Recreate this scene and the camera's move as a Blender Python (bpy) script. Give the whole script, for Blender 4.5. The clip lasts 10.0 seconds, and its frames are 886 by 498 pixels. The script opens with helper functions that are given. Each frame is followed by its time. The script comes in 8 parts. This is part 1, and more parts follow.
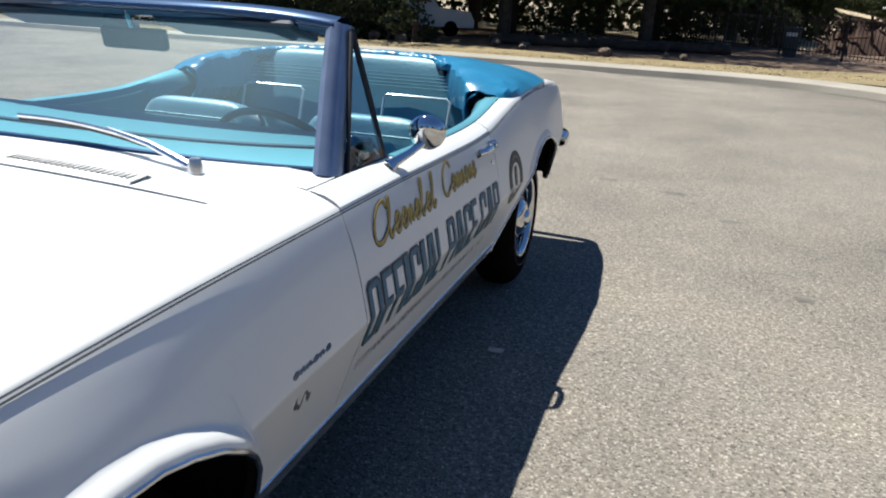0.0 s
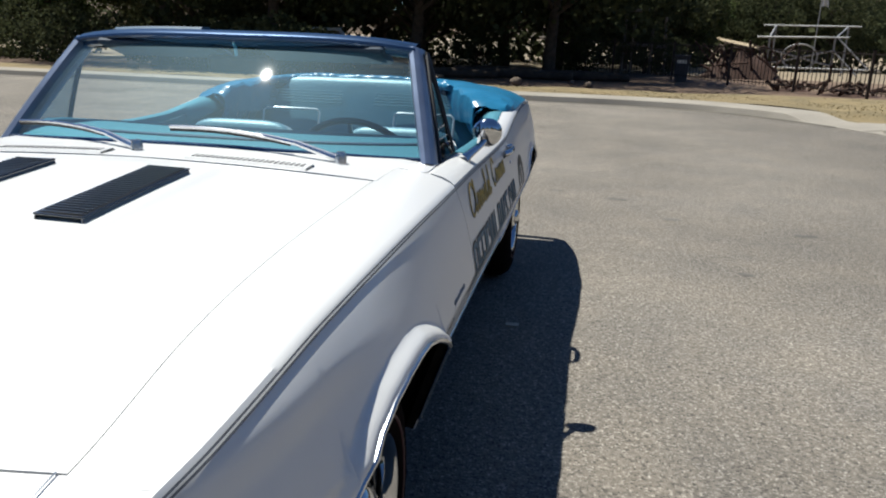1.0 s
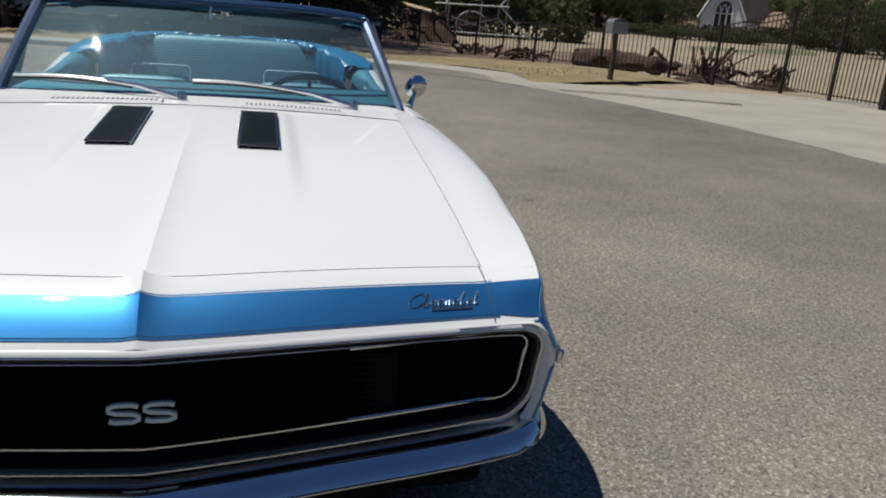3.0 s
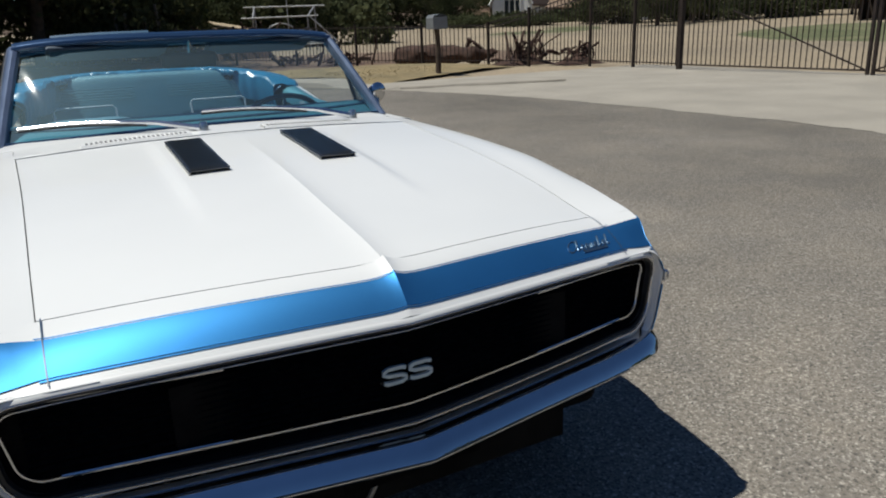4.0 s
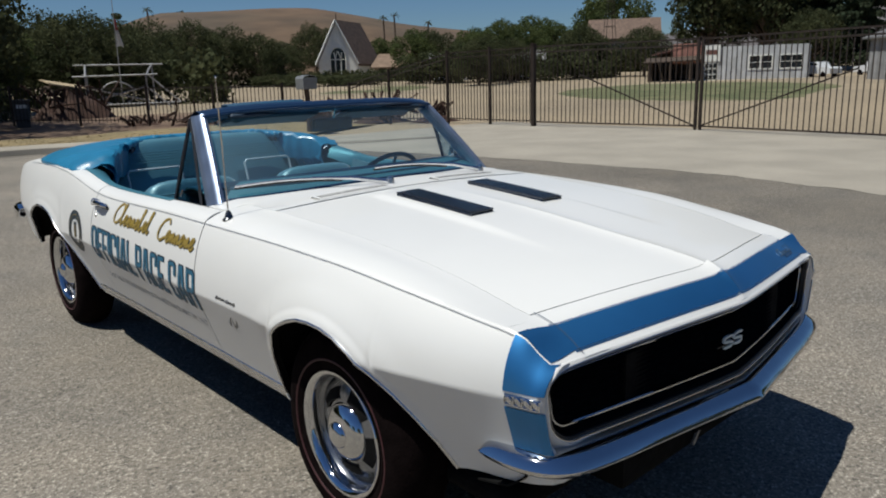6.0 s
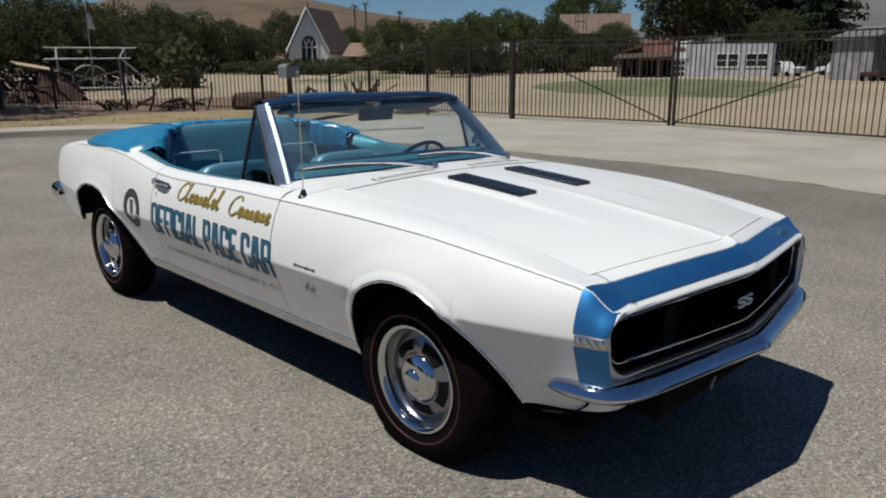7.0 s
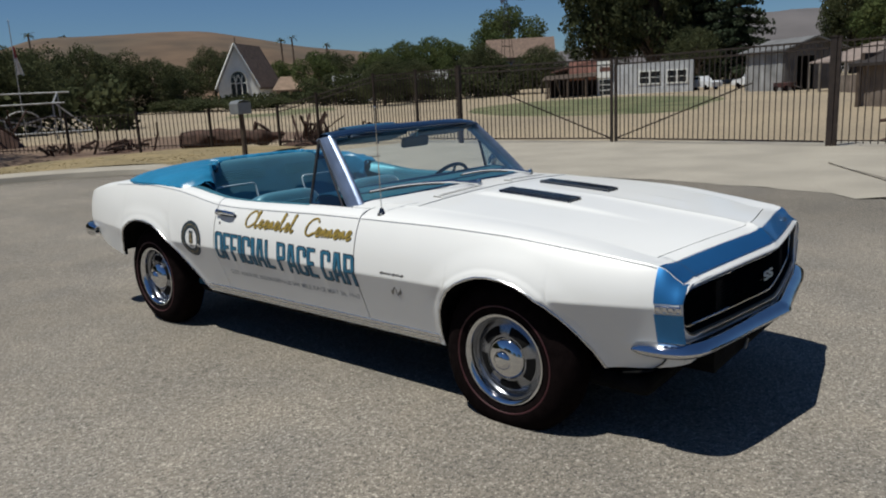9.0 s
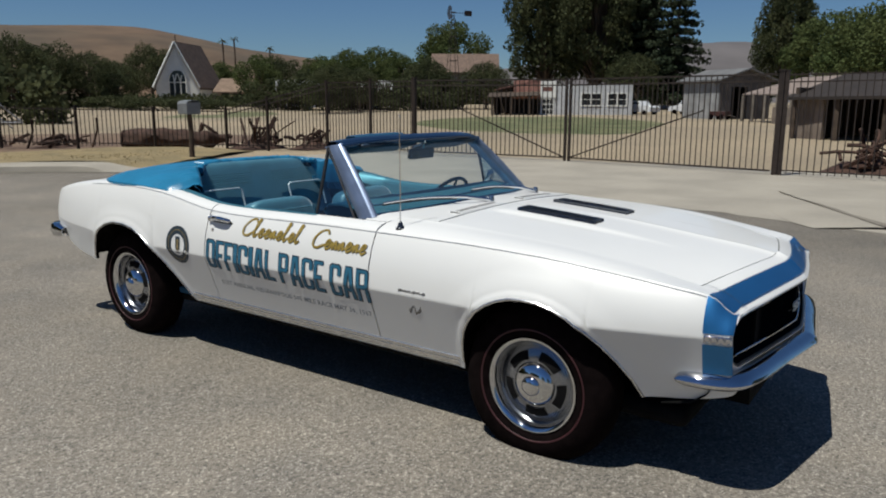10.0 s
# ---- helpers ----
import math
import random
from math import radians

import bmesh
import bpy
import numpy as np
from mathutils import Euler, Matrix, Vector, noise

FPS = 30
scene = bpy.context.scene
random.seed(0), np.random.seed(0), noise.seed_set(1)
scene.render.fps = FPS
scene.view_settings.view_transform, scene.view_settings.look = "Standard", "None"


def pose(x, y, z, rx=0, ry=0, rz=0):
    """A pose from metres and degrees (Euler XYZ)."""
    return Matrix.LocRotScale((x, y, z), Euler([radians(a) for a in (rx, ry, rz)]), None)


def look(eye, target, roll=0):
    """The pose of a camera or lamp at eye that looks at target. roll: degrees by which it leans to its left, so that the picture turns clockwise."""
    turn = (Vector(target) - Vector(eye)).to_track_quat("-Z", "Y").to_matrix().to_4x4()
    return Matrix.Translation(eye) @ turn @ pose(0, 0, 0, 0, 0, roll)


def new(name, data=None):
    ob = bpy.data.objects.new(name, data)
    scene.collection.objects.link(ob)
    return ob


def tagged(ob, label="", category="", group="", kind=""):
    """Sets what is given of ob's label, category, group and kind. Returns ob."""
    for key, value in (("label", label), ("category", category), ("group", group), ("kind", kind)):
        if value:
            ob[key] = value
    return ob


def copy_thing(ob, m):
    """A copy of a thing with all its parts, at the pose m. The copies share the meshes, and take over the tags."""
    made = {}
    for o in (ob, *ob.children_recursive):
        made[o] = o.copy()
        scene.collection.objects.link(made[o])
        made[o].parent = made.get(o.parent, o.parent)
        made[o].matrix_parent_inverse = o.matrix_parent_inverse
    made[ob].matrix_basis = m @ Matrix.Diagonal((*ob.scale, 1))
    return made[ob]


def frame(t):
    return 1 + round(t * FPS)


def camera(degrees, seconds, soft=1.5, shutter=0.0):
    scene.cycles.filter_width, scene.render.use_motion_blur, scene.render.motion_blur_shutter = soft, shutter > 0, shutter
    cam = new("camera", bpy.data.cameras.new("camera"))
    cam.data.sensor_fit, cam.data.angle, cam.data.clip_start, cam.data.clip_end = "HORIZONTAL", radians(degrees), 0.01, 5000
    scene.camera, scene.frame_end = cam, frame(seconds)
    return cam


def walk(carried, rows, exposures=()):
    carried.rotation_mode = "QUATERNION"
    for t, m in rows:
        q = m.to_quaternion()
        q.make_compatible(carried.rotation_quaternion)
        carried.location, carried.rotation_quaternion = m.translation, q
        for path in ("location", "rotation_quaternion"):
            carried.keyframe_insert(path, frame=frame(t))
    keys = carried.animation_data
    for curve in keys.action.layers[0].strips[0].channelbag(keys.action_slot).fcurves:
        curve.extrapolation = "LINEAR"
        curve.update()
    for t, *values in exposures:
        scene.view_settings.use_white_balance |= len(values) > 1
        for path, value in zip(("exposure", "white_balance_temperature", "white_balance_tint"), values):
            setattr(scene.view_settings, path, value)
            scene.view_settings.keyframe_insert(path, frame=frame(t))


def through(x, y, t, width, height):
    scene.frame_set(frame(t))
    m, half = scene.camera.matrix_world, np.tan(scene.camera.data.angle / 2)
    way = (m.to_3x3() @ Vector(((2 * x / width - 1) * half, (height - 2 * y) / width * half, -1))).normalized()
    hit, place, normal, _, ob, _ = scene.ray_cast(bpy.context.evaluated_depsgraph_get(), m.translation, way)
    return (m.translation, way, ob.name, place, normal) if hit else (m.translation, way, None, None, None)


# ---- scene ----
cam = camera(62.0, 10.0, soft=2.0)
PATH = [
    (0, (1.446, -0.547, 1.269), (0.871, 1.26, 0.632), 2.8),
    (0.5, (1.356, -0.88, 1.259), (0.951, 0.985, 0.663), 4.8),
    (1, (1.127, -1.156, 1.231), (0.777, 0.736, 0.687), 1.8),
    (1.5, (0.945, -1.439, 1.252), (0.727, 0.472, 0.704), 1.6),
    (2, (0.764, -1.656, 1.248), (0.832, 0.258, 0.672), 3.1),
    (2.5, (0.474, -1.758, 1.223), (0.772, 0.139, 0.664), 1.2),
    (2.7, (0.351, -1.807, 1.246), (0.726, 0.065, 0.65), 2.3),
    (3.8, (-0.338, -1.977, 1.214), (0.456, -0.237, 0.63), 1.8),
    (4, (-0.522, -1.932, 1.233), (0.362, -0.235, 0.651), -2.0),
    (4.5, (-0.845, -1.892, 1.255), (0.203, -0.303, 0.643), 0.9),
    (5, (-1.221, -1.912, 1.278), (-0.048, -0.398, 0.702), 3.1),
    (5.5, (-1.526, -1.789, 1.27), (-0.275, -0.32, 0.744), 1.4),
    (6, (-1.851, -1.685, 1.324), (-0.567, -0.22, 0.872), -1.6),
    (6.2, (-1.974, -1.642, 1.349), (-0.653, -0.214, 0.885), -0.5),
    (7.3, (-2.479, -1.783, 1.359), (-1.122, -0.391, 0.889), 0.1),
    (7.5, (-2.586, -1.764, 1.361), (-1.2, -0.391, 0.921), 0.6),
    (8, (-2.799, -1.647, 1.354), (-1.383, -0.3, 0.926), -1.0),
    (8.5, (-2.926, -1.662, 1.364), (-1.499, -0.324, 0.949), 0.2),
    (9, (-3.056, -1.695, 1.387), (-1.586, -0.404, 0.976), -2.9),
    (9.5, (-3.163, -1.523, 1.39), (-1.646, -0.288, 0.974), -0.9),
    (10, (-3.18, -1.322, 1.394), (-1.597, -0.162, 1.01), 0.2),
]
walk(cam, [(t, look(eye, target, roll)) for t, eye, target, roll in PATH], exposures=[(t, e, 6500, 6) for t, e in ((0.0, 0.86), (0.5, 0.74), (1.0, 0.45), (1.5, 0.08), (2.0, 0.0), (2.5, 0.0), (10.0, 0.0))])
SKY_STRENGTH, SUN_STRENGTH = 0.044, 4.7

# ---- light ----
SUN = Vector((-0.40, 0.14, 1.0)).normalized()
world = bpy.data.worlds.new("sky")
scene.world = world
world.use_nodes = True
_n = world.node_tree.nodes
_sky = _n.new("ShaderNodeTexSky")
_sky.sky_type, _sky.sun_disc = "NISHITA", False
_sky.sun_elevation = math.asin(SUN.z)
_sky.sun_rotation = math.atan2(SUN.x, SUN.y)
_sky.air_density, _sky.dust_density, _sky.ozone_density = 1.0, 0.0, 6.0
_n["Background"].inputs["Strength"].default_value = SKY_STRENGTH
_tint = _n.new("ShaderNodeVectorMath")
_tint.operation, _tint.inputs[1].default_value = "MULTIPLY", (0.88, 1.05, 1.27)
world.node_tree.links.new(_sky.outputs[0], _tint.inputs[0])
world.node_tree.links.new(_tint.outputs[0], _n["Background"].inputs[0])
sun_data = bpy.data.lights.new("sun", "SUN")
sun_data.energy, sun_data.angle, sun_data.color = SUN_STRENGTH, radians(0.53), (1.0, 0.965, 0.91)
sun = new("sun", sun_data)
sun.matrix_world = look(SUN * 50, (0, 0, 0))


# ---- materials ----
def mat(name, color, rough=0.6, metal=0.0, vary=0.0, scale=8.0, bump=0.0, bump_scale=60.0, coat=0.0, color2=None, fine=0.0,
        fine_scale=200.0, per_object=0.0, spec=0.5, coat_rough=0.03):
    """A node material: base colour with large and fine variation, and a relief."""
    m = bpy.data.materials.new(name)
    m.use_nodes = True
    nt = m.node_tree
    b = nt.nodes["Principled BSDF"]
    b.inputs["Base Color"].default_value = (*color, 1)
    b.inputs["Roughness"].default_value, b.inputs["Metallic"].default_value = rough, metal
    b.inputs["Coat Weight"].default_value = coat
    b.inputs["Coat Roughness"].default_value = coat_rough
    b.inputs["Specular IOR Level"].default_value = spec
    tc = nt.nodes.new("ShaderNodeTexCoord")
    last = None
    if vary or color2:
        tex = nt.nodes.new("ShaderNodeTexNoise")
        tex.inputs["Scale"].default_value, tex.inputs["Detail"].default_value = scale, 6
        nt.links.new(tc.outputs["Object"], tex.inputs["Vector"])
        ramp = nt.nodes.new("ShaderNodeValToRGB")
        ramp.color_ramp.elements[0].position, ramp.color_ramp.elements[1].position = 0.35, 0.65
        c2 = color2 or tuple(min(1, c * (1 + vary)) for c in color)
        c1 = color if color2 else tuple(c * (1 - vary) for c in color)
        ramp.color_ramp.elements[0].color, ramp.color_ramp.elements[1].color = (*c1, 1), (*c2, 1)
        nt.links.new(tex.outputs["Fac"], ramp.inputs[0])
        last = ramp.outputs[0]
    if fine:
        tex = nt.nodes.new("ShaderNodeTexNoise")
        tex.inputs["Scale"].default_value, tex.inputs["Detail"].default_value = fine_scale, 3
        nt.links.new(tc.outputs["Object"], tex.inputs["Vector"])
        rg = nt.nodes.new("ShaderNodeMapRange")
        rg.inputs[1].default_value, rg.inputs[2].default_value = 0.3, 0.7
        rg.inputs[3].default_value, rg.inputs[4].default_value = 1 - fine, 1 + fine
        nt.links.new(tex.outputs["Fac"], rg.inputs[0])
        last = scaled(nt, last, color, rg.outputs[0])
    if per_object:
        oi = nt.nodes.new("ShaderNodeObjectInfo")
        rg = nt.nodes.new("ShaderNodeMapRange")
        rg.inputs[3].default_value, rg.inputs[4].default_value = 1 - per_object, 1 + per_object
        nt.links.new(oi.outputs["Random"], rg.inputs[0])
        last = scaled(nt, last, color, rg.outputs[0])
    if last:
        nt.links.new(last, b.inputs["Base Color"])
    if bump:
        tex = nt.nodes.new("ShaderNodeTexNoise")
        tex.inputs["Scale"].default_value, tex.inputs["Detail"].default_value = bump_scale, 5
        nt.links.new(tc.outputs["Object"], tex.inputs["Vector"])
        bp = nt.nodes.new("ShaderNodeBump")
        bp.inputs["Strength"].default_value, bp.inputs["Distance"].default_value = bump, 0.01
        nt.links.new(tex.outputs["Fac"], bp.inputs["Height"])
        nt.links.new(bp.outputs[0], b.inputs["Normal"])
    return m


def scaled(nt, socket, color, factor):
    """Multiply a colour socket (or a plain colour) by a factor socket."""
    v = nt.nodes.new("ShaderNodeVectorMath")
    v.operation = "SCALE"
    if socket:
        nt.links.new(socket, v.inputs[0])
    else:
        v.inputs[0].default_value = color
    nt.links.new(factor, v.inputs["Scale"])
    return v.outputs[0]


def glass_mat(name, tint, gloss=0.07, rough=0.02, veil=0.0, sun_haze=0.0):
    m = bpy.data.materials.new(name)
    m.use_nodes = True
    nt = m.node_tree
    nt.nodes.remove(nt.nodes["Principled BSDF"])
    tr, gl = nt.nodes.new("ShaderNodeBsdfTransparent"), nt.nodes.new("ShaderNodeBsdfGlossy")
    tr.inputs[0].default_value = (*tint, 1)
    gl.inputs["Roughness"].default_value = rough
    lw, mix = nt.nodes.new("ShaderNodeLayerWeight"), nt.nodes.new("ShaderNodeMixShader")
    lw.inputs["Blend"].default_value = 0.5
    pw, rg = nt.nodes.new("ShaderNodeMath"), nt.nodes.new("ShaderNodeMapRange")
    pw.operation, pw.inputs[1].default_value = "POWER", 4.5
    rg.inputs[3].default_value, rg.inputs[4].default_value = gloss, 1.0
    nt.links.new(lw.outputs["Facing"], pw.inputs[0])
    nt.links.new(pw.outputs[0], rg.inputs[0])
    nt.links.new(rg.outputs[0], mix.inputs[0])
    nt.links.new(tr.outputs[0], mix.inputs[1])
    nt.links.new(gl.outputs[0], mix.inputs[2])
    last = mix.outputs[0]
    # pale diffuse layer added for the veiling glare on the pane
    if veil:
        df, mx = nt.nodes.new("ShaderNodeBsdfDiffuse"), nt.nodes.new("ShaderNodeMixShader")
        df.inputs[0].default_value = (0.7, 0.7, 0.68, 1)
        mx.inputs[0].default_value = veil
        nt.links.new(last, mx.inputs[1])
        nt.links.new(df.outputs[0], mx.inputs[2])
        last = mx.outputs[0]
    # rough pale-blue gloss added for the sun's haze on the pane
    if sun_haze:
        gf, mx = nt.nodes.new("ShaderNodeBsdfGlossy"), nt.nodes.new("ShaderNodeMixShader")
        gf.inputs[0].default_value, gf.inputs["Roughness"].default_value = (0.62, 0.9, 1.0, 1), 0.62
        mx.inputs[0].default_value = sun_haze
        nt.links.new(last, mx.inputs[1])
        nt.links.new(gf.outputs[0], mx.inputs[2])
        last = mx.outputs[0]
    nt.links.new(last, nt.nodes["Material Output"].inputs[0])
    return m


def leaf_mat(name, color, pale, through=0.35):
    """Leaves: matt on top, letting some light through, each tuft of its own tone."""
    m = mat(name, color, 0.85, 0, 0.0, 0.35, color2=pale, fine=0.3, fine_scale=2.5, spec=0.08)
    nt = m.node_tree
    b, tl, mx = nt.nodes["Principled BSDF"], nt.nodes.new("ShaderNodeBsdfTranslucent"), nt.nodes.new("ShaderNodeMixShader")
    mx.inputs[0].default_value = through
    nt.links.new(b.inputs["Base Color"].links[0].from_socket, tl.inputs[0])
    nt.links.new(b.outputs[0], mx.inputs[1])
    nt.links.new(tl.outputs[0], mx.inputs[2])
    nt.links.new(mx.outputs[0], nt.nodes["Material Output"].inputs[0])
    return m


def gravel_mat(name, base, dark, light, cell, wear_scale, wear, lane=0.0):
    """Chip-seal or crushed stone: small cells of differing grey, worn patches at a larger scale."""
    m = bpy.data.materials.new(name)
    m.use_nodes = True
    nt = m.node_tree
    b = nt.nodes["Principled BSDF"]
    b.inputs["Roughness"].default_value = 0.88
    b.inputs["Specular IOR Level"].default_value = 0.25
    tc = nt.nodes.new("ShaderNodeTexCoord")
    vo = nt.nodes.new("ShaderNodeTexVoronoi")
    vo.inputs["Scale"].default_value = cell
    nt.links.new(tc.outputs["Object"], vo.inputs["Vector"])
    sep = nt.nodes.new("ShaderNodeSeparateColor")
    nt.links.new(vo.outputs["Color"], sep.inputs[0])
    ramp = nt.nodes.new("ShaderNodeValToRGB")
    e = ramp.color_ramp.elements
    e[0].position, e[0].color = 0.0, (*dark, 1)
    e[1].position, e[1].color = 1.0, (*light, 1)
    e2 = e.new(0.22)
    e2.color = (*base, 1)
    e3 = e.new(0.8)
    e3.color = (*[c * 1.12 for c in base], 1)
    nt.links.new(sep.outputs[0], ramp.inputs[0])
    tex = nt.nodes.new("ShaderNodeTexNoise")
    tex.inputs["Scale"].default_value, tex.inputs["Detail"].default_value = wear_scale, 8
    tex.inputs["Roughness"].default_value = 0.6
    nt.links.new(tc.outputs["Object"], tex.inputs["Vector"])
    rg = nt.nodes.new("ShaderNodeMapRange")
    rg.inputs[1].default_value, rg.inputs[2].default_value = 0.3, 0.7
    rg.inputs[3].default_value, rg.inputs[4].default_value = 1 - wear, 1 + wear
    nt.links.new(tex.outputs["Fac"], rg.inputs[0])
    tex2 = nt.nodes.new("ShaderNodeTexNoise")
    tex2.inputs["Scale"].default_value, tex2.inputs["Detail"].default_value = cell * 0.33, 3
    nt.links.new(tc.outputs["Object"], tex2.inputs["Vector"])
    rg2 = nt.nodes.new("ShaderNodeMapRange")
    rg2.inputs[1].default_value, rg2.inputs[2].default_value = 0.3, 0.7
    rg2.inputs[3].default_value, rg2.inputs[4].default_value = 0.72, 1.28
    nt.links.new(tex2.outputs["Fac"], rg2.inputs[0])
    out = scaled(nt, scaled(nt, ramp.outputs[0], base, rg.outputs[0]), base, rg2.outputs[0])
    if lane:
        xyz = nt.nodes.new("ShaderNodeSeparateXYZ")
        nt.links.new(tc.outputs["Object"], xyz.inputs[0])
        ad = nt.nodes.new("ShaderNodeMath")
        ad.operation = "MULTIPLY_ADD"
        ad.inputs[1].default_value = 2.4
        nt.links.new(tex.outputs["Fac"], ad.inputs[0])
        nt.links.new(xyz.outputs[0], ad.inputs[2])
        rg3 = nt.nodes.new("ShaderNodeMapRange")
        rg3.interpolation_type = "SMOOTHSTEP"
        rg3.inputs[1].default_value, rg3.inputs[2].default_value = 3.0, 6.4
        rg3.inputs[3].default_value, rg3.inputs[4].default_value = 1.0, 1 - lane
        nt.links.new(ad.outputs[0], rg3.inputs[0])
        out = scaled(nt, out, base, rg3.outputs[0])
    # brownish and greyish patches a hand to a metre wide
    tex3 = nt.nodes.new("ShaderNodeTexNoise")
    tex3.inputs["Scale"].default_value, tex3.inputs["Detail"].default_value = 1.7, 7
    tex3.inputs["Roughness"].default_value = 0.68
    nt.links.new(tc.outputs["Object"], tex3.inputs["Vector"])
    hue = nt.nodes.new("ShaderNodeValToRGB")
    hue.color_ramp.elements[0].position, hue.color_ramp.elements[1].position = 0.36, 0.64
    hue.color_ramp.elements[0].color, hue.color_ramp.elements[1].color = (0.955, 0.965, 0.98, 1), (1.045, 1.03, 1.0, 1)
    nt.links.new(tex3.outputs["Fac"], hue.inputs[0])
    mul = nt.nodes.new("ShaderNodeVectorMath")
    mul.operation = "MULTIPLY"
    nt.links.new(out, mul.inputs[0])
    nt.links.new(hue.outputs[0], mul.inputs[1])
    nt.links.new(mul.outputs[0], b.inputs["Base Color"])
    bp = nt.nodes.new("ShaderNodeBump")
    bp.inputs["Strength"].default_value, bp.inputs["Distance"].default_value = 0.55, 0.006
    nt.links.new(vo.outputs["Distance"], bp.inputs["Height"])
    nt.links.new(bp.outputs[0], b.inputs["Normal"])
    return m


WHITE = mat("white_paint", (0.705, 0.705, 0.69), 0.38, 0, 0.012, 3, coat=0.3, bump=0.008, bump_scale=30)
BLUE = mat("blue_stripe_paint", (0.034, 0.190, 0.44), 0.46, 0.8, 0.05, 6, coat=0.5, fine=0.04, fine_scale=900)
PINLINE_SHADED = mat("shaded_pin_stripe", (0.10, 0.105, 0.12), 0.5, 0, 0.2, 40)
PINLINE = mat("pin_stripe", (0.36, 0.37, 0.38), 0.5, 0, 0.2, 40)
STRIPE_EDGE = mat("seam_shadow", (0.05, 0.08, 0.13), 0.4, 0, 0.05, 30)
CHROME = mat("chrome", (0.62, 0.63, 0.65), 0.05, 1.0, 0.04, 14, bump=0.015, bump_scale=18)
DULL_CHROME = mat("worn_bright_trim", (0.62, 0.63, 0.65), 0.25, 1.0, 0.1, 30)
BLACK = mat("black_trim", (0.012, 0.012, 0.013), 0.45, 0, 0.3, 20)
VENT_BLACK = mat("gloss_black_vent", (0.010, 0.010, 0.012), 0.32, 0, 0.2, 30, coat=1.0, spec=1.0, coat_rough=0.22)
GAP = mat("panel_gap", (0.02, 0.02, 0.02), 0.9, 0, 0.2, 40)
GRILLE = mat("grille_black", (0.009, 0.009, 0.009), 1.0, 0, 0.3, 60, spec=0.0)
STEEL = mat("dark_bright_moulding", (0.13, 0.135, 0.14), 0.25, 1.0, 0.1, 20)
RUBBER = mat("tyre_rubber", (0.0062, 0.0042, 0.0042), 1.0, 0, 0.25, 25, bump=0.25, bump_scale=150, spec=0.03)
REDLINE = mat("red_line_rubber", (0.040, 0.006, 0.009), 0.6, 0, 0.15, 30)
SILVER = mat("silver_wheel_paint", (0.25, 0.26, 0.28), 0.24, 0.85, 0.08, 20)
VINYL = mat("blue_vinyl", (0.026, 0.135, 0.195), 0.50, 0, 0.10, 9, bump=0.12, bump_scale=90, spec=1.0)
VINYL.node_tree.nodes["Principled BSDF"].inputs["IOR"].default_value = 1.75
VINYL.node_tree.nodes["Principled BSDF"].inputs["Specular Tint"].default_value = (0.62, 0.92, 1.0, 1)
VINYL.node_tree.nodes["Principled BSDF"].inputs["Sheen Weight"].default_value = 0.55
VINYL.node_tree.nodes["Principled BSDF"].inputs["Sheen Roughness"].default_value = 0.4
BOOT = mat("blue_boot_vinyl", (0.020, 0.17, 0.31), 0.30, 0, 0.08, 7, bump=0.15, bump_scale=35, spec=0.5)
DASH = mat("blue_dash", (0.010, 0.058, 0.088), 0.55, 0, 0.08, 10, bump=0.1, bump_scale=200, spec=1.0)
DASH.node_tree.nodes["Principled BSDF"].inputs["IOR"].default_value = 2.2
DASH.node_tree.nodes["Principled BSDF"].inputs["Specular Tint"].default_value = (0.35, 0.85, 1.0, 1)
DASH_DARK = mat("blue_dash_pad_seam", (0.012, 0.07, 0.14), 0.6, 0, 0.15, 20)
VISOR = mat("dark_blue_visor_vinyl", (0.006, 0.022, 0.045), 0.6, 0, 0.15, 12, bump=0.1, bump_scale=120)
CARPET = mat("blue_carpet", (0.02, 0.09, 0.16), 0.95, 0, 0.2, 40, bump=0.4, bump_scale=300)
FRAME_BLUE = mat("blue_frame_paint", (0.020, 0.052, 0.115), 0.32, 0.6, 0.06, 12, coat=0.8)
PILLAR_TRIM = mat("satin_bright_pillar_trim", (0.16, 0.205, 0.30), 0.34, 0.5, 0.12, 12, bump=0.10, bump_scale=9)
FLAG_METAL = mat("dull_badge_metal", (0.20, 0.20, 0.20), 0.4, 0.6, 0.3, 60)
# grey stands for the washed-out shade in hood seams and cowl slots
SEAM = mat("grey_panel_seam", (0.20, 0.20, 0.20), 0.8, 0, 0.15, 40)
PIPING = mat("pale_piping", (0.45, 0.55, 0.60), 0.35, 0.2, 0.05, 30)
GLASS = glass_mat("windshield_glass", (0.86, 0.93, 0.95), veil=0.012, sun_haze=0.028)
VENT_GLASS = glass_mat("vent_glass", (0.45, 0.56, 0.64), 0.12)
GOLD = mat("gold_lettering", (0.34, 0.245, 0.055), 0.45, 0.25, 0.15, 60)
LETTER_BLUE = mat("blue_lettering", (0.019, 0.112, 0.19), 0.5, 0, 0.12, 40)
LETTER_DARK = mat("dark_lettering", (0.02, 0.035, 0.05), 0.5, 0, 0.15, 40)
LETTER_GREY = mat("grey_lettering", (0.20, 0.22, 0.25), 0.5, 0, 0.1, 60)
UNDER = mat("underbody", (0.006, 0.006, 0.006), 0.95, 0, 0.4, 12, bump=0.3, spec=0.1)
PLATE_MAT = mat("shaded_plate_paint", (0.004, 0.004, 0.004), 0.9, 0, 0.3, 30, spec=0.05)
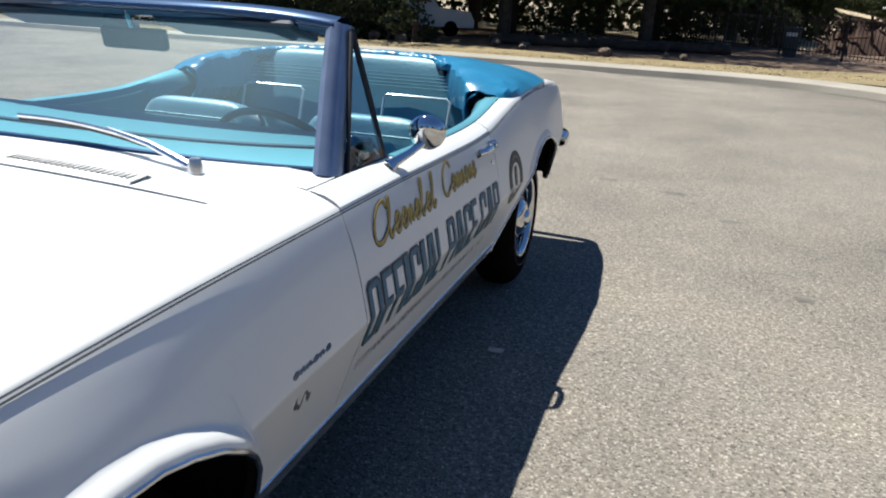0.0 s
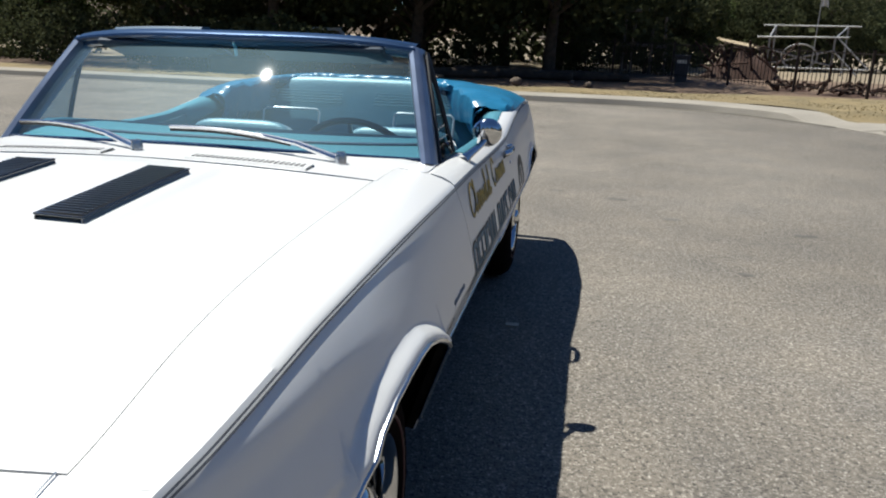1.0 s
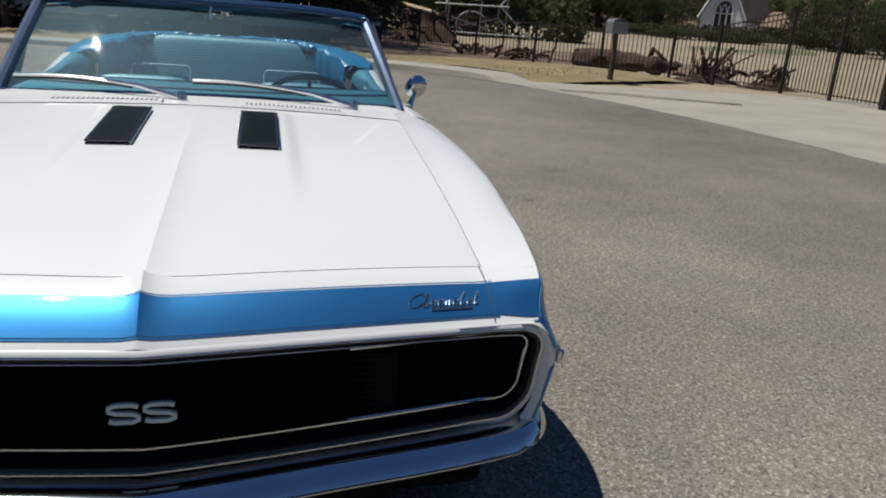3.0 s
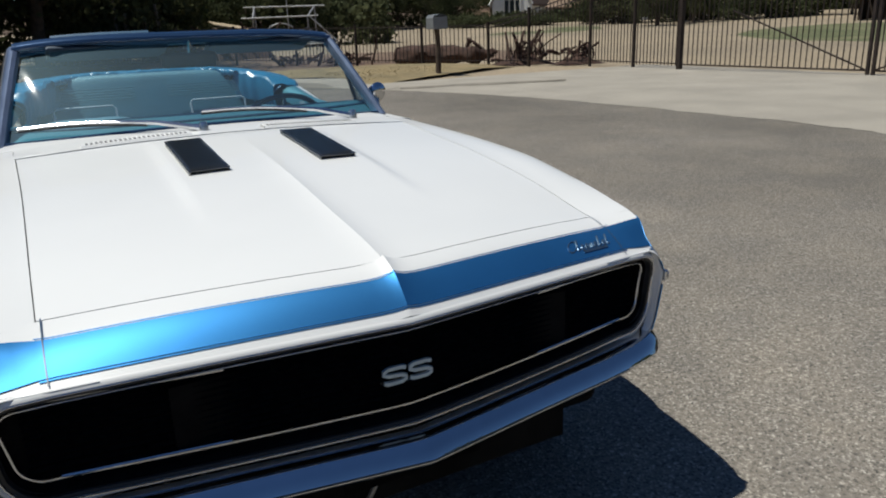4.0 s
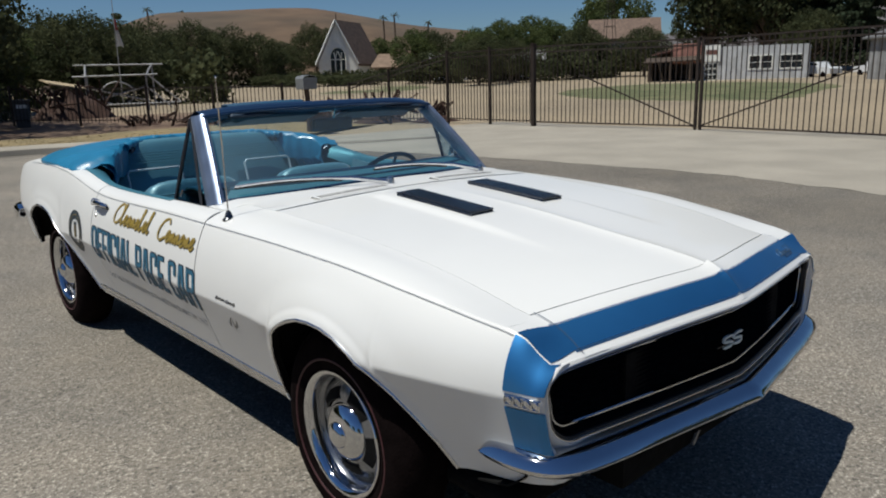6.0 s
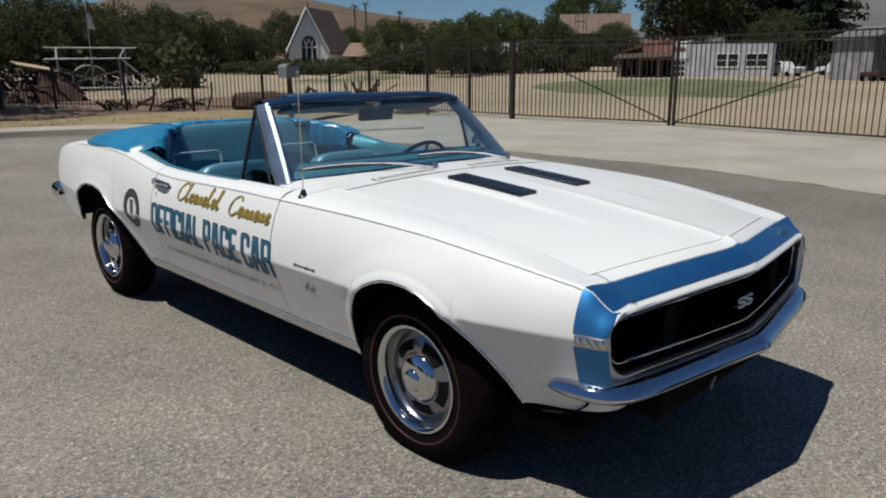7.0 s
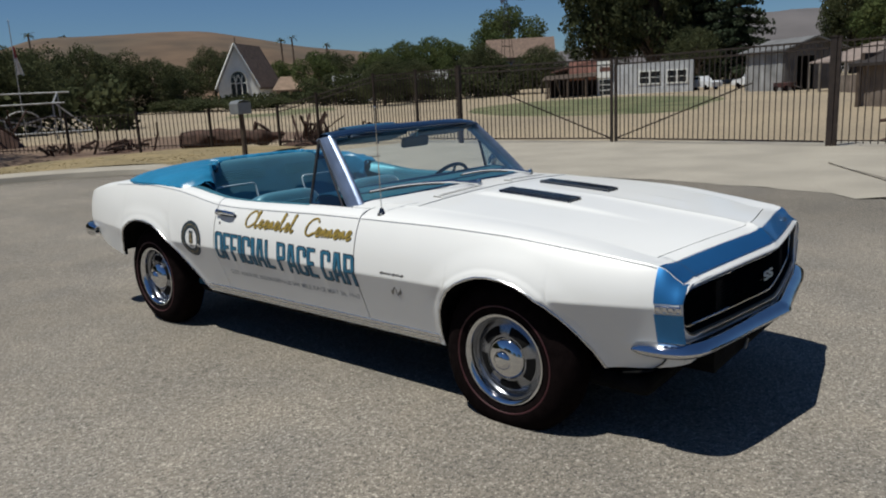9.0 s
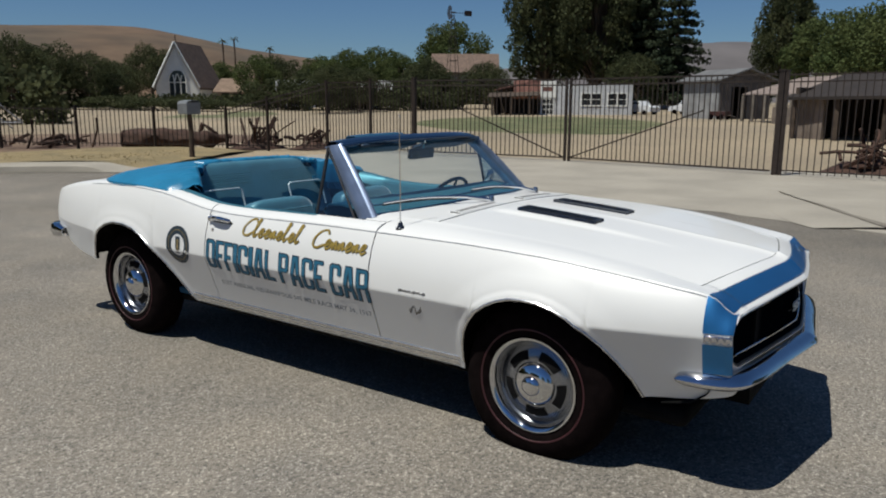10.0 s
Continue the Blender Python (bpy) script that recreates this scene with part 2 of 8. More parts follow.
ROAD = gravel_mat("chip_seal_road", (0.183, 0.163, 0.138), (0.075, 0.070, 0.062), (0.38, 0.352, 0.305), 150.0, 0.42, 0.24, 0.20)
# strip colour for the shaded side of the driveway ridges
RIDGE_SHADE = mat("ridge_shade_strip", (0.19, 0.168, 0.135), 0.9, 0, 0.2, 3, fine=0.2, fine_scale=40)
CONCRETE = mat("pale_concrete", (0.30, 0.272, 0.225), 0.9, 0, 0.10, 0.9, bump=0.25, bump_scale=60, fine=0.12, fine_scale=90)
DIRT = mat("dry_dirt", (0.300, 0.238, 0.158), 0.95, 0, 0.0, 0.09, color2=(0.225, 0.182, 0.125), fine=0.2, fine_scale=9, bump=0.4, bump_scale=12)
GRASS_GROUND = mat("patchy_lawn_soil", (0.068, 0.082, 0.030), 0.95, 0, 0.0, 0.35, color2=(0.150, 0.145, 0.070), fine=0.3, fine_scale=14)
VERGE = mat("dry_grass_verge", (0.25, 0.19, 0.095), 0.95, 0, 0.0, 1.4, color2=(0.17, 0.135, 0.07), fine=0.3, fine_scale=40, bump=0.6, bump_scale=40)
STRAW = mat("dry_grass_blades", (0.23, 0.18, 0.09), 0.9, 0, 0.3, 3)
HILL = mat("brown_hill_grass", (0.118, 0.073, 0.043), 0.98, 0, 0.0, 0.012, color2=(0.072, 0.053, 0.034), fine=0.2, fine_scale=0.06)
# far hills greyed in colour, for the haze in front of them
FAR_HILL = mat("haze_greyed_hill", (0.105, 0.095, 0.095), 0.98, 0, 0.15, 0.006)
IRON = mat("dark_iron", (0.030, 0.021, 0.017), 0.6, 0.3, 0.3, 8, bump=0.2)
RUST = mat("rusty_iron", (0.055, 0.028, 0.019), 0.85, 0.2, 0.35, 5, bump=0.4, bump_scale=30)
BARK = mat("bark", (0.075, 0.055, 0.04), 0.95, 0, 0.3, 6, bump=0.6, bump_scale=20)
WOOD = mat("weathered_wood", (0.15, 0.13, 0.11), 0.9, 0, 0.25, 3, bump=0.4, bump_scale=30, per_object=0.2)
DARK_WOOD = mat("dark_old_timber", (0.06, 0.042, 0.03), 0.9, 0, 0.3, 4, bump=0.4, bump_scale=30)
GREY_BOARD = mat("grey_painted_boards", (0.46, 0.47, 0.48), 0.8, 0, 0.1, 2, per_object=0.12)
# barn's side boards, lightened in colour for the sun on them
LIT_BOARD = mat("weathered_boards_lit", (0.25, 0.25, 0.25), 0.85, 0, 0.2, 1.2, per_object=0.2)
WHITE_WALL = mat("white_painted_wall", (0.72, 0.72, 0.68), 0.8, 0, 0.05, 1.5)
ROOF_BROWN = mat("brown_shingles", (0.135, 0.092, 0.070), 0.9, 0, 0.2, 2, fine=0.25, fine_scale=14)
ROOF_RED = mat("rusty_red_roof", (0.17, 0.08, 0.065), 0.85, 0, 0.2, 2, fine=0.2, fine_scale=10)
ROOF_GREY = mat("grey_metal_roof", (0.24, 0.24, 0.24), 0.6, 0.2, 0.15, 1.5)
DARK_GLASS = mat("dark_window_glass", (0.02, 0.025, 0.03), 0.08, 0, 0.1, 3)
BOX_GREY = mat("grey_metal_box", (0.17, 0.18, 0.19), 0.55, 0.1, 0.1, 5)
LEAF_DARK = leaf_mat("dark_leaves", (0.045, 0.055, 0.027), (0.085, 0.092, 0.045))
LEAF_MID = leaf_mat("green_leaves", (0.058, 0.080, 0.030), (0.105, 0.124, 0.048))
LEAF_PINE = leaf_mat("pine_needles", (0.026, 0.038, 0.022), (0.045, 0.055, 0.032), 0.2)
CAR_FAR = mat("far_car_paint", (0.62, 0.63, 0.64), 0.4, 0, 0.04, 3, coat=0.4)
TRUCK_DARK = mat("far_dark_red_paint", (0.05, 0.018, 0.015), 0.5, 0, 0.2, 3)


# ---- mesh helpers ----
def curve(points):
    """A smooth function through (x, value) pairs, with no overshoot."""
    xs, vs = np.array([p[0] for p in points], float), np.array([p[1] for p in points], float)
    h, d = np.diff(xs), np.diff(vs) / np.diff(xs)
    m = np.zeros(len(xs))
    for i in range(1, len(xs) - 1):
        if d[i - 1] * d[i] > 0:
            w1, w2 = 2 * h[i] + h[i - 1], h[i] + 2 * h[i - 1]
            m[i] = (w1 + w2) / (w1 / d[i - 1] + w2 / d[i])
    m[0], m[-1] = d[0], d[-1]

    def at(x):
        x = min(max(x, xs[0]), xs[-1])
        i = min(max(int(np.searchsorted(xs, x)) - 1, 0), len(xs) - 2)
        t = (x - xs[i]) / h[i]
        return float((2 * t**3 - 3 * t**2 + 1) * vs[i] + (t**3 - 2 * t**2 + t) * h[i] * m[i] + (3 * t**2 - 2 * t**3) * vs[i + 1] + (t**3 - t**2) * h[i] * m[i + 1])
    return at


def shell(bm, t):
    """A sheet given thickness t, half to each side, with rims."""
    bm.normal_update()
    out = bmesh.new()
    a = {v: out.verts.new(v.co + v.normal * t / 2) for v in bm.verts}
    b = {v: out.verts.new(v.co - v.normal * t / 2) for v in bm.verts}
    for f in bm.faces:
        out.faces.new([a[v] for v in f.verts])
        out.faces.new([b[v] for v in reversed(f.verts)])
    for e in bm.edges:
        if len(e.link_faces) == 1:
            l = e.link_loops[0]
            p, q = l.vert, l.link_loop_next.vert
            out.faces.new((a[q], a[p], b[p], b[q]))
    bm.free()
    return out


def part(name, bm, material, parent=None, label="", smooth=30, thick=0.0, bevel=0.0, kind="", category="", group=""):
    """Links a bmesh as one mesh object; smooth: shade smooth but for edges sharper than that many degrees."""
    if thick:
        bm = shell(bm, thick)
    bm.normal_update()
    for f in bm.faces:
        f.smooth = smooth > 0
    if smooth:
        for e in bm.edges:
            e.smooth = len(e.link_faces) != 2 or e.calc_face_angle(0) < radians(smooth)
    me = bpy.data.meshes.new(name)
    bm.to_mesh(me)
    bm.free()
    me.materials.append(material)
    ob = new(name, me)
    if parent:
        ob.parent = parent
    if bevel:
        b = ob.modifiers.new("round", "BEVEL")
        b.width, b.segments, b.limit_method, b.angle_limit = bevel, 2, "ANGLE", radians(35)
    tagged(ob, label, category, group, kind)
    return ob


def thing(name, label, category, group="", kind="", at=(0, 0, 0), turn=0):
    ob = new(name)
    ob.matrix_world = pose(*at, 0, 0, turn)
    ob.empty_display_size = 0.2
    return tagged(ob, label, category, group, kind)


def add_grid(bm, rows, closed=False, flip=False):
    vs = [[bm.verts.new(p) for p in r] for r in rows]
    for a, b in zip(vs, vs[1:]):
        n = len(a)
        for i in range(n if closed else n - 1):
            q = (a[i], a[(i + 1) % n], b[(i + 1) % n], b[i])
            try:
                bm.faces.new(q[::-1] if flip else q)
            except ValueError:
                pass
    return vs


def grid(rows, closed=False, flip=False):
    bm = bmesh.new()
    add_grid(bm, rows, closed, flip)
    return bm


def add_box(bm, a, b, m=None):
    vs = [bm.verts.new((m @ Vector(p)) if m else p) for p in
          [(x, y, z) for z in (a[2], b[2]) for y in (a[1], b[1]) for x in (a[0], b[0])]]
    for q in ((0, 2, 3, 1), (4, 5, 7, 6), (0, 1, 5, 4), (2, 6, 7, 3), (0, 4, 6, 2), (1, 3, 7, 5)):
        bm.faces.new([vs[i] for i in q])


def box(a, b, m=None):
    bm = bmesh.new()
    add_box(bm, a, b, m)
    return bm


def add_tube(bm, path, radius, sides=8, cap=True):
    """A round bar along points; radius: a number, or one per point."""
    path = [Vector(p) for p in path]
    rings, up = [], None
    for i, p in enumerate(path):
        d = (path[min(i + 1, len(path) - 1)] - path[max(i - 1, 0)]).normalized()
        if up is None:
            up = d.orthogonal().normalized()
        up = (up - d * up.dot(d)).normalized()
        side = d.cross(up)
        r = radius[i] if isinstance(radius, (list, tuple)) else radius
        rings.append([p + (up * math.cos(a) + side * math.sin(a)) * r for a in [2 * math.pi * k / sides for k in range(sides)]])
    vs = add_grid(bm, rings, closed=True)
    if cap:
        bm.faces.new(vs[0][::-1])
        bm.faces.new(vs[-1])


def tube(path, radius, sides=8):
    bm = bmesh.new()
    add_tube(bm, path, radius, sides)
    return bm


def add_strip(bm, path, across, out, w, t):
    """A flat bar along a path: across and out are functions or vectors giving its width and thickness ways."""
    rings = []
    for i, p in enumerate(path):
        a = (across[i] if isinstance(across, list) else across) * w / 2
        o = (out[i] if isinstance(out, list) else out) * t
        rings.append([p - a, p - a * 0.8 + o, p + a * 0.8 + o, p + a])
    vs = add_grid(bm, rings, closed=True)
    bm.faces.new(vs[0][::-1])
    bm.faces.new(vs[-1])


def lathe(profile, sides=48, axis="x", centre=(0, 0, 0), s=1):
    """Turns (radius, depth) pairs about an axis through centre."""
    bm = bmesh.new()
    rows = []
    for r, d in profile:
        row = []
        for k in range(sides):
            a = 2 * math.pi * k / sides
            if axis == "x":
                row.append((centre[0] + s * d, centre[1] + r * math.cos(a), centre[2] + r * math.sin(a)))
            elif axis == "y":
                row.append((centre[0] + r * math.cos(a), centre[1] + s * d, centre[2] + r * math.sin(a)))
            else:
                row.append((centre[0] + r * math.cos(a), centre[1] + r * math.sin(a), centre[2] + s * d))
        rows.append(row)
    add_grid(bm, rows, closed=True)
    return bm


def smoothstep(a, b, x):
    t = min(max((x - a) / (b - a), 0), 1)
    return t * t * (3 - 2 * t)


def lin(a, b, n):
    return [a + (b - a) * i / (n - 1) for i in range(n)]


# ---- the car: its lines, as functions of y (the nose points to -y) ----
crease_x = curve([(-0.705, 0.676), (-0.62, 0.700), (-0.5, 0.720), (-0.3, 0.745), (0, 0.770), (0.4, 0.784), (1.0, 0.793), (2.0, 0.80), (2.65, 0.80), (3.2, 0.79), (3.5, 0.765), (3.62, 0.735)])
crease_z = curve([(-0.705, 0.694), (-0.665, 0.722), (-0.62, 0.760), (-0.5, 0.781), (-0.3, 0.808), (0, 0.838), (0.4, 0.851), (1.0, 0.853), (1.7, 0.845), (1.9, 0.850), (2.05, 0.868), (2.2, 0.893), (2.4, 0.918), (2.7, 0.930), (3.0, 0.922), (3.3, 0.893), (3.62, 0.835)])
wide_x = curve([(-0.705, 0.729), (-0.66, 0.740), (-0.5, 0.786), (-0.3, 0.828), (0, 0.860), (0.35, 0.859), (0.7, 0.858), (1.3, 0.861), (2.1, 0.866), (2.75, 0.874), (3.2, 0.852), (3.5, 0.806), (3.62, 0.77)])
wide_z = curve([(-0.705, 0.632), (0, 0.615), (1.0, 0.608), (2.2, 0.612), (2.8, 0.63), (3.62, 0.66)])
low_x = curve([(-0.705, 0.640), (-0.67, 0.652), (-0.63, 0.660), (-0.5, 0.665), (-0.3, 0.706), (0.3, 0.754), (1.3, 0.757), (2.2, 0.764), (2.8, 0.79), (3.3, 0.775), (3.62, 0.73)])
hood_x = curve([(-0.66, 0.60), (0, 0.61), (0.62, 0.632)])
hood_z = curve([(-0.66, 0.752), (-0.548, 0.768), (-0.3, 0.818), (0, 0.856), (0.3, 0.877), (0.62, 0.893), (0.9, 0.895)])
mid_z = curve([(-0.80, 0.735), (-0.70, 0.785), (-0.66, 0.797), (-0.4, 0.834), (0, 0.872), (0.3, 0.897), (0.6, 0.915), (0.9, 0.920)])
FRONT_ARCH = [(-0.405, 0.355), (-0.374, 0.425), (-0.33, 0.492), (-0.283, 0.547), (-0.23, 0.598), (-0.168, 0.639), (-0.11, 0.664), (-0.052, 0.677), (0.01, 0.680), (0.07, 0.675), (0.12, 0.660), (0.17, 0.637), (0.222, 0.600), (0.265, 0.553), (0.298, 0.50), (0.318, 0.44), (0.328, 0.38), (0.332, 0.315)]
REAR_ARCH = [(2.165, 0.335), (2.20, 0.388), (2.258, 0.460), (2.33, 0.543), (2.402, 0.612), (2.48, 0.662), (2.56, 0.694), (2.66, 0.711), (2.763, 0.711), (2.85, 0.692), (2.926, 0.654), (2.99, 0.603), (3.039, 0.553), (3.075, 0.49), (3.10, 0.44)]
skirt_front = curve([(-0.705, 0.420), (-0.65, 0.402), (-0.54, 0.376), (-0.405, 0.355)])
skirt_rear = curve([(3.10, 0.44), (3.3, 0.475), (3.45, 0.53), (3.62, 0.63)])
ROCKER_Z = 0.315
# the front opening on the driver's side is lengthened to fit the camera's view
ARCHES = {-1: (FRONT_ARCH, REAR_ARCH), 1: ([(0.03 + 1.18 * y, z) for y, z in FRONT_ARCH], REAR_ARCH)}


def arch_gap(y, z, arch):
    """Distance from the edge of a wheel opening."""
    best = 1.0
    for (ya, za), (yb, zb) in zip(arch, arch[1:]):
        dy, dz = yb - ya, zb - za
        t = min(max(((y - ya) * dy + (z - za) * dz) / (dy * dy + dz * dz), 0), 1)
        best = min(best, math.hypot(y - ya - dy * t, z - za - dz * t))
    return best


def side_x(y, z, s=-1):
    """Half width of the body at the height z."""
    zc, zm = crease_z(y), wide_z(y)
    xc, xm = crease_x(y), wide_x(y)
    if z >= zm:
        t = min((z - zm) / (zc - zm), 1)
        x = xm - (xm - xc) * (0.25 * t + 0.75 * t**2.4 if s < 0 else 0.65 * t + 0.35 * t**3)
    else:
        u = (zm - z) / (zm - ROCKER_Z)
        x = xm - (xm - low_x(y) - (0.016 * (1 - smoothstep(-0.3, 0.1, y)) if s > 0 else 0)) * (1.04 * u - 0.04 * u * u)
    for arch, amount in zip(ARCHES[s], (0.021 if s > 0 else 0.006, 0.005)):
        if arch[0][0] - 0.13 < y < arch[-1][0] + 0.13 and z < 0.84:
            g = arch_gap(y, z, arch)
            x += amount * (1 - smoothstep(0.010, 0.036, g)) + (0.003 if s > 0 else 0.008) * (1 - smoothstep(0.02, 0.12, g)) * min(1, max(0, (0.84 - z) / 0.08)) * smoothstep(0.54, 0.66, z)
    return x


def on_side(s, y, z, out=0.0):
    """A point on the skin of one side (s: 1 the driver's, -1 the other), a little proud of it."""
    n = Vector((1, -(side_x(y + 0.01, z, s) - side_x(y - 0.01, z, s)) / 0.02, -(side_x(y, z + 0.01, s) - side_x(y, z - 0.01, s)) / 0.02)).normalized()
    p = Vector((side_x(y, z, s), y, z)) + n * out
    return Vector((s * p.x, p.y, p.z))


def skin(s, columns, top, levels=27):
    """Side skin: columns of (y, lowest z), each from there to the crease and on over the shoulder by top(y)."""
    rows = []
    for y, z0 in columns:
        zc = crease_z(y)
        row = []
        zm = wide_z(y)
        if z0 < zm - 0.03:
            zs = lin(z0, zm - 0.007, 11) + [zm - 0.003, zm + 0.003] + lin(zm + 0.008, zc, levels - 13)
        else:
            zs = lin(z0, zc, levels)
        for z in zs:
            row.append((s * side_x(y, z, s), y, z))
        for x, z in top(y):
            row.append((s * x, y, z))
        rows.append(row)
    return grid(rows)


car = thing("convertible_car", "white classic convertible with blue nose stripe and painted door lettering", "car")


def fender_top(y):
    xc, zc = crease_x(y), crease_z(y)
    xh, zh = hood_x(y), hood_z(y)
    if y > 0.62:
        xh, zh = 0.632 + min((y - 0.62) * 0.16, 0.005), 0.893 + (y - 0.62) * 0.01
    if y < -0.577:
        return [(xc - 0.0006 * k, zc) for k in range(1, 7)]
    return [(xc + (xh - xc) * t, zc + (zh - zc) * t + 0.010 * smoothstep(-0.56, -0.1, y) * math.sin(math.pi * min(t * 1.15, 1)) * (1 - 0.5 * t)) for t in (0.08, 0.2, 0.4, 0.65, 0.85, 1.0)]


def door_top(y):
    xc, zc = crease_x(y), crease_z(y)
    return [(xc - 0.012, zc + 0.010), (xc - 0.032, zc + 0.020), (xc - 0.062, zc + 0.026), (xc - 0.082, zc + 0.022), (xc - 0.09, zc + 0.004), (xc - 0.09, zc - 0.06)]


def quarter_top(y):
    xc, zc = crease_x(y), crease_z(y)
    k = min(max((y - 2.0) / 0.5, 0), 1)
    rows = door_top(y)
    xe, ze = 0.60, curve([(1.9, 0.87), (2.3, 0.90), (2.7, 0.93), (3.1, 0.928), (3.4, 0.893), (3.62, 0.83)])(y)
    flat = [(xc - 0.012, zc + 0.007), (xc - 0.035, zc + 0.012), (xc - 0.075, zc + 0.014), (xc - 0.12, zc + 0.012), (0.63, ze), (xe, ze - 0.004)]
    return [(a[0] + (b[0] - a[0]) * k, a[1] + (b[1] - a[1]) * k) for a, b in zip(rows, flat)]


DOOR_A, DOOR_B = 0.782, 1.925


def inner_cap(s):
    """The blue painted inner half of the door and quarter tops."""
    rows = []
    for y in lin(1.21, 2.34, 30):
        t = quarter_top(y)
        m = [((t[1][0] + t[2][0]) / 2, (t[1][1] + t[2][1]) / 2)] + t[2:]
        rows.append([(s * (x - 0.001 * k), y, z + 0.0055 - 0.001 * k) for k, (x, z) in enumerate(m)])
    return grid(rows)


for s in (1, -1):
    # front fender
    front_arch, rear_arch = ARCHES[s]
    edge = front_arch[0][0]
    cols = [(y, skirt_front(y)) for y in [-0.69, -0.67, -0.65, -0.63, -0.61, -0.59, -0.578, -0.576] + lin(-0.56, edge - 0.01, 9)]
    for a, b in zip(front_arch, front_arch[1:]):
        n = 2 + int(abs(b[0] - a[0]) / 0.02)
        cols += [(a[0] + (b[0] - a[0]) * k / n, a[1] + (b[1] - a[1]) * k / n) for k in range(n)]
    edge = front_arch[-1][0]
    cols += [front_arch[-1]] + [(y, ROCKER_Z) for y in lin(edge + 0.006, edge + 0.14, 16) + lin(edge + 0.16, DOOR_A, 10)]
    part("front_fender", skin(s, cols, fender_top, 37), WHITE, car, "white painted front wing with crisp shoulder crease", smooth=40, thick=0.006)
    # door
    door = part("door", skin(s, [(y, ROCKER_Z) for y in lin(DOOR_A + 0.006, DOOR_B - 0.006, 26)], door_top), WHITE, car, "white door with painted race lettering", smooth=22, thick=0.006)
    # quarter panel
    cols = [(y, ROCKER_Z) for y in lin(DOOR_B, 2.15, 5)]
    for a, b in zip(REAR_ARCH, REAR_ARCH[1:]):
        cols += [a, ((a[0] + b[0]) / 2, (a[1] + b[1]) / 2)]
    cols += [REAR_ARCH[-1]] + [(y, skirt_rear(y)) for y in lin(3.12, 3.61, 12)]
    part("quarter_panel", skin(s, cols, quarter_top), WHITE, car, "white painted rear quarter panel", smooth=40, thick=0.006)
    # dark jambs behind the door gaps
    for y in (DOOR_A + 0.002, DOOR_B - 0.002):
        bm = grid([[(s * (side_x(y + d, z, s) - 0.008), y + d, z) for z in lin(ROCKER_Z + 0.01, crease_z(y), 12)] for d in (-0.01, 0.01)])
        part("door_jamb", bm, GAP, car, "dark gap at the door edge")
    # bright lip round the wheel openings
    for arch in ARCHES[s]:
        path = []
        for a, b in zip(arch, arch[1:]):
            for t in (0, 0.5):
                y, z = a[0] + (b[0] - a[0]) * t, a[1] + (b[1] - a[1]) * t
                path.append(on_side(s, y, z, 0.003))
        part("wheel_arch_trim", tube(path, 0.0055, 8), DULL_CHROME, car, "bright metal wheel opening trim")
        # return flange and liner
        cy = (arch[0][0] + arch[-1][0]) / 2
        rows = []
        for y, z in arch:
            x = side_x(y, z, s)
            rows.append([(s * x, y, z), (s * (x - 0.02), y, z + 0.004), (s * (x - 0.03), y + (y - cy) * 0.06, z + 0.03), (s * 0.42, y + (y - cy) * 0.06, z + 0.03)])
        part("wheel_well", grid(rows), UNDER, car, "dark wheel well")
    # rocker: bright trim strip and the dark sill under it
    ys = lin(0.335 if s < 0 else 0.425, 2.16, 30)
    bm = bmesh.new()
    add_grid(bm, [[(s * (low_x(y) + d), y, z) for d, z in ((0.017, 0.368), (0.022, 0.363), (0.020, 0.352), (0.011, 0.346), (0.008, 0.322), (-0.004, 0.313))] for y in ys])
    part("sill_trim", bm, DULL_CHROME, car, "bright sill moulding", thick=0.003)
    bm = grid([[(s * x, y, z) for x, z in ((low_x(y), 0.318), (low_x(y) - 0.05, 0.295), (low_x(y) - 0.14, 0.262), (0.5, 0.24))] for y in ys])
    part("sill", bm, UNDER, car, "dark underside of the sill")
    # shoulder pin stripe: fine lines, doubled and darker for shade on the driver's side
    for dz in (0.0, 0.0055) if s > 0 else (0.0,):
        bm = bmesh.new()
        rows = []
        for y in lin(-0.60, 3.1, 150):
            zc = crease_z(y) - 0.004 - dz
            p, q = on_side(s, y, zc, 0.0055), on_side(s, y, zc - 0.0026, 0.0055)
            rows.append([p, q])
        add_grid(bm, rows)
        part("pin_stripe", bm, PINLINE if s < 0 else PINLINE_SHADED, car, "fine shoulder pin stripe, toned darker on the shaded side", thick=0.0008)

# hood, with its centre ridge
HOOD_BACK = 0.565


def hood_front(x):
    return -0.66 + (0.112 if x < 0 else 0.102) * min(abs(x) / 0.6, 1) ** 1.25


def hood_height(x, y):
    k = min(abs(x) / hood_x(y), 1.0)
    z = mid_z(y) + (hood_z(y) - mid_z(y)) * (0.35 * k + 0.65 * k * k)
    z += 0.007 * math.exp(-abs(x) / 0.018) * smoothstep(0.5, -0.3, y)
    z += 0.011 * (1 - smoothstep(0.245, 0.285, abs(x))) * smoothstep(-0.42, 0.05, y) * (1 - smoothstep(0.46, 0.56, y))
    return z


xs = sorted({round(v, 4) for v in lin(-1, 1, 41)} | {-0.008, 0.008, -0.41, 0.41, -0.43, 0.43, -0.45, 0.45, -0.47, 0.47})
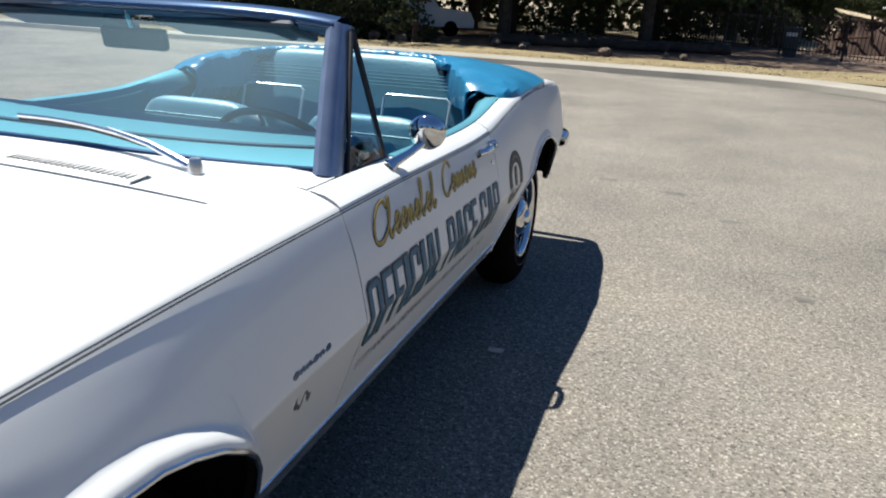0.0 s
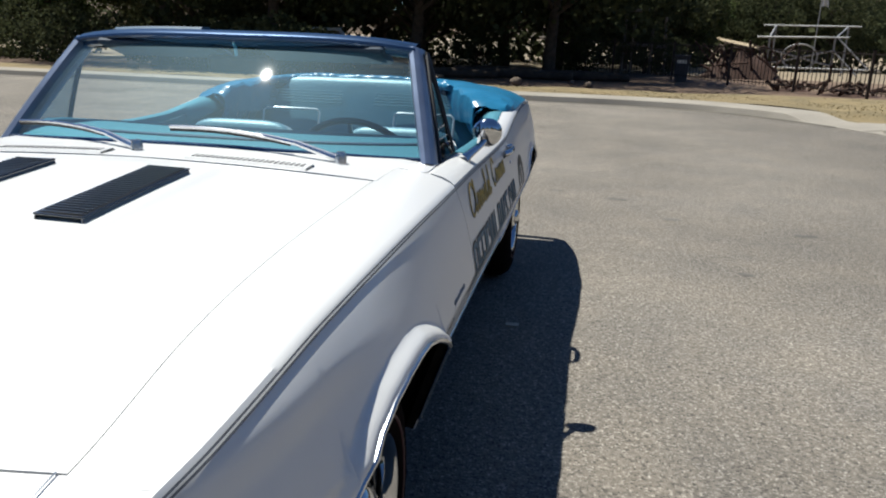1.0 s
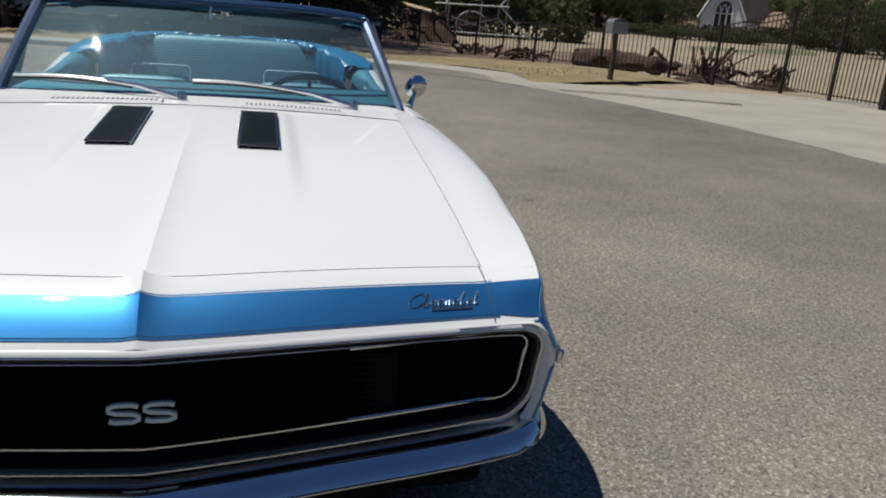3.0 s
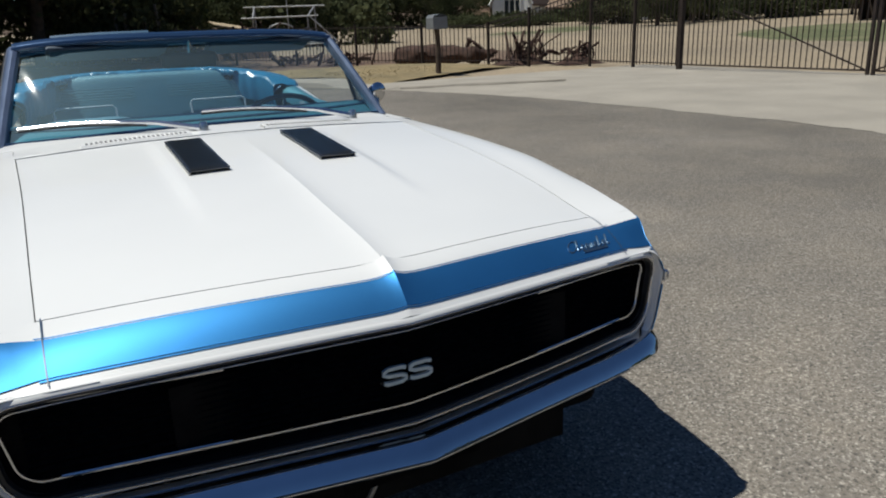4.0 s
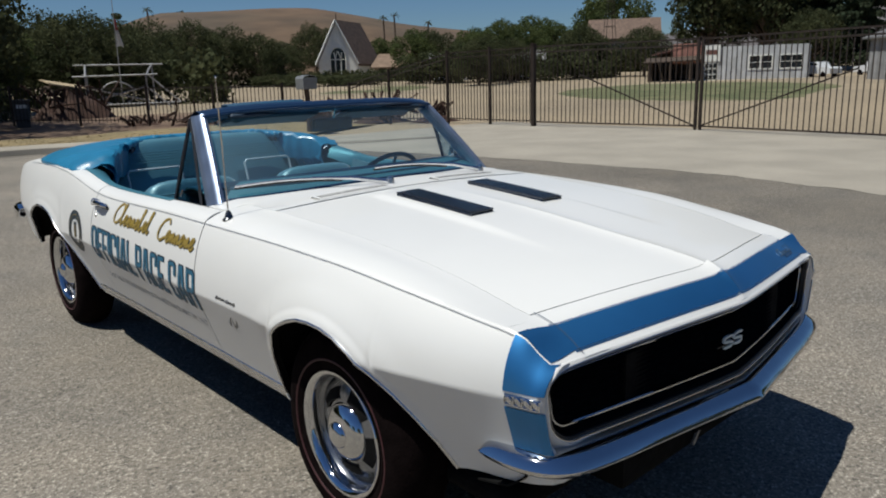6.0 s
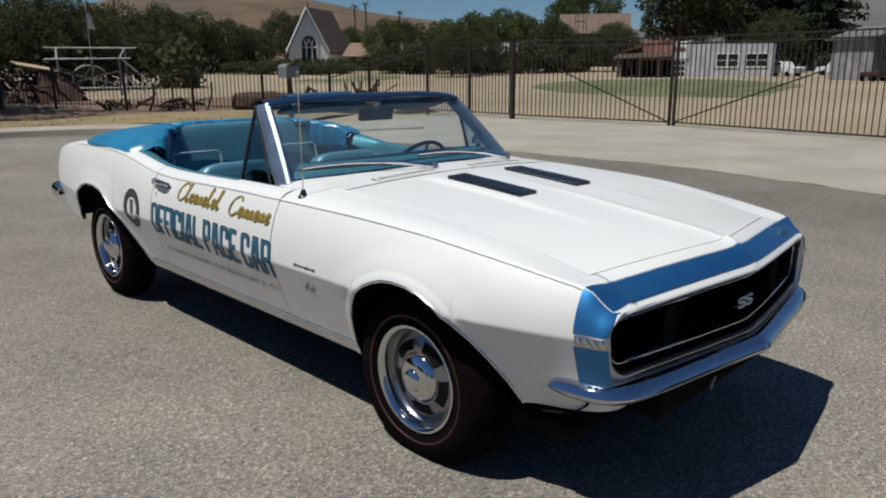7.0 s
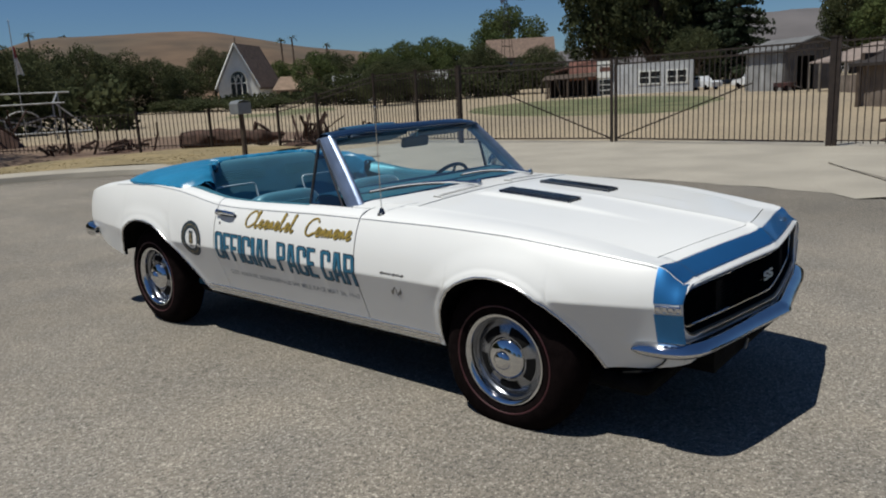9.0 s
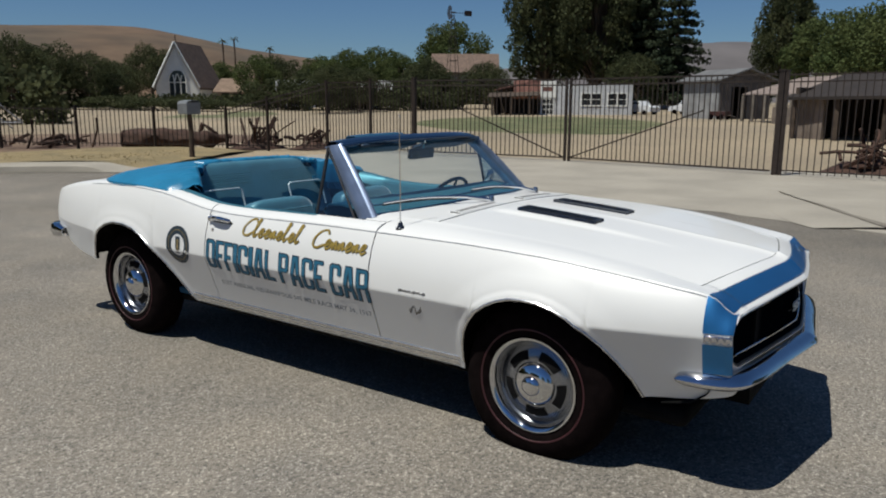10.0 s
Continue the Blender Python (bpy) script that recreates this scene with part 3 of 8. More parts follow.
bm = grid([[(u * (hood_x(hood_front(u * 0.6) * (1 - t) + HOOD_BACK * t) - 0.0025), hood_front(u * 0.6) * (1 - t) + HOOD_BACK * t,
             hood_height(u * (hood_x(hood_front(u * 0.6) * (1 - t) + HOOD_BACK * t) - 0.004), hood_front(u * 0.6) * (1 - t) + HOOD_BACK * t)) for u in xs] for t in lin(0, 1, 40)])
part("hood", bm, WHITE, car, "white hood with centre ridge and raised vents", smooth=25, thick=0.004)
# dark gutter under the hood gaps
bm = bmesh.new()
for s in (1, -1):
    add_grid(bm, [[(s * (hood_x(y) + d), y, hood_z(y) - 0.010) for d in (-0.015, 0.012)] for y in lin(-0.56, 0.57, 20)])
add_grid(bm, [[(x, hood_front(x) + d, hood_height(x, hood_front(x)) - 0.010) for d in (-0.012, 0.012)] for x in lin(-0.6, 0.6, 40)])
part("hood_gap", bm, SEAM, car, "dark gap round the hood")

# cowl panel with its slotted air intakes
WS_BASE = lambda x: 0.785 + 0.135 * (abs(x) / 0.68) ** 2.8


def cowl_height(x, y):
    return mid_z(y) + (hood_z(y) - mid_z(y)) * min(abs(x) / 0.64, 1) ** 2


def cowl_row(t):
    row = []
    for u in lin(-1, 1, 33):
        y = (HOOD_BACK + 0.006) * (1 - t) + (WS_BASE(u * 0.66) + 0.012) * t
        half = 0.636 + 0.078 * smoothstep(0.755, 0.80, y)
        k = abs(u * half) / 0.64
        row.append((u * half, y, cowl_height(u * 0.64, y) - 0.014 * max(0, k - 1) / 0.11))
    return row


bm = grid([cowl_row(t) for t in lin(0, 1, 12)])
part("cowl", bm, WHITE, car, "white cowl panel below the windshield", thick=0.006)
for cx in (-0.285, 0.285):
    raised = part("cowl_vent", grid([[(cx + dx, y, cowl_height(cx + dx, y) + 0.004 + h) for y, h in ((0.575, -0.004), (0.582, 0.004), (0.632, 0.006), (0.645, -0.004))] for dx in lin(-0.165, 0.165, 9)]), WHITE, car, "slotted white cowl vent", thick=0.003)
    for k in range(22):
        x = cx - 0.148 + k * 0.0141
        part("slot", box((x - 0.0035, 0.590, 0), (x + 0.0035, 0.622, 0.004), pose(0, 0, cowl_height(x, 0.606) + 0.0075)), SEAM, raised)

# hood vents: long black ribbed panels in thin frames
for s in (1, -1):
    x0, x1, y0, y1 = 0.125, 0.228, 0.025, 0.412
    def vent_pt(x, y, up):
        return (s * x, y, hood_height(x, y) + up)
    vent = part("hood_vent", grid([[vent_pt(x, y, h) for x, h in ((x0, 0.0), (x0 + 0.004, 0.013), (x1 - 0.004, 0.013), (x1, 0.0))] for y in lin(y0, y1, 14)]), VENT_BLACK, car, "glossy black ribbed hood vent panel", thick=0.003)
    for k in range(26):
        y = y0 + 0.012 + k * 0.0145
        zc = hood_height((x0 + x1) / 2, y) + 0.0145
        part("rib", box((-0.045, -0.004, 0), (0.045, 0.004, 0.0018), pose(s * (x0 + x1) / 2, y, zc)), VENT_BLACK, vent)
    edge = [Vector(vent_pt(x, y, 0.012)) for x, y in [(x0, y0), (x1, y0), (x1, y1), (x0, y1), (x0, y0)]]
    part("vent_frame", tube(edge, 0.0020, 6), STEEL, vent, "thin bright vent frame")

# nose top: the strip between hood and grille, white, blue, white
def lip_y(x):
    a = min(abs(x), 0.60)
    return -0.778 + 0.075 * (a / 0.60) ** 1.15


def lip_z(x):
    return 0.722 - 0.020 * min(abs(x) / 0.67, 1) ** 1.6


def nose_back(x):
    a = abs(x)
    if a <= 0.605:
        return hood_front(x) - 0.005
    return hood_front(0.6) - 0.005


def nose_pt(x, t, out=0.0):
    """A point of the nose's top: t from 0 at the hood to 1 at the lip."""
    if abs(x) > 0.6:
        w = (abs(x) - 0.6) / 0.076
        y = -0.577 - 0.113 * t
        rim = Vector((math.copysign(crease_x(y), x), y, crease_z(y)))
        p = nose_pt(math.copysign(0.6, x), t).lerp(rim, w)
        return p + Vector((math.copysign(out * w * 0.6, x), 0, out))
    yb = nose_back(x)
    zb = hood_height(x, hood_front(x)) if abs(x) < 0.6 else hood_z(-0.548) + 0.0015 * (abs(x) - 0.6) / 0.07
    y = yb + (lip_y(x) - yb) * t
    z = zb + (lip_z(x) - zb) * (0.72 * t + 0.28 * t * t) + 0.008 * math.sin(math.pi * t)
    z += 0.008 * math.exp(-abs(x) / 0.015) * (1 - 0.5 * t)
    return Vector((x, y, z + out))


NX = sorted(set([round(v, 4) for v in lin(-0.676, 0.676, 57)] + [-0.006, 0.006]))
BLUE_B = 0.90


def blue_top(x):
    return 0.43 - (0.15 if x < 0 else 0.02) * smoothstep(0.58, 0.676, abs(x))


def blue_pt(x, t, out):
    a = blue_top(x)
    b = BLUE_B + 0.07 * smoothstep(0.59, 0.676, abs(x))
    return nose_pt(x, a + (b - a) * t, out)


part("nose_panel", grid([[nose_pt(x, t) for x in NX] for t in lin(0, 1, 14)]), WHITE, car, "white nose panel above the grille", smooth=25, thick=0.005)
stripe = part("nose_stripe", grid([[blue_pt(x, t, 0.005) for x in NX] for t in lin(0, 1, 10)]), BLUE, car, "metallic blue stripe across the nose", smooth=25, thick=0.0015)
for t in (-0.05, 1.05):
    part("stripe_line", grid([[blue_pt(x, t + d, 0.0055) for x in NX if abs(x) < 0.62] for d in (-0.014, 0.014)]), BLUE, stripe, "fine blue border line", thick=0.001)
for s in (1, -1):
    part("panel_seam", grid([[nose_pt(s * (0.592 + d), t, 0.0072) for d in (-0.0011, 0.0011)] for t in lin(0.0, 1.0, 12)]), STRIPE_EDGE, car, "thin seam between nose and wing")

def ring_edge(z):
    """Half width of the grille surround's outer edge at the height z."""
    off = max(z - 0.622, 0) if z > 0.6 else max(0.553 - z, 0)
    return 0.633 + math.sqrt(max(0.085**2 - min(off, 0.083) ** 2, 0)) - 0.026 * (0.723 - z) / 0.255


# nose sides: white corner, blue band, chrome side badge
for s in (1, -1):
    def corner(y, z, out=0.0):
        return on_side(s, y, z, out)
    for low, high, back in ((0.646, None, -0.608), (0.498, 0.608, -0.608)):
        rows = []
        for v in lin(0, 1, 12):
            row = []
            for t in lin(0, 1, 8):
                y = back + 0.004 * v * (high is None) + (-0.688 - back) * t
                top = high or crease_z(y) - 0.002
                row.append(corner(y, low + (top - low) * v, 0.005))
            z = row[-1].z
            x = side_x(-0.69, z, s)
            row += [Vector((s * (x * (1 - k) + ring_edge(z) * k), -0.7005, z)) for k in (0.18, 0.40)]
            rows.append(row)
        part("side_stripe", grid(rows), BLUE, car, "blue stripe wrapping down the nose side", thick=0.0015)
    lamp = part("side_badge", box((-0.004, -0.045, -0.014), (0.004, 0.045, 0.014), Matrix.Translation(corner(-0.655, 0.628, 0.004)) @ Matrix.Rotation(-s * radians(14), 4, "Z")), CHROME, car, "small chrome side badge", bevel=0.003)
    for k in range(4):
        ring = [Vector((s * 0.006, -0.034 + 0.0225 * k + 0.009 * math.cos(a), 0.010 * math.sin(a))) for a in lin(0, 2 * math.pi, 13)]
        mm = Matrix.Translation(corner(-0.655, 0.628, 0.004)) @ Matrix.Rotation(-s * radians(14), 4, "Z")
        part("badge_ring", tube([mm @ p for p in ring], 0.0022, 5), CHROME, lamp)

# grille: a rounded opening with surround rings and a deep black face
def ring_path(hx, zt, zb, r, n=9, y_off=0.0):
    """Rounded rectangle round the grille, following the nose's plan."""
    pts = []
    for cx, cz, a0 in ((hx - r, zt - r, 0), (-hx + r, zt - r, 90), (-hx + r, zb + r, 180), (hx - r, zb + r, 270)):
        for k in range(n):
            a = radians(a0 + 90 * k / (n - 1))
            pts.append((cx + r * math.cos(a), cz + r * math.sin(a)))
    dense = []
    for j, (p, q) in enumerate(zip(pts, pts[1:] + pts[:1])):
        m = 1 if j % n < n - 1 else (26, 4)[(j // n) % 2]
        dense += [(p[0] + (q[0] - p[0]) * i / m, p[1] + (q[1] - p[1]) * i / m) for i in range(m)]
    out = []
    for x, z in dense:
        lean = 0.026 * (zt - z) / (zt - zb) * smoothstep(0.45, 0.70, abs(x))
        sweep = 0.024 * max(0, (abs(x) - 0.60) / 0.12) ** 2
        out.append(Vector((x - math.copysign(lean, x), lip_y(x) + sweep + y_off, z + (lip_z(x) - 0.720) * (z - zb) / (zt - zb))))
    return out


def ring_band(specs, recess=()):
    """Closed bands between successive rings; recess: how far each sinks back along its lower run."""
    rows = [ring_path(hx, zt, zb, r, y_off=dy) for hx, zt, zb, r, dy in specs]
    for row, k in zip(rows, recess):
        for p in row:
            p.y += k * (1 - smoothstep(0.505, 0.56, p.z)) * (1 - smoothstep(0.46, 0.62, abs(p.x)))
    return grid(rows, closed=True)


part("grille_surround", ring_band([(0.718, 0.723, 0.468, 0.085, 0.020), (0.719, 0.723, 0.492, 0.082, 0.008), (0.715, 0.721, 0.500, 0.077, -0.004), (0.709, 0.715, 0.506, 0.070, -0.006), (0.704, 0.709, 0.511, 0.064, 0.004)], (0.075, 0.06, 0.02, 0.004, 0.0)), WHITE, car, "white rounded surround of the grille", smooth=70, thick=0.003)
part("grille_moulding", ring_band([(0.705, 0.710, 0.510, 0.065, 0.002), (0.702, 0.707, 0.514, 0.061, -0.002), (0.698, 0.704, 0.518, 0.057, 0.000), (0.695, 0.701, 0.521, 0.053, 0.012)]), BLACK, car, "black moulding round the grille", smooth=40, thick=0.002)
edge = ring_path(0.7060, 0.7110, 0.5090, 0.066, y_off=-0.004)
part("moulding_edge", tube(edge + edge[:1], 0.0022, 6), DULL_CHROME, car, "thin bright edge round the grille")
part("grille_tunnel", ring_band([(0.697, 0.702, 0.520, 0.054, 0.004), (0.692, 0.697, 0.526, 0.046, 0.045), (0.688, 0.693, 0.529, 0.043, 0.066)]), GRILLE, car, "black grille recess", smooth=40, thick=0.002)
# white gussets that close the nose panel to the surround at both ends
for s in (1, -1):
    rows = []
    for x in lin(0.52, 0.700, 16):
        z = 0.638 + math.sqrt(max(0.085**2 - max(x - 0.633, 0) ** 2, 0))
        z += (lip_z(x) - 0.720) * (z - 0.468) / 0.255
        p = nose_pt(s * min(x, 0.676), 1.0)
        q = Vector((s * x, lip_y(x) - 0.001, min(z + 0.004, p.z)))
        rows.append([p, p.lerp(q, 0.5) + Vector((0, -0.004, 0.001)), q])
    part("nose_gusset", grid(rows), WHITE, car, "white corner between nose panel and surround", smooth=80, thick=0.003)
grille = part("grille", grid([[(x, lip_y(x) + 0.058, z) for x in lin(-0.70, 0.70, 45)] for z in lin(0.520, 0.706, 8)]), GRILLE, car, "black grille with fine bars")
for k in range(12):
    z = 0.540 + k * 0.0125
    part("bar", grid([[(x, lip_y(x) + dy, z + dz) for dy, dz in ((0.044, -0.003), (0.034, 0), (0.044, 0.003))] for x in lin(-0.645, 0.645, 45)]), GRILLE, grille, thick=0.001)
part("grille_inner_line", tube(ring_path(0.683, 0.690, 0.540, 0.038, y_off=0.020) + ring_path(0.683, 0.690, 0.540, 0.038, y_off=0.020)[:1], 0.0030, 6), DULL_CHROME, grille, "thin bright inner line")
for s in (1, -1):
    for z, w in ((0.681, 0.30), (0.541, 0.30)):
        part("lamp_door_line", tube([Vector((s * x, lip_y(x) + 0.022, z)) for x in lin(0.33, 0.60, 8)], 0.0035, 6), DULL_CHROME, grille, "thin bright headlamp door edge")
# centre emblem: two pale curved marks on the grille
badge = part("grille_emblem", box((-0.05, -0.004, -0.006), (0.05, 0.002, -0.002), pose(0, -0.735, 0.590)), BLACK, car, "two pale letters mounted on the grille")
for cx in (-0.027, 0.027):
    pts = []
    for u, v in ((0.034, 0.024), (0.020, 0.030), (-0.020, 0.030), (-0.034, 0.022), (-0.034, 0.010), (-0.020, 0.002), (0.020, -0.002), (0.034, -0.010), (0.034, -0.022), (0.020, -0.030), (-0.020, -0.030), (-0.034, -0.024)):
        pts.append(Vector((cx + u * 0.66, -0.752, 0.604 + v * 0.50)))
    bm = bmesh.new()
    add_strip(bm, pts, [Vector(((pts[min(i + 1, 11)] - pts[max(i - 1, 0)]).z, 0, -(pts[min(i + 1, 11)] - pts[max(i - 1, 0)]).x)).normalized() for i in range(12)], Vector((0, -1, 0)), 0.0088, 0.005)
    part("emblem_mark", bm, PIPING, badge, "pale grey raised mark")

# seam between the wing and the low valance panel ahead of the wheel
for s in (1, -1):
    part("valance_seam", grid([[on_side(s, y, 0.442 + dz - 0.06 * (y + 0.36), 0.0012) for y in lin(-0.352 if s < 0 else -0.40, -0.62, 14)] for dz in (-0.0016, 0.0016)]), GAP, car, "thin dark seam over the valance panel")

# edges that close the nose sides to the grille surround and run under the bumper
for s in (1, -1):
    rows = []
    for z in lin(0.476, 0.692, 20):
        q = ring_edge(z)
        x = side_x(-0.69, z, s)
        y = lip_y(q) + 0.024 * max(0, (q - 0.60) / 0.12) ** 2 + 0.006
        rows.append([(s * x, -0.69, z), (s * (x - 0.006), -0.695, z), (s * (0.55 * x + 0.45 * q), min(-0.697, y - 0.004), z), (s * (0.25 * x + 0.75 * q), min(-0.696, y - 0.004), z), (s * (q - 0.004), y, z)])
    part("nose_edge", grid(rows), WHITE, car, "white rounded edge beside the grille", smooth=80, thick=0.003)
    rows = []
    for z in lin(skirt_front(-0.69), 0.472, 6):
        x = side_x(-0.69, z, s)
        rows.append([(s * x, -0.69, z), (s * (x - 0.02), -0.698, z), (s * (x - 0.08), -0.70, z), (s * (x - 0.2), -0.695, z)])
    part("front_valance", grid(rows), WHITE, car, "white valance under the bumper end", smooth=60, thick=0.004)

# lower apron and bumpers
bm = grid([[(x, lip_y(x) + 0.034 + dy, z) for dy, z in ((0.0, 0.50), (0.012, 0.47), (0.05, 0.41), (0.10, 0.37), (0.2, 0.345))] for x in lin(-0.70, 0.70, 31)])
part("front_apron", bm, UNDER, car, "dark lower apron behind the bumper", thick=0.005)

bumper_x = curve([(0, 0), (0.66, 0.575), (0.76, 0.652), (0.84, 0.708), (0.90, 0.738), (0.95, 0.750), (1.0, 0.752)])
bumper_y = curve([(0, -0.846), (0.33, -0.806), (0.66, -0.770), (0.76, -0.752), (0.84, -0.715), (0.90, -0.658), (0.95, -0.595), (1.0, -0.525)])


def bumper_plan(u):
    """Plan of the front bumper: u from -1 to 1 along it."""
    return Vector((math.copysign(bumper_x(abs(u)), u), bumper_y(abs(u)), 0))


rows = []
BU = [math.copysign(1 - (1 - abs(v)) ** 1.5, v) for v in lin(-1, 1, 121)]
for i, u in enumerate(BU):
    p = bumper_plan(u)
    d = (bumper_plan(min(u + 0.01, 1)) - bumper_plan(max(u - 0.01, -1))).normalized()
    n = Vector((d.y, -d.x, 0))
    k = 0.05 + 0.95 * math.sqrt(max(1 - (max(abs(u) - 0.962, 0) / 0.038) ** 2.4, 0))
    zc = 0.474
    rows.append([p + n * (o * (0.35 + 0.65 * k)) + Vector((0, 0, zc - 0.008 + (z + 0.008) * k)) for o, z in ((-0.085, 0.013), (-0.062, 0.021), (-0.047, 0.0225), (-0.031, 0.0195), (-0.016, 0.012), (-0.005, 0.002), (0.001, -0.009), (-0.004, -0.019), (-0.014, -0.028), (-0.030, -0.036), (-0.05, -0.039))])
part("front_bumper", grid(rows), CHROME, car, "slim chrome front bumper wrapping round the nose", smooth=50, thick=0.004)
part("bumper_lower_edge", tube([bumper_plan(u) + Vector((0, 0.002, 0.458)) for u in lin(-0.86, 0.86, 41)], 0.0022, 6), DULL_CHROME, car, "bright lower bumper edge")
for u in (-0.80, -0.44, 0.44, 0.80):
    q = bumper_plan(u)
    bm = lathe([(0.0, 0.006), (0.005, 0.005), (0.007, 0.0), (0.007, -0.01)], 12, "y", (q.x, q.y + 0.018, 0.474), -1)
    part("bumper_bolt", bm, CHROME, car, "round chrome bumper bolt")
# plate and marks coloured near-black, for the shade under the bumper
plate = part("front_plate", box((-0.155, -0.004, -0.035), (0.155, 0.004, 0.035), pose(0.02, -0.72, 0.395, -14)), PLATE_MAT, car, "plate hanging under the bumper, toned near-black for the shade", bevel=0.003)
for k in range(6):
    part("plate_mark", box((-0.012, -0.0065, -0.016), (0.012, -0.0035, 0.016), pose(0.02 - 0.10 + 0.04 * k, -0.72, 0.396, -14)), mat("shaded_plate_mark", (0.03, 0.022, 0.014), 0.8, 0, 0.3, 30, spec=0.1) if k == 0 else bpy.data.materials["shaded_plate_mark"], plate)
part("tow_bar", tube([(-0.045, -0.705, 0.40), (-0.055, -0.705, 0.36), (-0.088, -0.70, 0.300)], 0.006, 6), FLAG_METAL, car, "thin dull bracket under the bumper")

rows = []
for i, u in enumerate(lin(-1, 1, 61)):
    a, s2 = abs(u), (1 if u >= 0 else -1)
    if a < 0.78:
        p = Vector((s2 * 0.76 * a / 0.78, 3.715 - 0.035 * (a / 0.78) ** 2, 0))
    else:
        t = (a - 0.78) / 0.22
        p = Vector((s2 * (0.76 + 0.075 * math.sin(min(1.6 * t, 1) * math.pi / 2)), 3.68 - 0.22 * t**1.5, 0))
    q = 0.01 if a < 0.78 else 0.0
    n = Vector((s2 * smoothstep(0.74, 0.95, a), 1 - smoothstep(0.74, 0.95, a), 0)).normalized()
    k = 1 - 0.4 * smoothstep(0.93, 1, a)
    rows.append([p + n * o + Vector((0, 0, 0.575 + z * k)) for o, z in ((-0.05, 0.04), (-0.015, 0.043), (0.0, 0.03), (0.004, 0.0), (0.0, -0.03), (-0.015, -0.043), (-0.05, -0.04))])
part("rear_bumper", grid(rows), CHROME, car, "chrome rear bumper", smooth=50, thick=0.004)

# rear deck and tail panel
deck = curve([(2.0, 0.90), (2.7, 0.935), (3.1, 0.935), (3.4, 0.905), (3.60, 0.845)])
part("trunk_lid", grid([[(x, y, deck(y) - 0.012 * (abs(x) / 0.6) ** 2) for x in lin(-0.605, 0.605, 15)] for y in lin(2.62, 3.60, 16)]), WHITE, car, "white trunk lid", thick=0.006)
rows = [[(u * 0.735 * (1 - 0.04 * t), 3.61 + 0.03 * math.sin(math.pi * t) - 0.07 * t * t, 0.838 - 0.22 * t) for u in lin(-1, 1, 17)] for t in lin(0, 1, 8)]
part("tail_panel", grid(rows), WHITE, car, "white tail panel", thick=0.006)
part("underbody", box((-0.66, -0.55, 0.24), (0.66, 3.0, 0.32)), UNDER, car, "dark underbody", bevel=0.03)
part("engine_bay", box((-0.42, -0.70, 0.30), (0.42, 0.86, 0.66)), UNDER, car, "dark engine bay floor")

# ---- windshield, frame, vent windows ----
def ws_point(u, v, out=0.0):
    """u: -1 to 1 across, v: 0 at the base, 1 at the header."""
    bx, by, bz = u * 0.677 + 0.004, WS_BASE(u * 0.672), 0.918 - 0.026 * u * u
    tx, ty, tz = u * 0.580 - 0.006, 1.142 + 0.052 * abs(u) ** 2.5, 1.214 - 0.022 * u**4
    return Vector((bx + (tx - bx) * v, by + (ty - by) * v - 0.003 * math.sin(math.pi * v), bz + (tz - bz) * v + 0.004 * math.sin(math.pi * v) + out))


pane = part("windshield", grid([[ws_point(u, v) for u in lin(-1, 1, 33)] for v in lin(0, 1, 14)]), GLASS, car, "clear curved windshield glass", smooth=60)
rows = []
for u in lin(-1.02, 1.02, 33):
    p = ws_point(u, 1.0)
    rows.append([p + Vector((0, y, z)) for y, z in ((-0.012, -0.016), (-0.022, 0.002), (-0.012, 0.016), (0.02, 0.028), (0.055, 0.027), (0.075, 0.012), (0.07, -0.012), (0.02, -0.022))])
part("windshield_header", grid(rows, closed=True), FRAME_BLUE, car, "blue painted windshield header with bright edge", smooth=40)
part("header_trim", tube([ws_point(u, 1.0) + Vector((0, -0.022, 0.006)) for u in lin(-1.02, 1.02, 33)], 0.010, 8), FRAME_BLUE, car, "blue trim along the windshield header")
part("header_latch_rail", grid([[ws_point(u, 1.0) + Vector((0, y, z)) for y, z in ((0.03, 0.026), (0.04, 0.033), (0.085, 0.033), (0.10, 0.01))] for u in lin(-0.80, -0.22, 13)]), DASH_DARK, car, "dark blue vinyl pad on the header top", thick=0.006)
part("windshield_base_trim", tube([ws_point(u, 0.0) + Vector((0, -0.008, 0.002)) for u in lin(-1, 1, 33)], 0.010, 8), FRAME_BLUE, car, "blue lower windshield moulding")
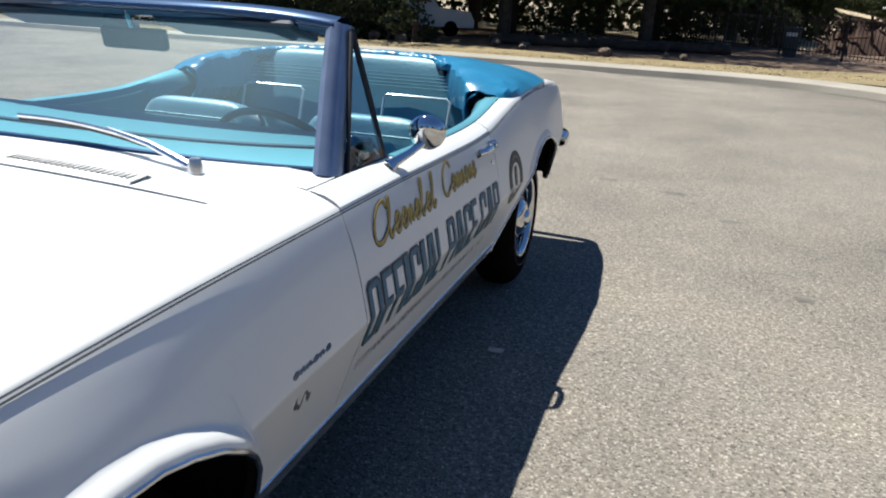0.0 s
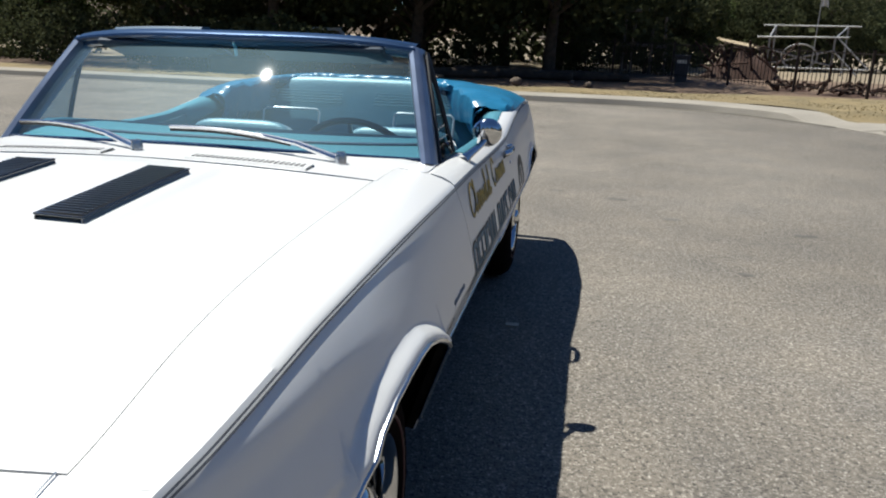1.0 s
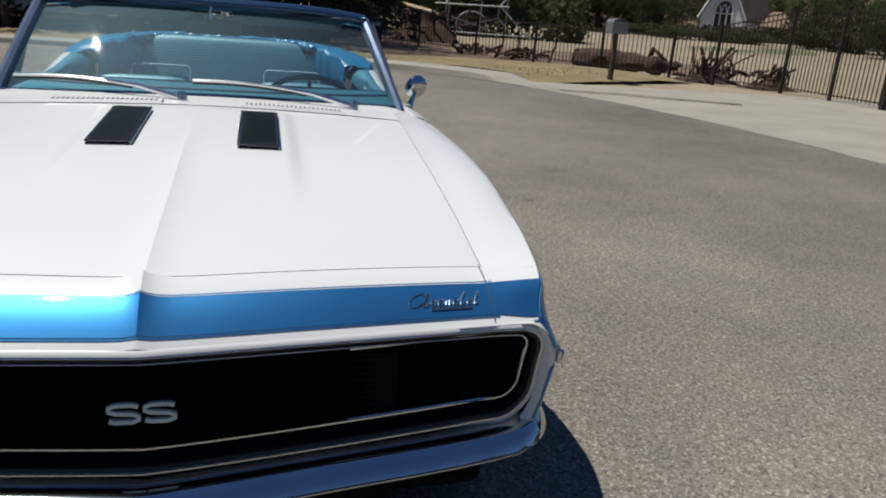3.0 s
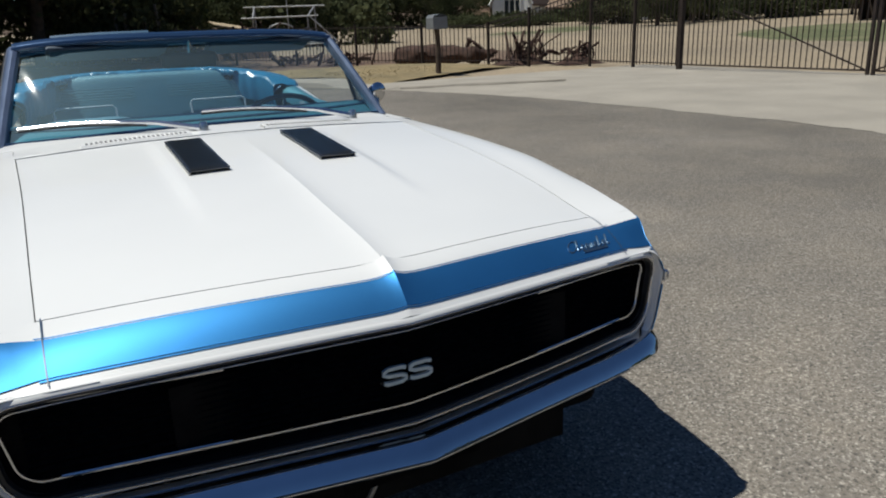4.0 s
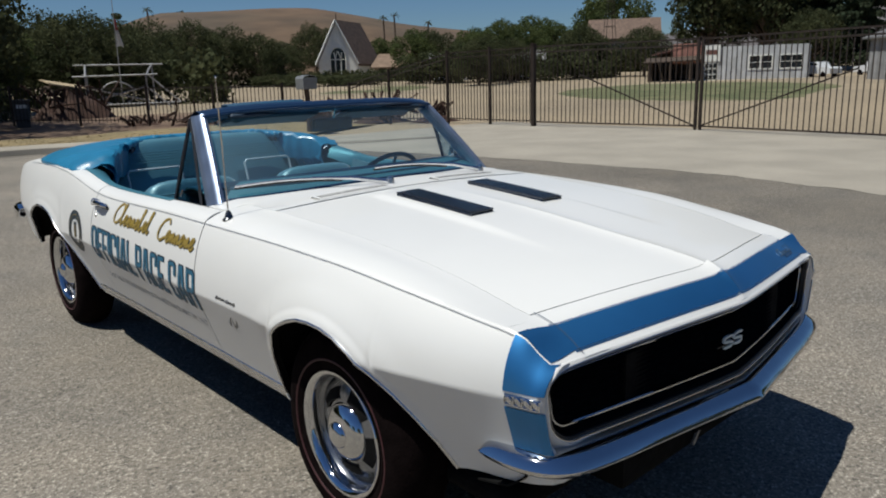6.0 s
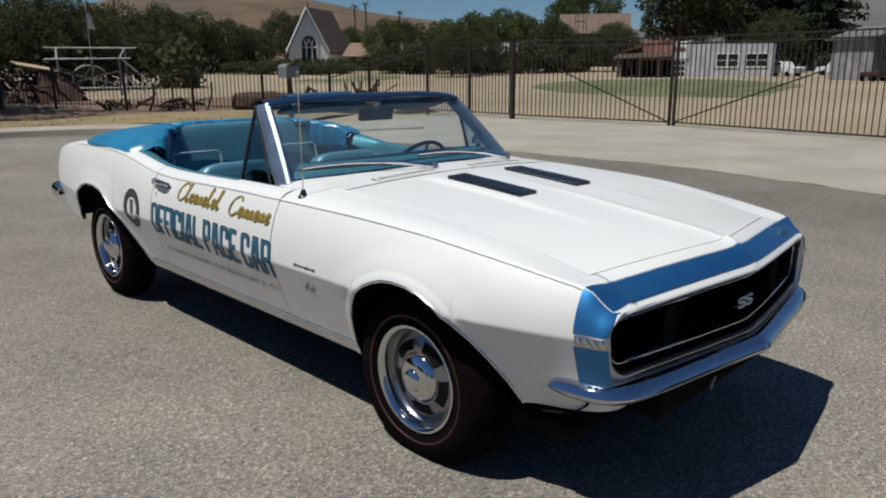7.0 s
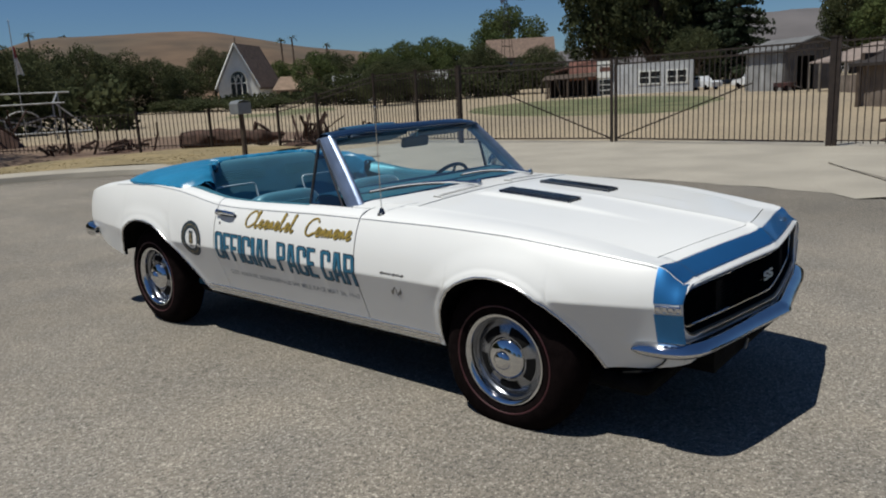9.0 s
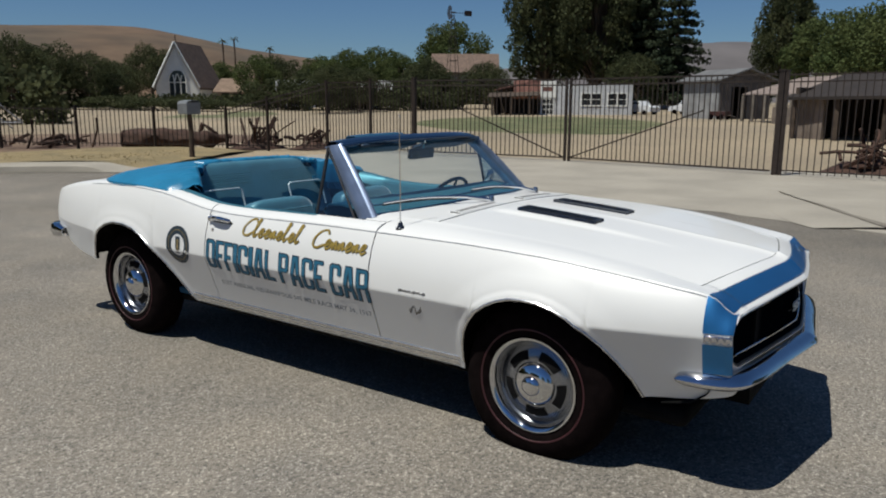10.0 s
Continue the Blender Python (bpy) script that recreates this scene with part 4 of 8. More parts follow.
for s in (1, -1):
    rows = []
    for v in lin(-0.03, 1.03, 14):
        p = ws_point(s * 1.0, v)
        w = 0.070 + 0.004 * v
        rows.append([p + Vector((s * x, y, z)) for x, y, z in ((-0.014, -0.006, 0.004), (-0.006, -0.022, 0.008), (0.008, -0.026, 0.010), (0.019, -0.019, 0.008), (0.026, -0.008, 0.005), (0.026, -0.003, 0.003), (0.0275, 0.003, 0.003), (0.031, 0.018, 0.001), (0.032, 0.038, -0.003), (0.030, w * 0.82, -0.007), (0.025, w, -0.010), (0.010, w + 0.006, -0.012), (-0.012, 0.02, -0.008))])
    part("windshield_pillar", grid(rows, closed=True), PILLAR_TRIM, car, "ribbed bright metal windshield pillar", smooth=35)
    back = 0.028 if s < 0 else 0.0
    a, b, c = Vector((s * 0.716, 0.985, 0.874)), Vector((s * 0.722, 1.20 + back, 0.872)), Vector((s * 0.616, 1.215 + back, 1.190))
    vent = part("vent_window", grid([[a, b], [a.lerp(c, 0.5), b.lerp(c, 0.5)], [a.lerp(c, 0.97), b.lerp(c, 0.97)]]), VENT_GLASS, car, "small triangular vent window")
    part("vent_window_post", tube([b + Vector((0, 0.004, -0.02)), b.lerp(c, 0.5), c], 0.0085, 8), BLACK, vent, "slim dark vent window post")
    part("vent_window_sill", tube([a, b], 0.009, 8), BLACK, vent, "dark vent window sill")
    part("vent_window_edge", tube([a, a.lerp(c, 0.5), c], 0.006, 6), BLACK, vent, "dark vent window seal")
    part("vent_latch", tube([a.lerp(b, 0.86) + Vector((-s * 0.012, 0, 0.02)), a.lerp(b, 0.80) + Vector((-s * 0.02, 0, 0.045))], 0.006, 6), CHROME, vent, "chrome vent latch")

# rear-view mirror hanging from the header
rv = part("rear_view_mirror", box((-0.105, -0.012, -0.030), (0.105, 0.014, 0.030), pose(0.0, 1.155, 1.135, 12)), BLACK, car, "dark interior rear-view mirror", bevel=0.012)
part("mirror_stem", tube([(0, 1.13, 1.21), (0, 1.15, 1.16)], 0.007, 6), CHROME, rv, "thin chrome stem")
part("mirror_glass", box((-0.097, 0.0145, -0.024), (0.097, 0.0165, 0.024), pose(0.0, 1.155, 1.135, 12)), CHROME, rv, "silvered mirror glass")
for s in (1, -1):
    part("sun_visor", box((-0.21, -0.012, -0.075), (0.21, 0.012, 0.075), pose(s * 0.285, 1.205, 1.178, 74)), VISOR, car, "blue vinyl sun visor folded against the header", bevel=0.012)

# wipers
for pivot, reach in ((Vector((0.494, 0.722, 0.915)), -0.54), (Vector((-0.066, 0.660, 0.925)), -0.55)):
    tip_u = (pivot.x + reach) / 0.66
    tip = ws_point(tip_u, 0.10) + Vector((0, -0.022, 0.012))
    mid = pivot.lerp(tip, 0.5) + Vector((0, 0.02, 0.026))
    near = pivot.lerp(tip, 0.25) + Vector((0, 0.01, 0.022))
    wiper = part("wiper", tube([pivot, near, mid], [0.011, 0.008, 0.006], 8), DULL_CHROME, car, "bright metal wiper arm and blade")
    part("wiper_pivot", lathe([(0.0, 0.024), (0.012, 0.022), (0.016, 0.006), (0.017, -0.03)], 14, "z", pivot), DULL_CHROME, wiper, "round wiper pivot cap")
    b0, b1 = pivot.lerp(tip, 0.30) + Vector((0, 0.025, 0.012)), tip
    blade = [b0.lerp(b1, t) + Vector((0, 0, 0.010 * math.sin(math.pi * t))) for t in lin(0, 1, 9)]
    part("wiper_frame", tube([p + Vector((0, -0.004, 0.008)) for p in blade], 0.0055, 6), DULL_CHROME, wiper, "bright metal blade frame")
    part("wiper_blade", tube(blade, 0.005, 6), BLACK, wiper, "black rubber wiper blade")

# ---- cabin ----
rows = []
for u in lin(-1, 1, 25):
    x = u * 0.69
    yb = WS_BASE(u * 0.66)
    rows.append([(x, yb + 0.015, 0.905 - 0.015 * u * u), (x, yb + 0.10, 0.918), (x, 1.10, 0.930), (x, 1.18, 0.926), (x, 1.205, 0.905), (x, 1.19, 0.86), (x, 1.15, 0.80), (x, 1.16, 0.66), (x, 1.05, 0.58)])
dash = part("dashboard", grid(rows), DASH, car, "blue padded dashboard", smooth=45, thick=0.006)
part("dash_seam", tube([(u * 0.66, WS_BASE(u * 0.66) + 0.135 - 0.02 * u * u, 0.927) for u in lin(-1, 1, 21)], 0.005, 6), DASH_DARK, dash, "dark seam across the dash top")
# steering wheel
cw, nrm = Vector((0.37, 1.29, 0.805)), Vector((0, 0.82, 0.57)).normalized()
e1 = Vector((1, 0, 0))
e2 = nrm.cross(e1).normalized()
ring = [cw + (e1 * math.cos(a) + e2 * math.sin(a)) * 0.2 for a in lin(0, 2 * math.pi, 41)]
wheel_rim = part("steering_wheel", tube(ring, 0.011, 10), mat("dark_blue_wheel_rim", (0.012, 0.06, 0.10), 0.35, 0, 0.1, 20), car, "blue thin-rimmed steering wheel")
for a in (0.0, math.pi, -math.pi / 2):
    part("spoke", tube([cw - nrm * 0.02, cw - nrm * 0.015 + (e1 * math.cos(a) + e2 * math.sin(a)) * 0.1, cw + (e1 * math.cos(a) + e2 * math.sin(a)) * 0.198], [0.016, 0.011, 0.007], 8), DULL_CHROME, wheel_rim, "brushed steering spoke")
part("horn_button", lathe([(0.0, 0.012), (0.03, 0.010), (0.045, 0.0), (0.045, -0.02)], 20, "z"), VINYL, wheel_rim, "blue horn button").matrix_local = Matrix.Translation(cw) @ nrm.to_track_quat("Z", "Y").to_matrix().to_4x4()
part("steering_column", tube([cw - nrm * 0.02, cw - nrm * 0.4], 0.028, 12), DASH, car, "blue steering column")


def cushion(cx, cy, cz, w, d, h, puff, turn_x, name, label, parent, channels=0):
    """A padded block: rounded, slightly domed, with sewn channels."""
    rows = []
    m = pose(cx, cy, cz, turn_x)
    nu, nv = 22, 16
    for face in (1, -1):
        rows = []
    def sq(a, p):
        c = math.copysign(abs(math.cos(a)) ** p, math.cos(a))
        q = math.copysign(abs(math.sin(a)) ** p, math.sin(a))
        return c, q
    for j in range(nv + 1):
        v = -math.pi / 2 + math.pi * j / nv
        cv, sv = sq(v, 0.42)
        row = []
        for i in range(nu * 2):
            uu = 2 * math.pi * i / (nu * 2)
            c, q = sq(uu, 0.38)
            x, y, z = c * cv * w / 2, q * cv * d / 2, sv * h / 2
            if channels and abs(z) < h * 0.42:
                y += -math.copysign(0.006, y) * (0.5 + 0.5 * math.cos(2 * math.pi * (x / w) * channels)) * (abs(q) > 0.5)
            row.append(m @ Vector((x, y * (1 + puff * (1 - (2 * x / w) ** 2) * 0.15), z)))
        rows.append(row)
    return part(name, grid(rows, closed=True), VINYL, parent, label, smooth=60)


for cx in (-0.36, 0.36):
    seat = cushion(cx, 1.57, 0.50, 0.50, 0.52, 0.19, 0.5, 4, "front_seat", "blue vinyl front bucket seat", car)
    cushion(cx, 1.885, 0.640, 0.50, 0.15, 0.46, 0.8, -14, "seat_back", "blue vinyl seat back", seat, 6)
    m = pose(cx, 1.80, 0.655, -14)
    part("seat_piping", tube([m @ Vector((x, 0, z)) for x, z in ((-0.2, -0.15), (-0.2, 0.16), (0.2, 0.16), (0.2, -0.15))], 0.005, 6), VINYL, seat, "blue seat piping")
rear = cushion(0, 2.30, 0.47, 1.20, 0.46, 0.18, 0.4, 3, "rear_seat", "blue vinyl rear bench seat", car)
cushion(0, 2.53, 0.785, 1.27, 0.15, 0.50, 0.3, -17, "seat_back", "blue vinyl rear bench seat back", rear, 2)
for s in (1, -1):
    m = pose(s * 0.345, 2.437, 0.815, -17)
    pts = [(-0.150, -0.11), (-0.150, 0.045), (-0.135, 0.060), (0.135, 0.060), (0.150, 0.045), (0.150, -0.11)]
    part("seat_trim_frame", tube([m @ Vector((x, -0.012, z)) for x, z in pts], 0.0062, 6), PIPING, rear, "pale rectangular trim on the seat back")
    for k in range(5):
        z = 0.100 + 0.014 * k
        part("seat_stitch", tube([m @ Vector((x, -0.004, z)) for x in lin(-0.26, 0.26, 8)], 0.003, 5), VINYL, rear, "sewn line")
    part("door_cap", inner_cap(s), DASH, car, "blue painted inner edge of the door top", smooth=40, thick=0.003)
    # inner door and quarter trim panels
    ys = lin(0.95, 2.55, 20)
    part("door_trim_panel", grid([[(s * (crease_x(y) - 0.095 - 0.03 * (1 - t)), y, 0.40 + (min(crease_z(y), 0.90) - 0.40) * t) for t in lin(0, 1, 6)] for y in ys]), VINYL, car, "blue vinyl inner trim panel", thick=0.01)
    part("armrest", box((-0.03, -0.16, -0.025), (0.03, 0.16, 0.025), pose(s * 0.655, 1.55, 0.70)), VINYL, car, "blue door armrest", bevel=0.015)
part("console", box((-0.085, -0.35, 0), (0.085, 0.35, 0.16), pose(0, 1.62, 0.32)), DASH, car, "blue centre console", bevel=0.015)
part("shift_lever", tube([(0.0, 1.50, 0.48), (0.0, 1.53, 0.60)], [0.007, 0.014], 8), CHROME, car, "chrome shift lever")
part("cabin_floor", box((-0.68, 0.90, 0.30), (0.68, 2.55, 0.33)), CARPET, car, "blue carpeted floor")
part("firewall", box((-0.66, 0.88, 0.30), (0.66, 0.92, 0.86)), CARPET, car, "dark blue firewall")
part("parcel_wall", box((-0.66, 2.62, 0.30), (0.66, 2.66, 0.90)), CARPET, car, "dark blue wall behind the rear seat")

# ---- folded soft top under its blue cover ----
plan = [(-0.705, 2.05), (-0.695, 2.18), (-0.675, 2.34), (-0.62, 2.52), (-0.545, 2.68), (-0.43, 2.78), (-0.26, 2.82), (0, 2.83)]
plan += [(-x, y) for x, y in plan[-2::-1]]
px, py = curve([(i, p[0]) for i, p in enumerate(plan)]), curve([(i, p[1]) for i, p in enumerate(plan)])
wide = curve([(0, 0.03), (1, 0.05), (2, 0.10), (3, 0.155), (4, 0.20), (5, 0.24), (6, 0.25), (7, 0.25), (8, 0.25), (9, 0.24), (10, 0.20), (11, 0.155), (12, 0.10), (13, 0.05), (14, 0.03)])
high = curve([(0, 0.90), (1.4, 0.94), (1.9, 0.985), (2.6, 1.012), (4, 1.032), (5, 1.042), (7, 1.045), (9, 1.042), (10, 1.032), (11.4, 1.012), (12.1, 0.985), (12.6, 0.94), (14, 0.90)])
rows = []
for i in lin(1.5, 12.5, 141):
    c = Vector((px(i), py(i), 0))
    d = Vector((px(min(i + 0.1, 14)) - px(max(i - 0.1, 0)), py(min(i + 0.1, 14)) - py(max(i - 0.1, 0)), 0)).normalized()
    n = Vector((d.y, -d.x, 0))
    if n.y < 0 and abs(c.x) < 0.5:
        n = -n
    if abs(c.x) >= 0.5 and n.x * c.x < 0:
        n = -n
    tail = math.exp(-((min(i, 14 - i) - 3.9) / 0.75) ** 2)
    w, h = wide(i), high(i)
    row = []
    prof = [(-0.94, 0.0), (-1.0, 0.35), (-1.0, 0.72), (-0.95, 0.93), (-0.86, 1.0), (-0.6, 0.99), (-0.2, 0.955), (0.2, 0.89), (0.55, 0.81), (0.85, 0.71), (1.05, 0.60), (1.20, 0.48), (1.22, 0.2)]
    base = 0.86
    for k, (o, z) in enumerate(prof):
        p = c + (n * o + Vector((0, 0.55, 0)) * max(o, 0) * tail) * (w * (1 + 0.15 * tail * (o > 0))) + Vector((0, 0, base + (h - base) * z))
        wr = noise.noise(Vector((p.x * 14, p.y * 14, p.z * 22))) * 0.004 + noise.noise(Vector((i * 5.5, o * 0.8, 3))) * 0.012 * (1 if o < -0.8 else 0.12)
        sag = abs(math.sin(i * 3.1)) ** 3 * 0.012 * (1 if o < -0.8 else 0.1)
        end = max(1 - smoothstep(1.5, 3.4, i), smoothstep(10.6, 12.5, i))
        wr += 0.030 * end * (abs(noise.noise(Vector((i * 1.9, o * 1.6, 7)))) - 0.18)
        edge = 0.35 + 0.65 * math.sin(min(max(z, 0), 1) * math.pi / 2)
        row.append(p + (Vector((0, 0, 0.8)) + n * 0.7) * wr * edge - Vector((0, 0, sag)) * edge)
    rows.append(row)
boot = part("soft_top_cover", grid(rows), BOOT, car, "wrinkled blue vinyl cover over the folded top", smooth=26, thick=0.004)
# dark strip that stands in for the shaded gap under the cover's front edge
rows = []
for i in lin(3.4, 10.6, 60):
    k = wide(i)
    c = Vector((px(i), py(i), 0))
    n = Vector((c.x * 0.9, c.y - 2.2, 0)).normalized()
    lip = high(i) - 0.030 + 0.006 * noise.noise(Vector((i * 2.3, 1, 1)))
    drop = 0.030 + 0.016 * noise.noise(Vector((i * 1.4, 4, 2)))
    rows.append([c - n * (k * o) + Vector((0, 0, lip - drop * q)) for o, q in ((0.98, 0), (1.045, 0.15), (1.055, 0.5), (1.05, 0.85), (0.98, 1.0))])
part("folded_top_edge", grid(rows), VISOR, boot, "dark strip for the shaded gap under the cover", smooth=60, thick=0.003)
# crumpled cloth that hangs inside at both ends of the cover
for s in (1, -1):
    rows = []
    for a in lin(0, 1, 61):
        y = 2.24 + 0.26 * a
        x = 0.672 - 0.075 * a
        fold = 0.016 * (abs(math.sin(a * 17 + 0.6 * s)) - 0.5) + 0.008 * math.sin(a * 41 + 2)
        top = 0.93 + 0.065 * min(a * 1.5, 1) + 0.006 * math.sin(a * 23)
        row = []
        for v in lin(0, 1, 12):
            c = noise.noise(Vector((a * 9, v * 3, s * 4))) * 0.014
            row.append((s * (x - 0.010 - 0.045 * math.sin(math.pi * v) ** 0.7 - fold * (0.35 + 0.65 * v) - c), y + 0.012 * math.sin(v * 5 + a * 12), top - (top - 0.80) * v))
        rows.append(row)
    part("cover_fold", grid(rows), BOOT, boot, "crumpled hanging end of the blue vinyl cover", smooth=50, thick=0.003)
# rolled front edge of the cover
path, radii = [], []
for i in lin(3.2, 10.8, 90):
    k = wide(i)
    c = Vector((px(i), py(i), high(i)))
    n = Vector((c.x * 0.9, c.y - 2.2, 0)).normalized()
    path.append(c - n * (k * 0.98) + Vector((0.005 * math.sin(i * 19), 0, -0.016 + 0.007 * noise.noise(Vector((i * 2.1, 0, 1))))))
    radii.append(0.019 + 0.008 * noise.noise(Vector((i * 3.3, 2, 0))))
part("cover_roll", tube(path, radii, 10), BOOT, boot, "rolled front edge of the blue cover", smooth=70)

# ---- outside fittings ----
def script_line(glyphs):
    """A looped stroke: C a large open arc, l a tall loop, o a low loop, n a low hump; one unit high."""
    shapes = {"C": (0.95, ((1.05, 0.80), (0.85, 1.0), (0.45, 0.86), (0.18, 0.48), (0.22, 0.10), (0.55, 0.0), (0.90, 0.18))),
              "l": (0.42, ((0.30, 0.45), (0.62, 0.95), (0.42, 0.98), (0.22, 0.5), (0.22, 0.06), (0.5, 0.0), (0.8, 0.16))),
              "o": (0.46, ((0.35, 0.20), (0.72, 0.42), (0.42, 0.50), (0.16, 0.26), (0.30, 0.02), (0.66, 0.04), (0.9, 0.2))),
              "n": (0.46, ((0.12, 0.40), (0.22, 0.02), (0.42, 0.40), (0.62, 0.42), (0.66, 0.06), (0.9, 0.16)))}
    keys, x = [], 0.0
    for g in glyphs:
        w, pts = shapes[g]
        keys += [Vector((x + px_ * w + 0.22 * py_, py_, 0)) for px_, py_ in pts]
        x += w
    out = []
    for i in range(len(keys) - 1):
        p0, p1, p2, p3 = keys[max(i - 1, 0)], keys[i], keys[i + 1], keys[min(i + 2, len(keys) - 1)]
        for k in range(5):
            t = k / 5
            out.append(0.5 * ((2 * p1) + (p2 - p0) * t + (2 * p0 - 5 * p1 + 4 * p2 - p3) * t * t + (3 * p1 - p0 - 3 * p2 + p3) * t**3))
    out.append(keys[-1])
    wide_ = max(q.x for q in out)
    return [(q.x / wide_, q.y) for q in out]


for s in (1, -1):
    h0 = on_side(s, 1.80, 0.802, 0.0)
    handle = part("door_handle", tube([on_side(s, 1.745, 0.803, 0.010), on_side(s, 1.76, 0.803, 0.028), on_side(s, 1.80, 0.805, 0.034), on_side(s, 1.86, 0.806, 0.030), on_side(s, 1.885, 0.806, 0.014)], [0.011, 0.011, 0.012, 0.011, 0.013], 10), CHROME, car, "chrome door handle")
    part("handle_base", tube([on_side(s, 1.875, 0.806, 0.002), on_side(s, 1.905, 0.806, 0.016)], 0.017, 12), CHROME, handle, "round push button base")
    # raised dark bar in place of a hollow, as its shade
    part("handle_recess", tube([on_side(s, 1.73, 0.795, 0.004), on_side(s, 1.885, 0.797, 0.004)], 0.006, 8), GAP, handle, "dark bar for the shaded hollow behind the handle")
    part("door_lock", lathe([(0.0, 0.006), (0.009, 0.005), (0.011, 0)], 14, "x", on_side(s, 1.872, 0.752, 0.0), s), DULL_CHROME, car, "round door lock")
    # wing script (as plain bars) and crossed-flag badge (as plain shapes)
    pts = [on_side(s, (0.618 - 0.150 * u) if s < 0 else (0.468 + 0.150 * u), 0.624 + 0.019 * v, 0.003) for u, v in script_line("onnono")]
    part("wing_script", tube(pts, 0.0021, 5), FLAG_METAL, car, "small dull metal script badge on the wing")
    flag = part("flag_badge", tube([on_side(s, 0.536, 0.520, 0.000), on_side(s, 0.536, 0.545, 0.000), on_side(s, 0.535, 0.575, 0.000)], [0.003, 0.005, 0.003], 8), FLAG_METAL, car, "small dull metal crossed flag badge")
    for k, d in enumerate((-1, 1)):
        blade = [[on_side(s, 0.536 + d * (0.003 + 0.030 * t), 0.548 + 0.018 * d * (1 - 1.6 * t) + q * (0.003 + 0.009 * t) + 0.003 * math.sin(t * 7), 0.0035 - 0.001 * abs(q)) for q in (-1, 0, 1)] for t in lin(0, 1, 7)]
        part("flag", grid(blade), FLAG_METAL, flag, "small dull badge wing", thick=0.002)

# driver's door mirror
mirror_c = Vector((0.818, 1.245, 0.946))
mir = part("door_mirror", lathe([(0.0, -0.030), (0.020, -0.0285), (0.034, -0.023), (0.044, -0.013), (0.0485, -0.002), (0.049, 0.004), (0.046, 0.006)], 28, "y"), CHROME, car, "round chrome door mirror", smooth=60)
mir.matrix_local = Matrix.Translation(mirror_c) @ Matrix.Rotation(radians(17), 4, "X") @ Matrix.Rotation(radians(14), 4, "Z")
part("mirror_face", lathe([(0.0, 0.004), (0.046, 0.004)], 28, "y"), mat("mirror_glass", (0.9, 0.9, 0.9), 0.01, 1.0, 0.02, 8), mir, "silvered mirror face")
part("mirror_stalk", tube([(0.764, 1.12, 0.872), (0.775, 1.135, 0.884), (0.796, 1.19, 0.902), (0.814, 1.235, 0.925)], [0.020, 0.013, 0.010, 0.012], 10), CHROME, car, "chrome mirror stalk")
# aerial
aerial = part("aerial", tube([(-0.752, 0.685, 0.87), (-0.752, 0.687, 1.345)], [0.0028, 0.0022], 6), CHROME, car, "thin chrome radio aerial")
part("aerial_base", lathe([(0.022, -0.02), (0.022, 0.004), (0.015, 0.010), (0.009, 0.028), (0.004, 0.034), (0.0, 0.034)], 16, "z", (-0.752, 0.685, 0.866)), STEEL, aerial, "chrome aerial base")
part("aerial_tip", lathe([(0.0, 0.006), (0.0045, 0.0), (0.0, -0.006)], 8, "z", (-0.752, 0.687, 1.347)), CHROME, aerial, "small round tip")

# ---- wheels ----
def build_wheel():
    wheel = part("wheel", lathe([(0.179, 0.050), (0.173, 0.030), (0.163, 0.020), (0.151, 0.022), (0.142, 0.030), (0.110, 0.044), (0.09, 0.046), (0.07, 0.042)], 64), SILVER, car, "silver slotted rally wheel", smooth=40)
    part("tyre", lathe([(0.180, -0.105), (0.215, -0.112), (0.262, -0.112), (0.298, -0.094), (0.318, -0.075), (0.325, -0.050), (0.325, 0.004), (0.321, 0.024), (0.311, 0.043), (0.296, 0.058), (0.276, 0.070), (0.253, 0.077), (0.230, 0.079), (0.208, 0.075), (0.192, 0.066), (0.184, 0.05)], 72), RUBBER, wheel, "black tyre with a thin red sidewall line", smooth=40)
    part("red_line", lathe([(0.2215, 0.0775), (0.223, 0.0800), (0.2275, 0.0802), (0.229, 0.0785)], 72), REDLINE, wheel, "thin red sidewall line", smooth=60)
    part("trim_ring", lathe([(0.193, 0.052), (0.195, 0.066), (0.190, 0.074), (0.182, 0.073), (0.174, 0.064), (0.170, 0.050), (0.168, 0.034)], 64), CHROME, wheel, "polished trim ring", smooth=60)
    part("hub_cap", lathe([(0.0, 0.096), (0.014, 0.0955), (0.027, 0.092), (0.036, 0.085), (0.040, 0.077), (0.048, 0.0755), (0.060, 0.072), (0.072, 0.066), (0.082, 0.057), (0.089, 0.046), (0.092, 0.036)], 48), CHROME, wheel, "stepped chrome centre cap", smooth=35)
    # slots are near-black patches on the disc, for the shade inside
    for k in range(5):
        a0 = 2 * math.pi * (k + 0.25) / 5
        bm = bmesh.new()
        rows = [[(0.0435 - (r - 0.108) * 0.42, r * math.cos(a), r * math.sin(a)) for r in (0.099, 0.110, 0.122, 0.134)] for a in lin(a0 - 0.40, a0 + 0.40, 9)]
        add_grid(bm, [[Vector(p) + Vector((0.003, 0, 0)) for p in r] for r in rows])
        part("wheel_slot", bm, UNDER, wheel, "near-black patch for the shade in a cooling slot", thick=0.002)
    part("brake_drum", lathe([(0.0, -0.06), (0.14, -0.06), (0.14, -0.12)], 32), UNDER, wheel, "dark brake drum")
    part("inner_rim", lathe([(0.18, -0.105), (0.15, -0.10), (0.0, -0.10)], 32), UNDER, wheel, "dark inner rim")
    return wheel


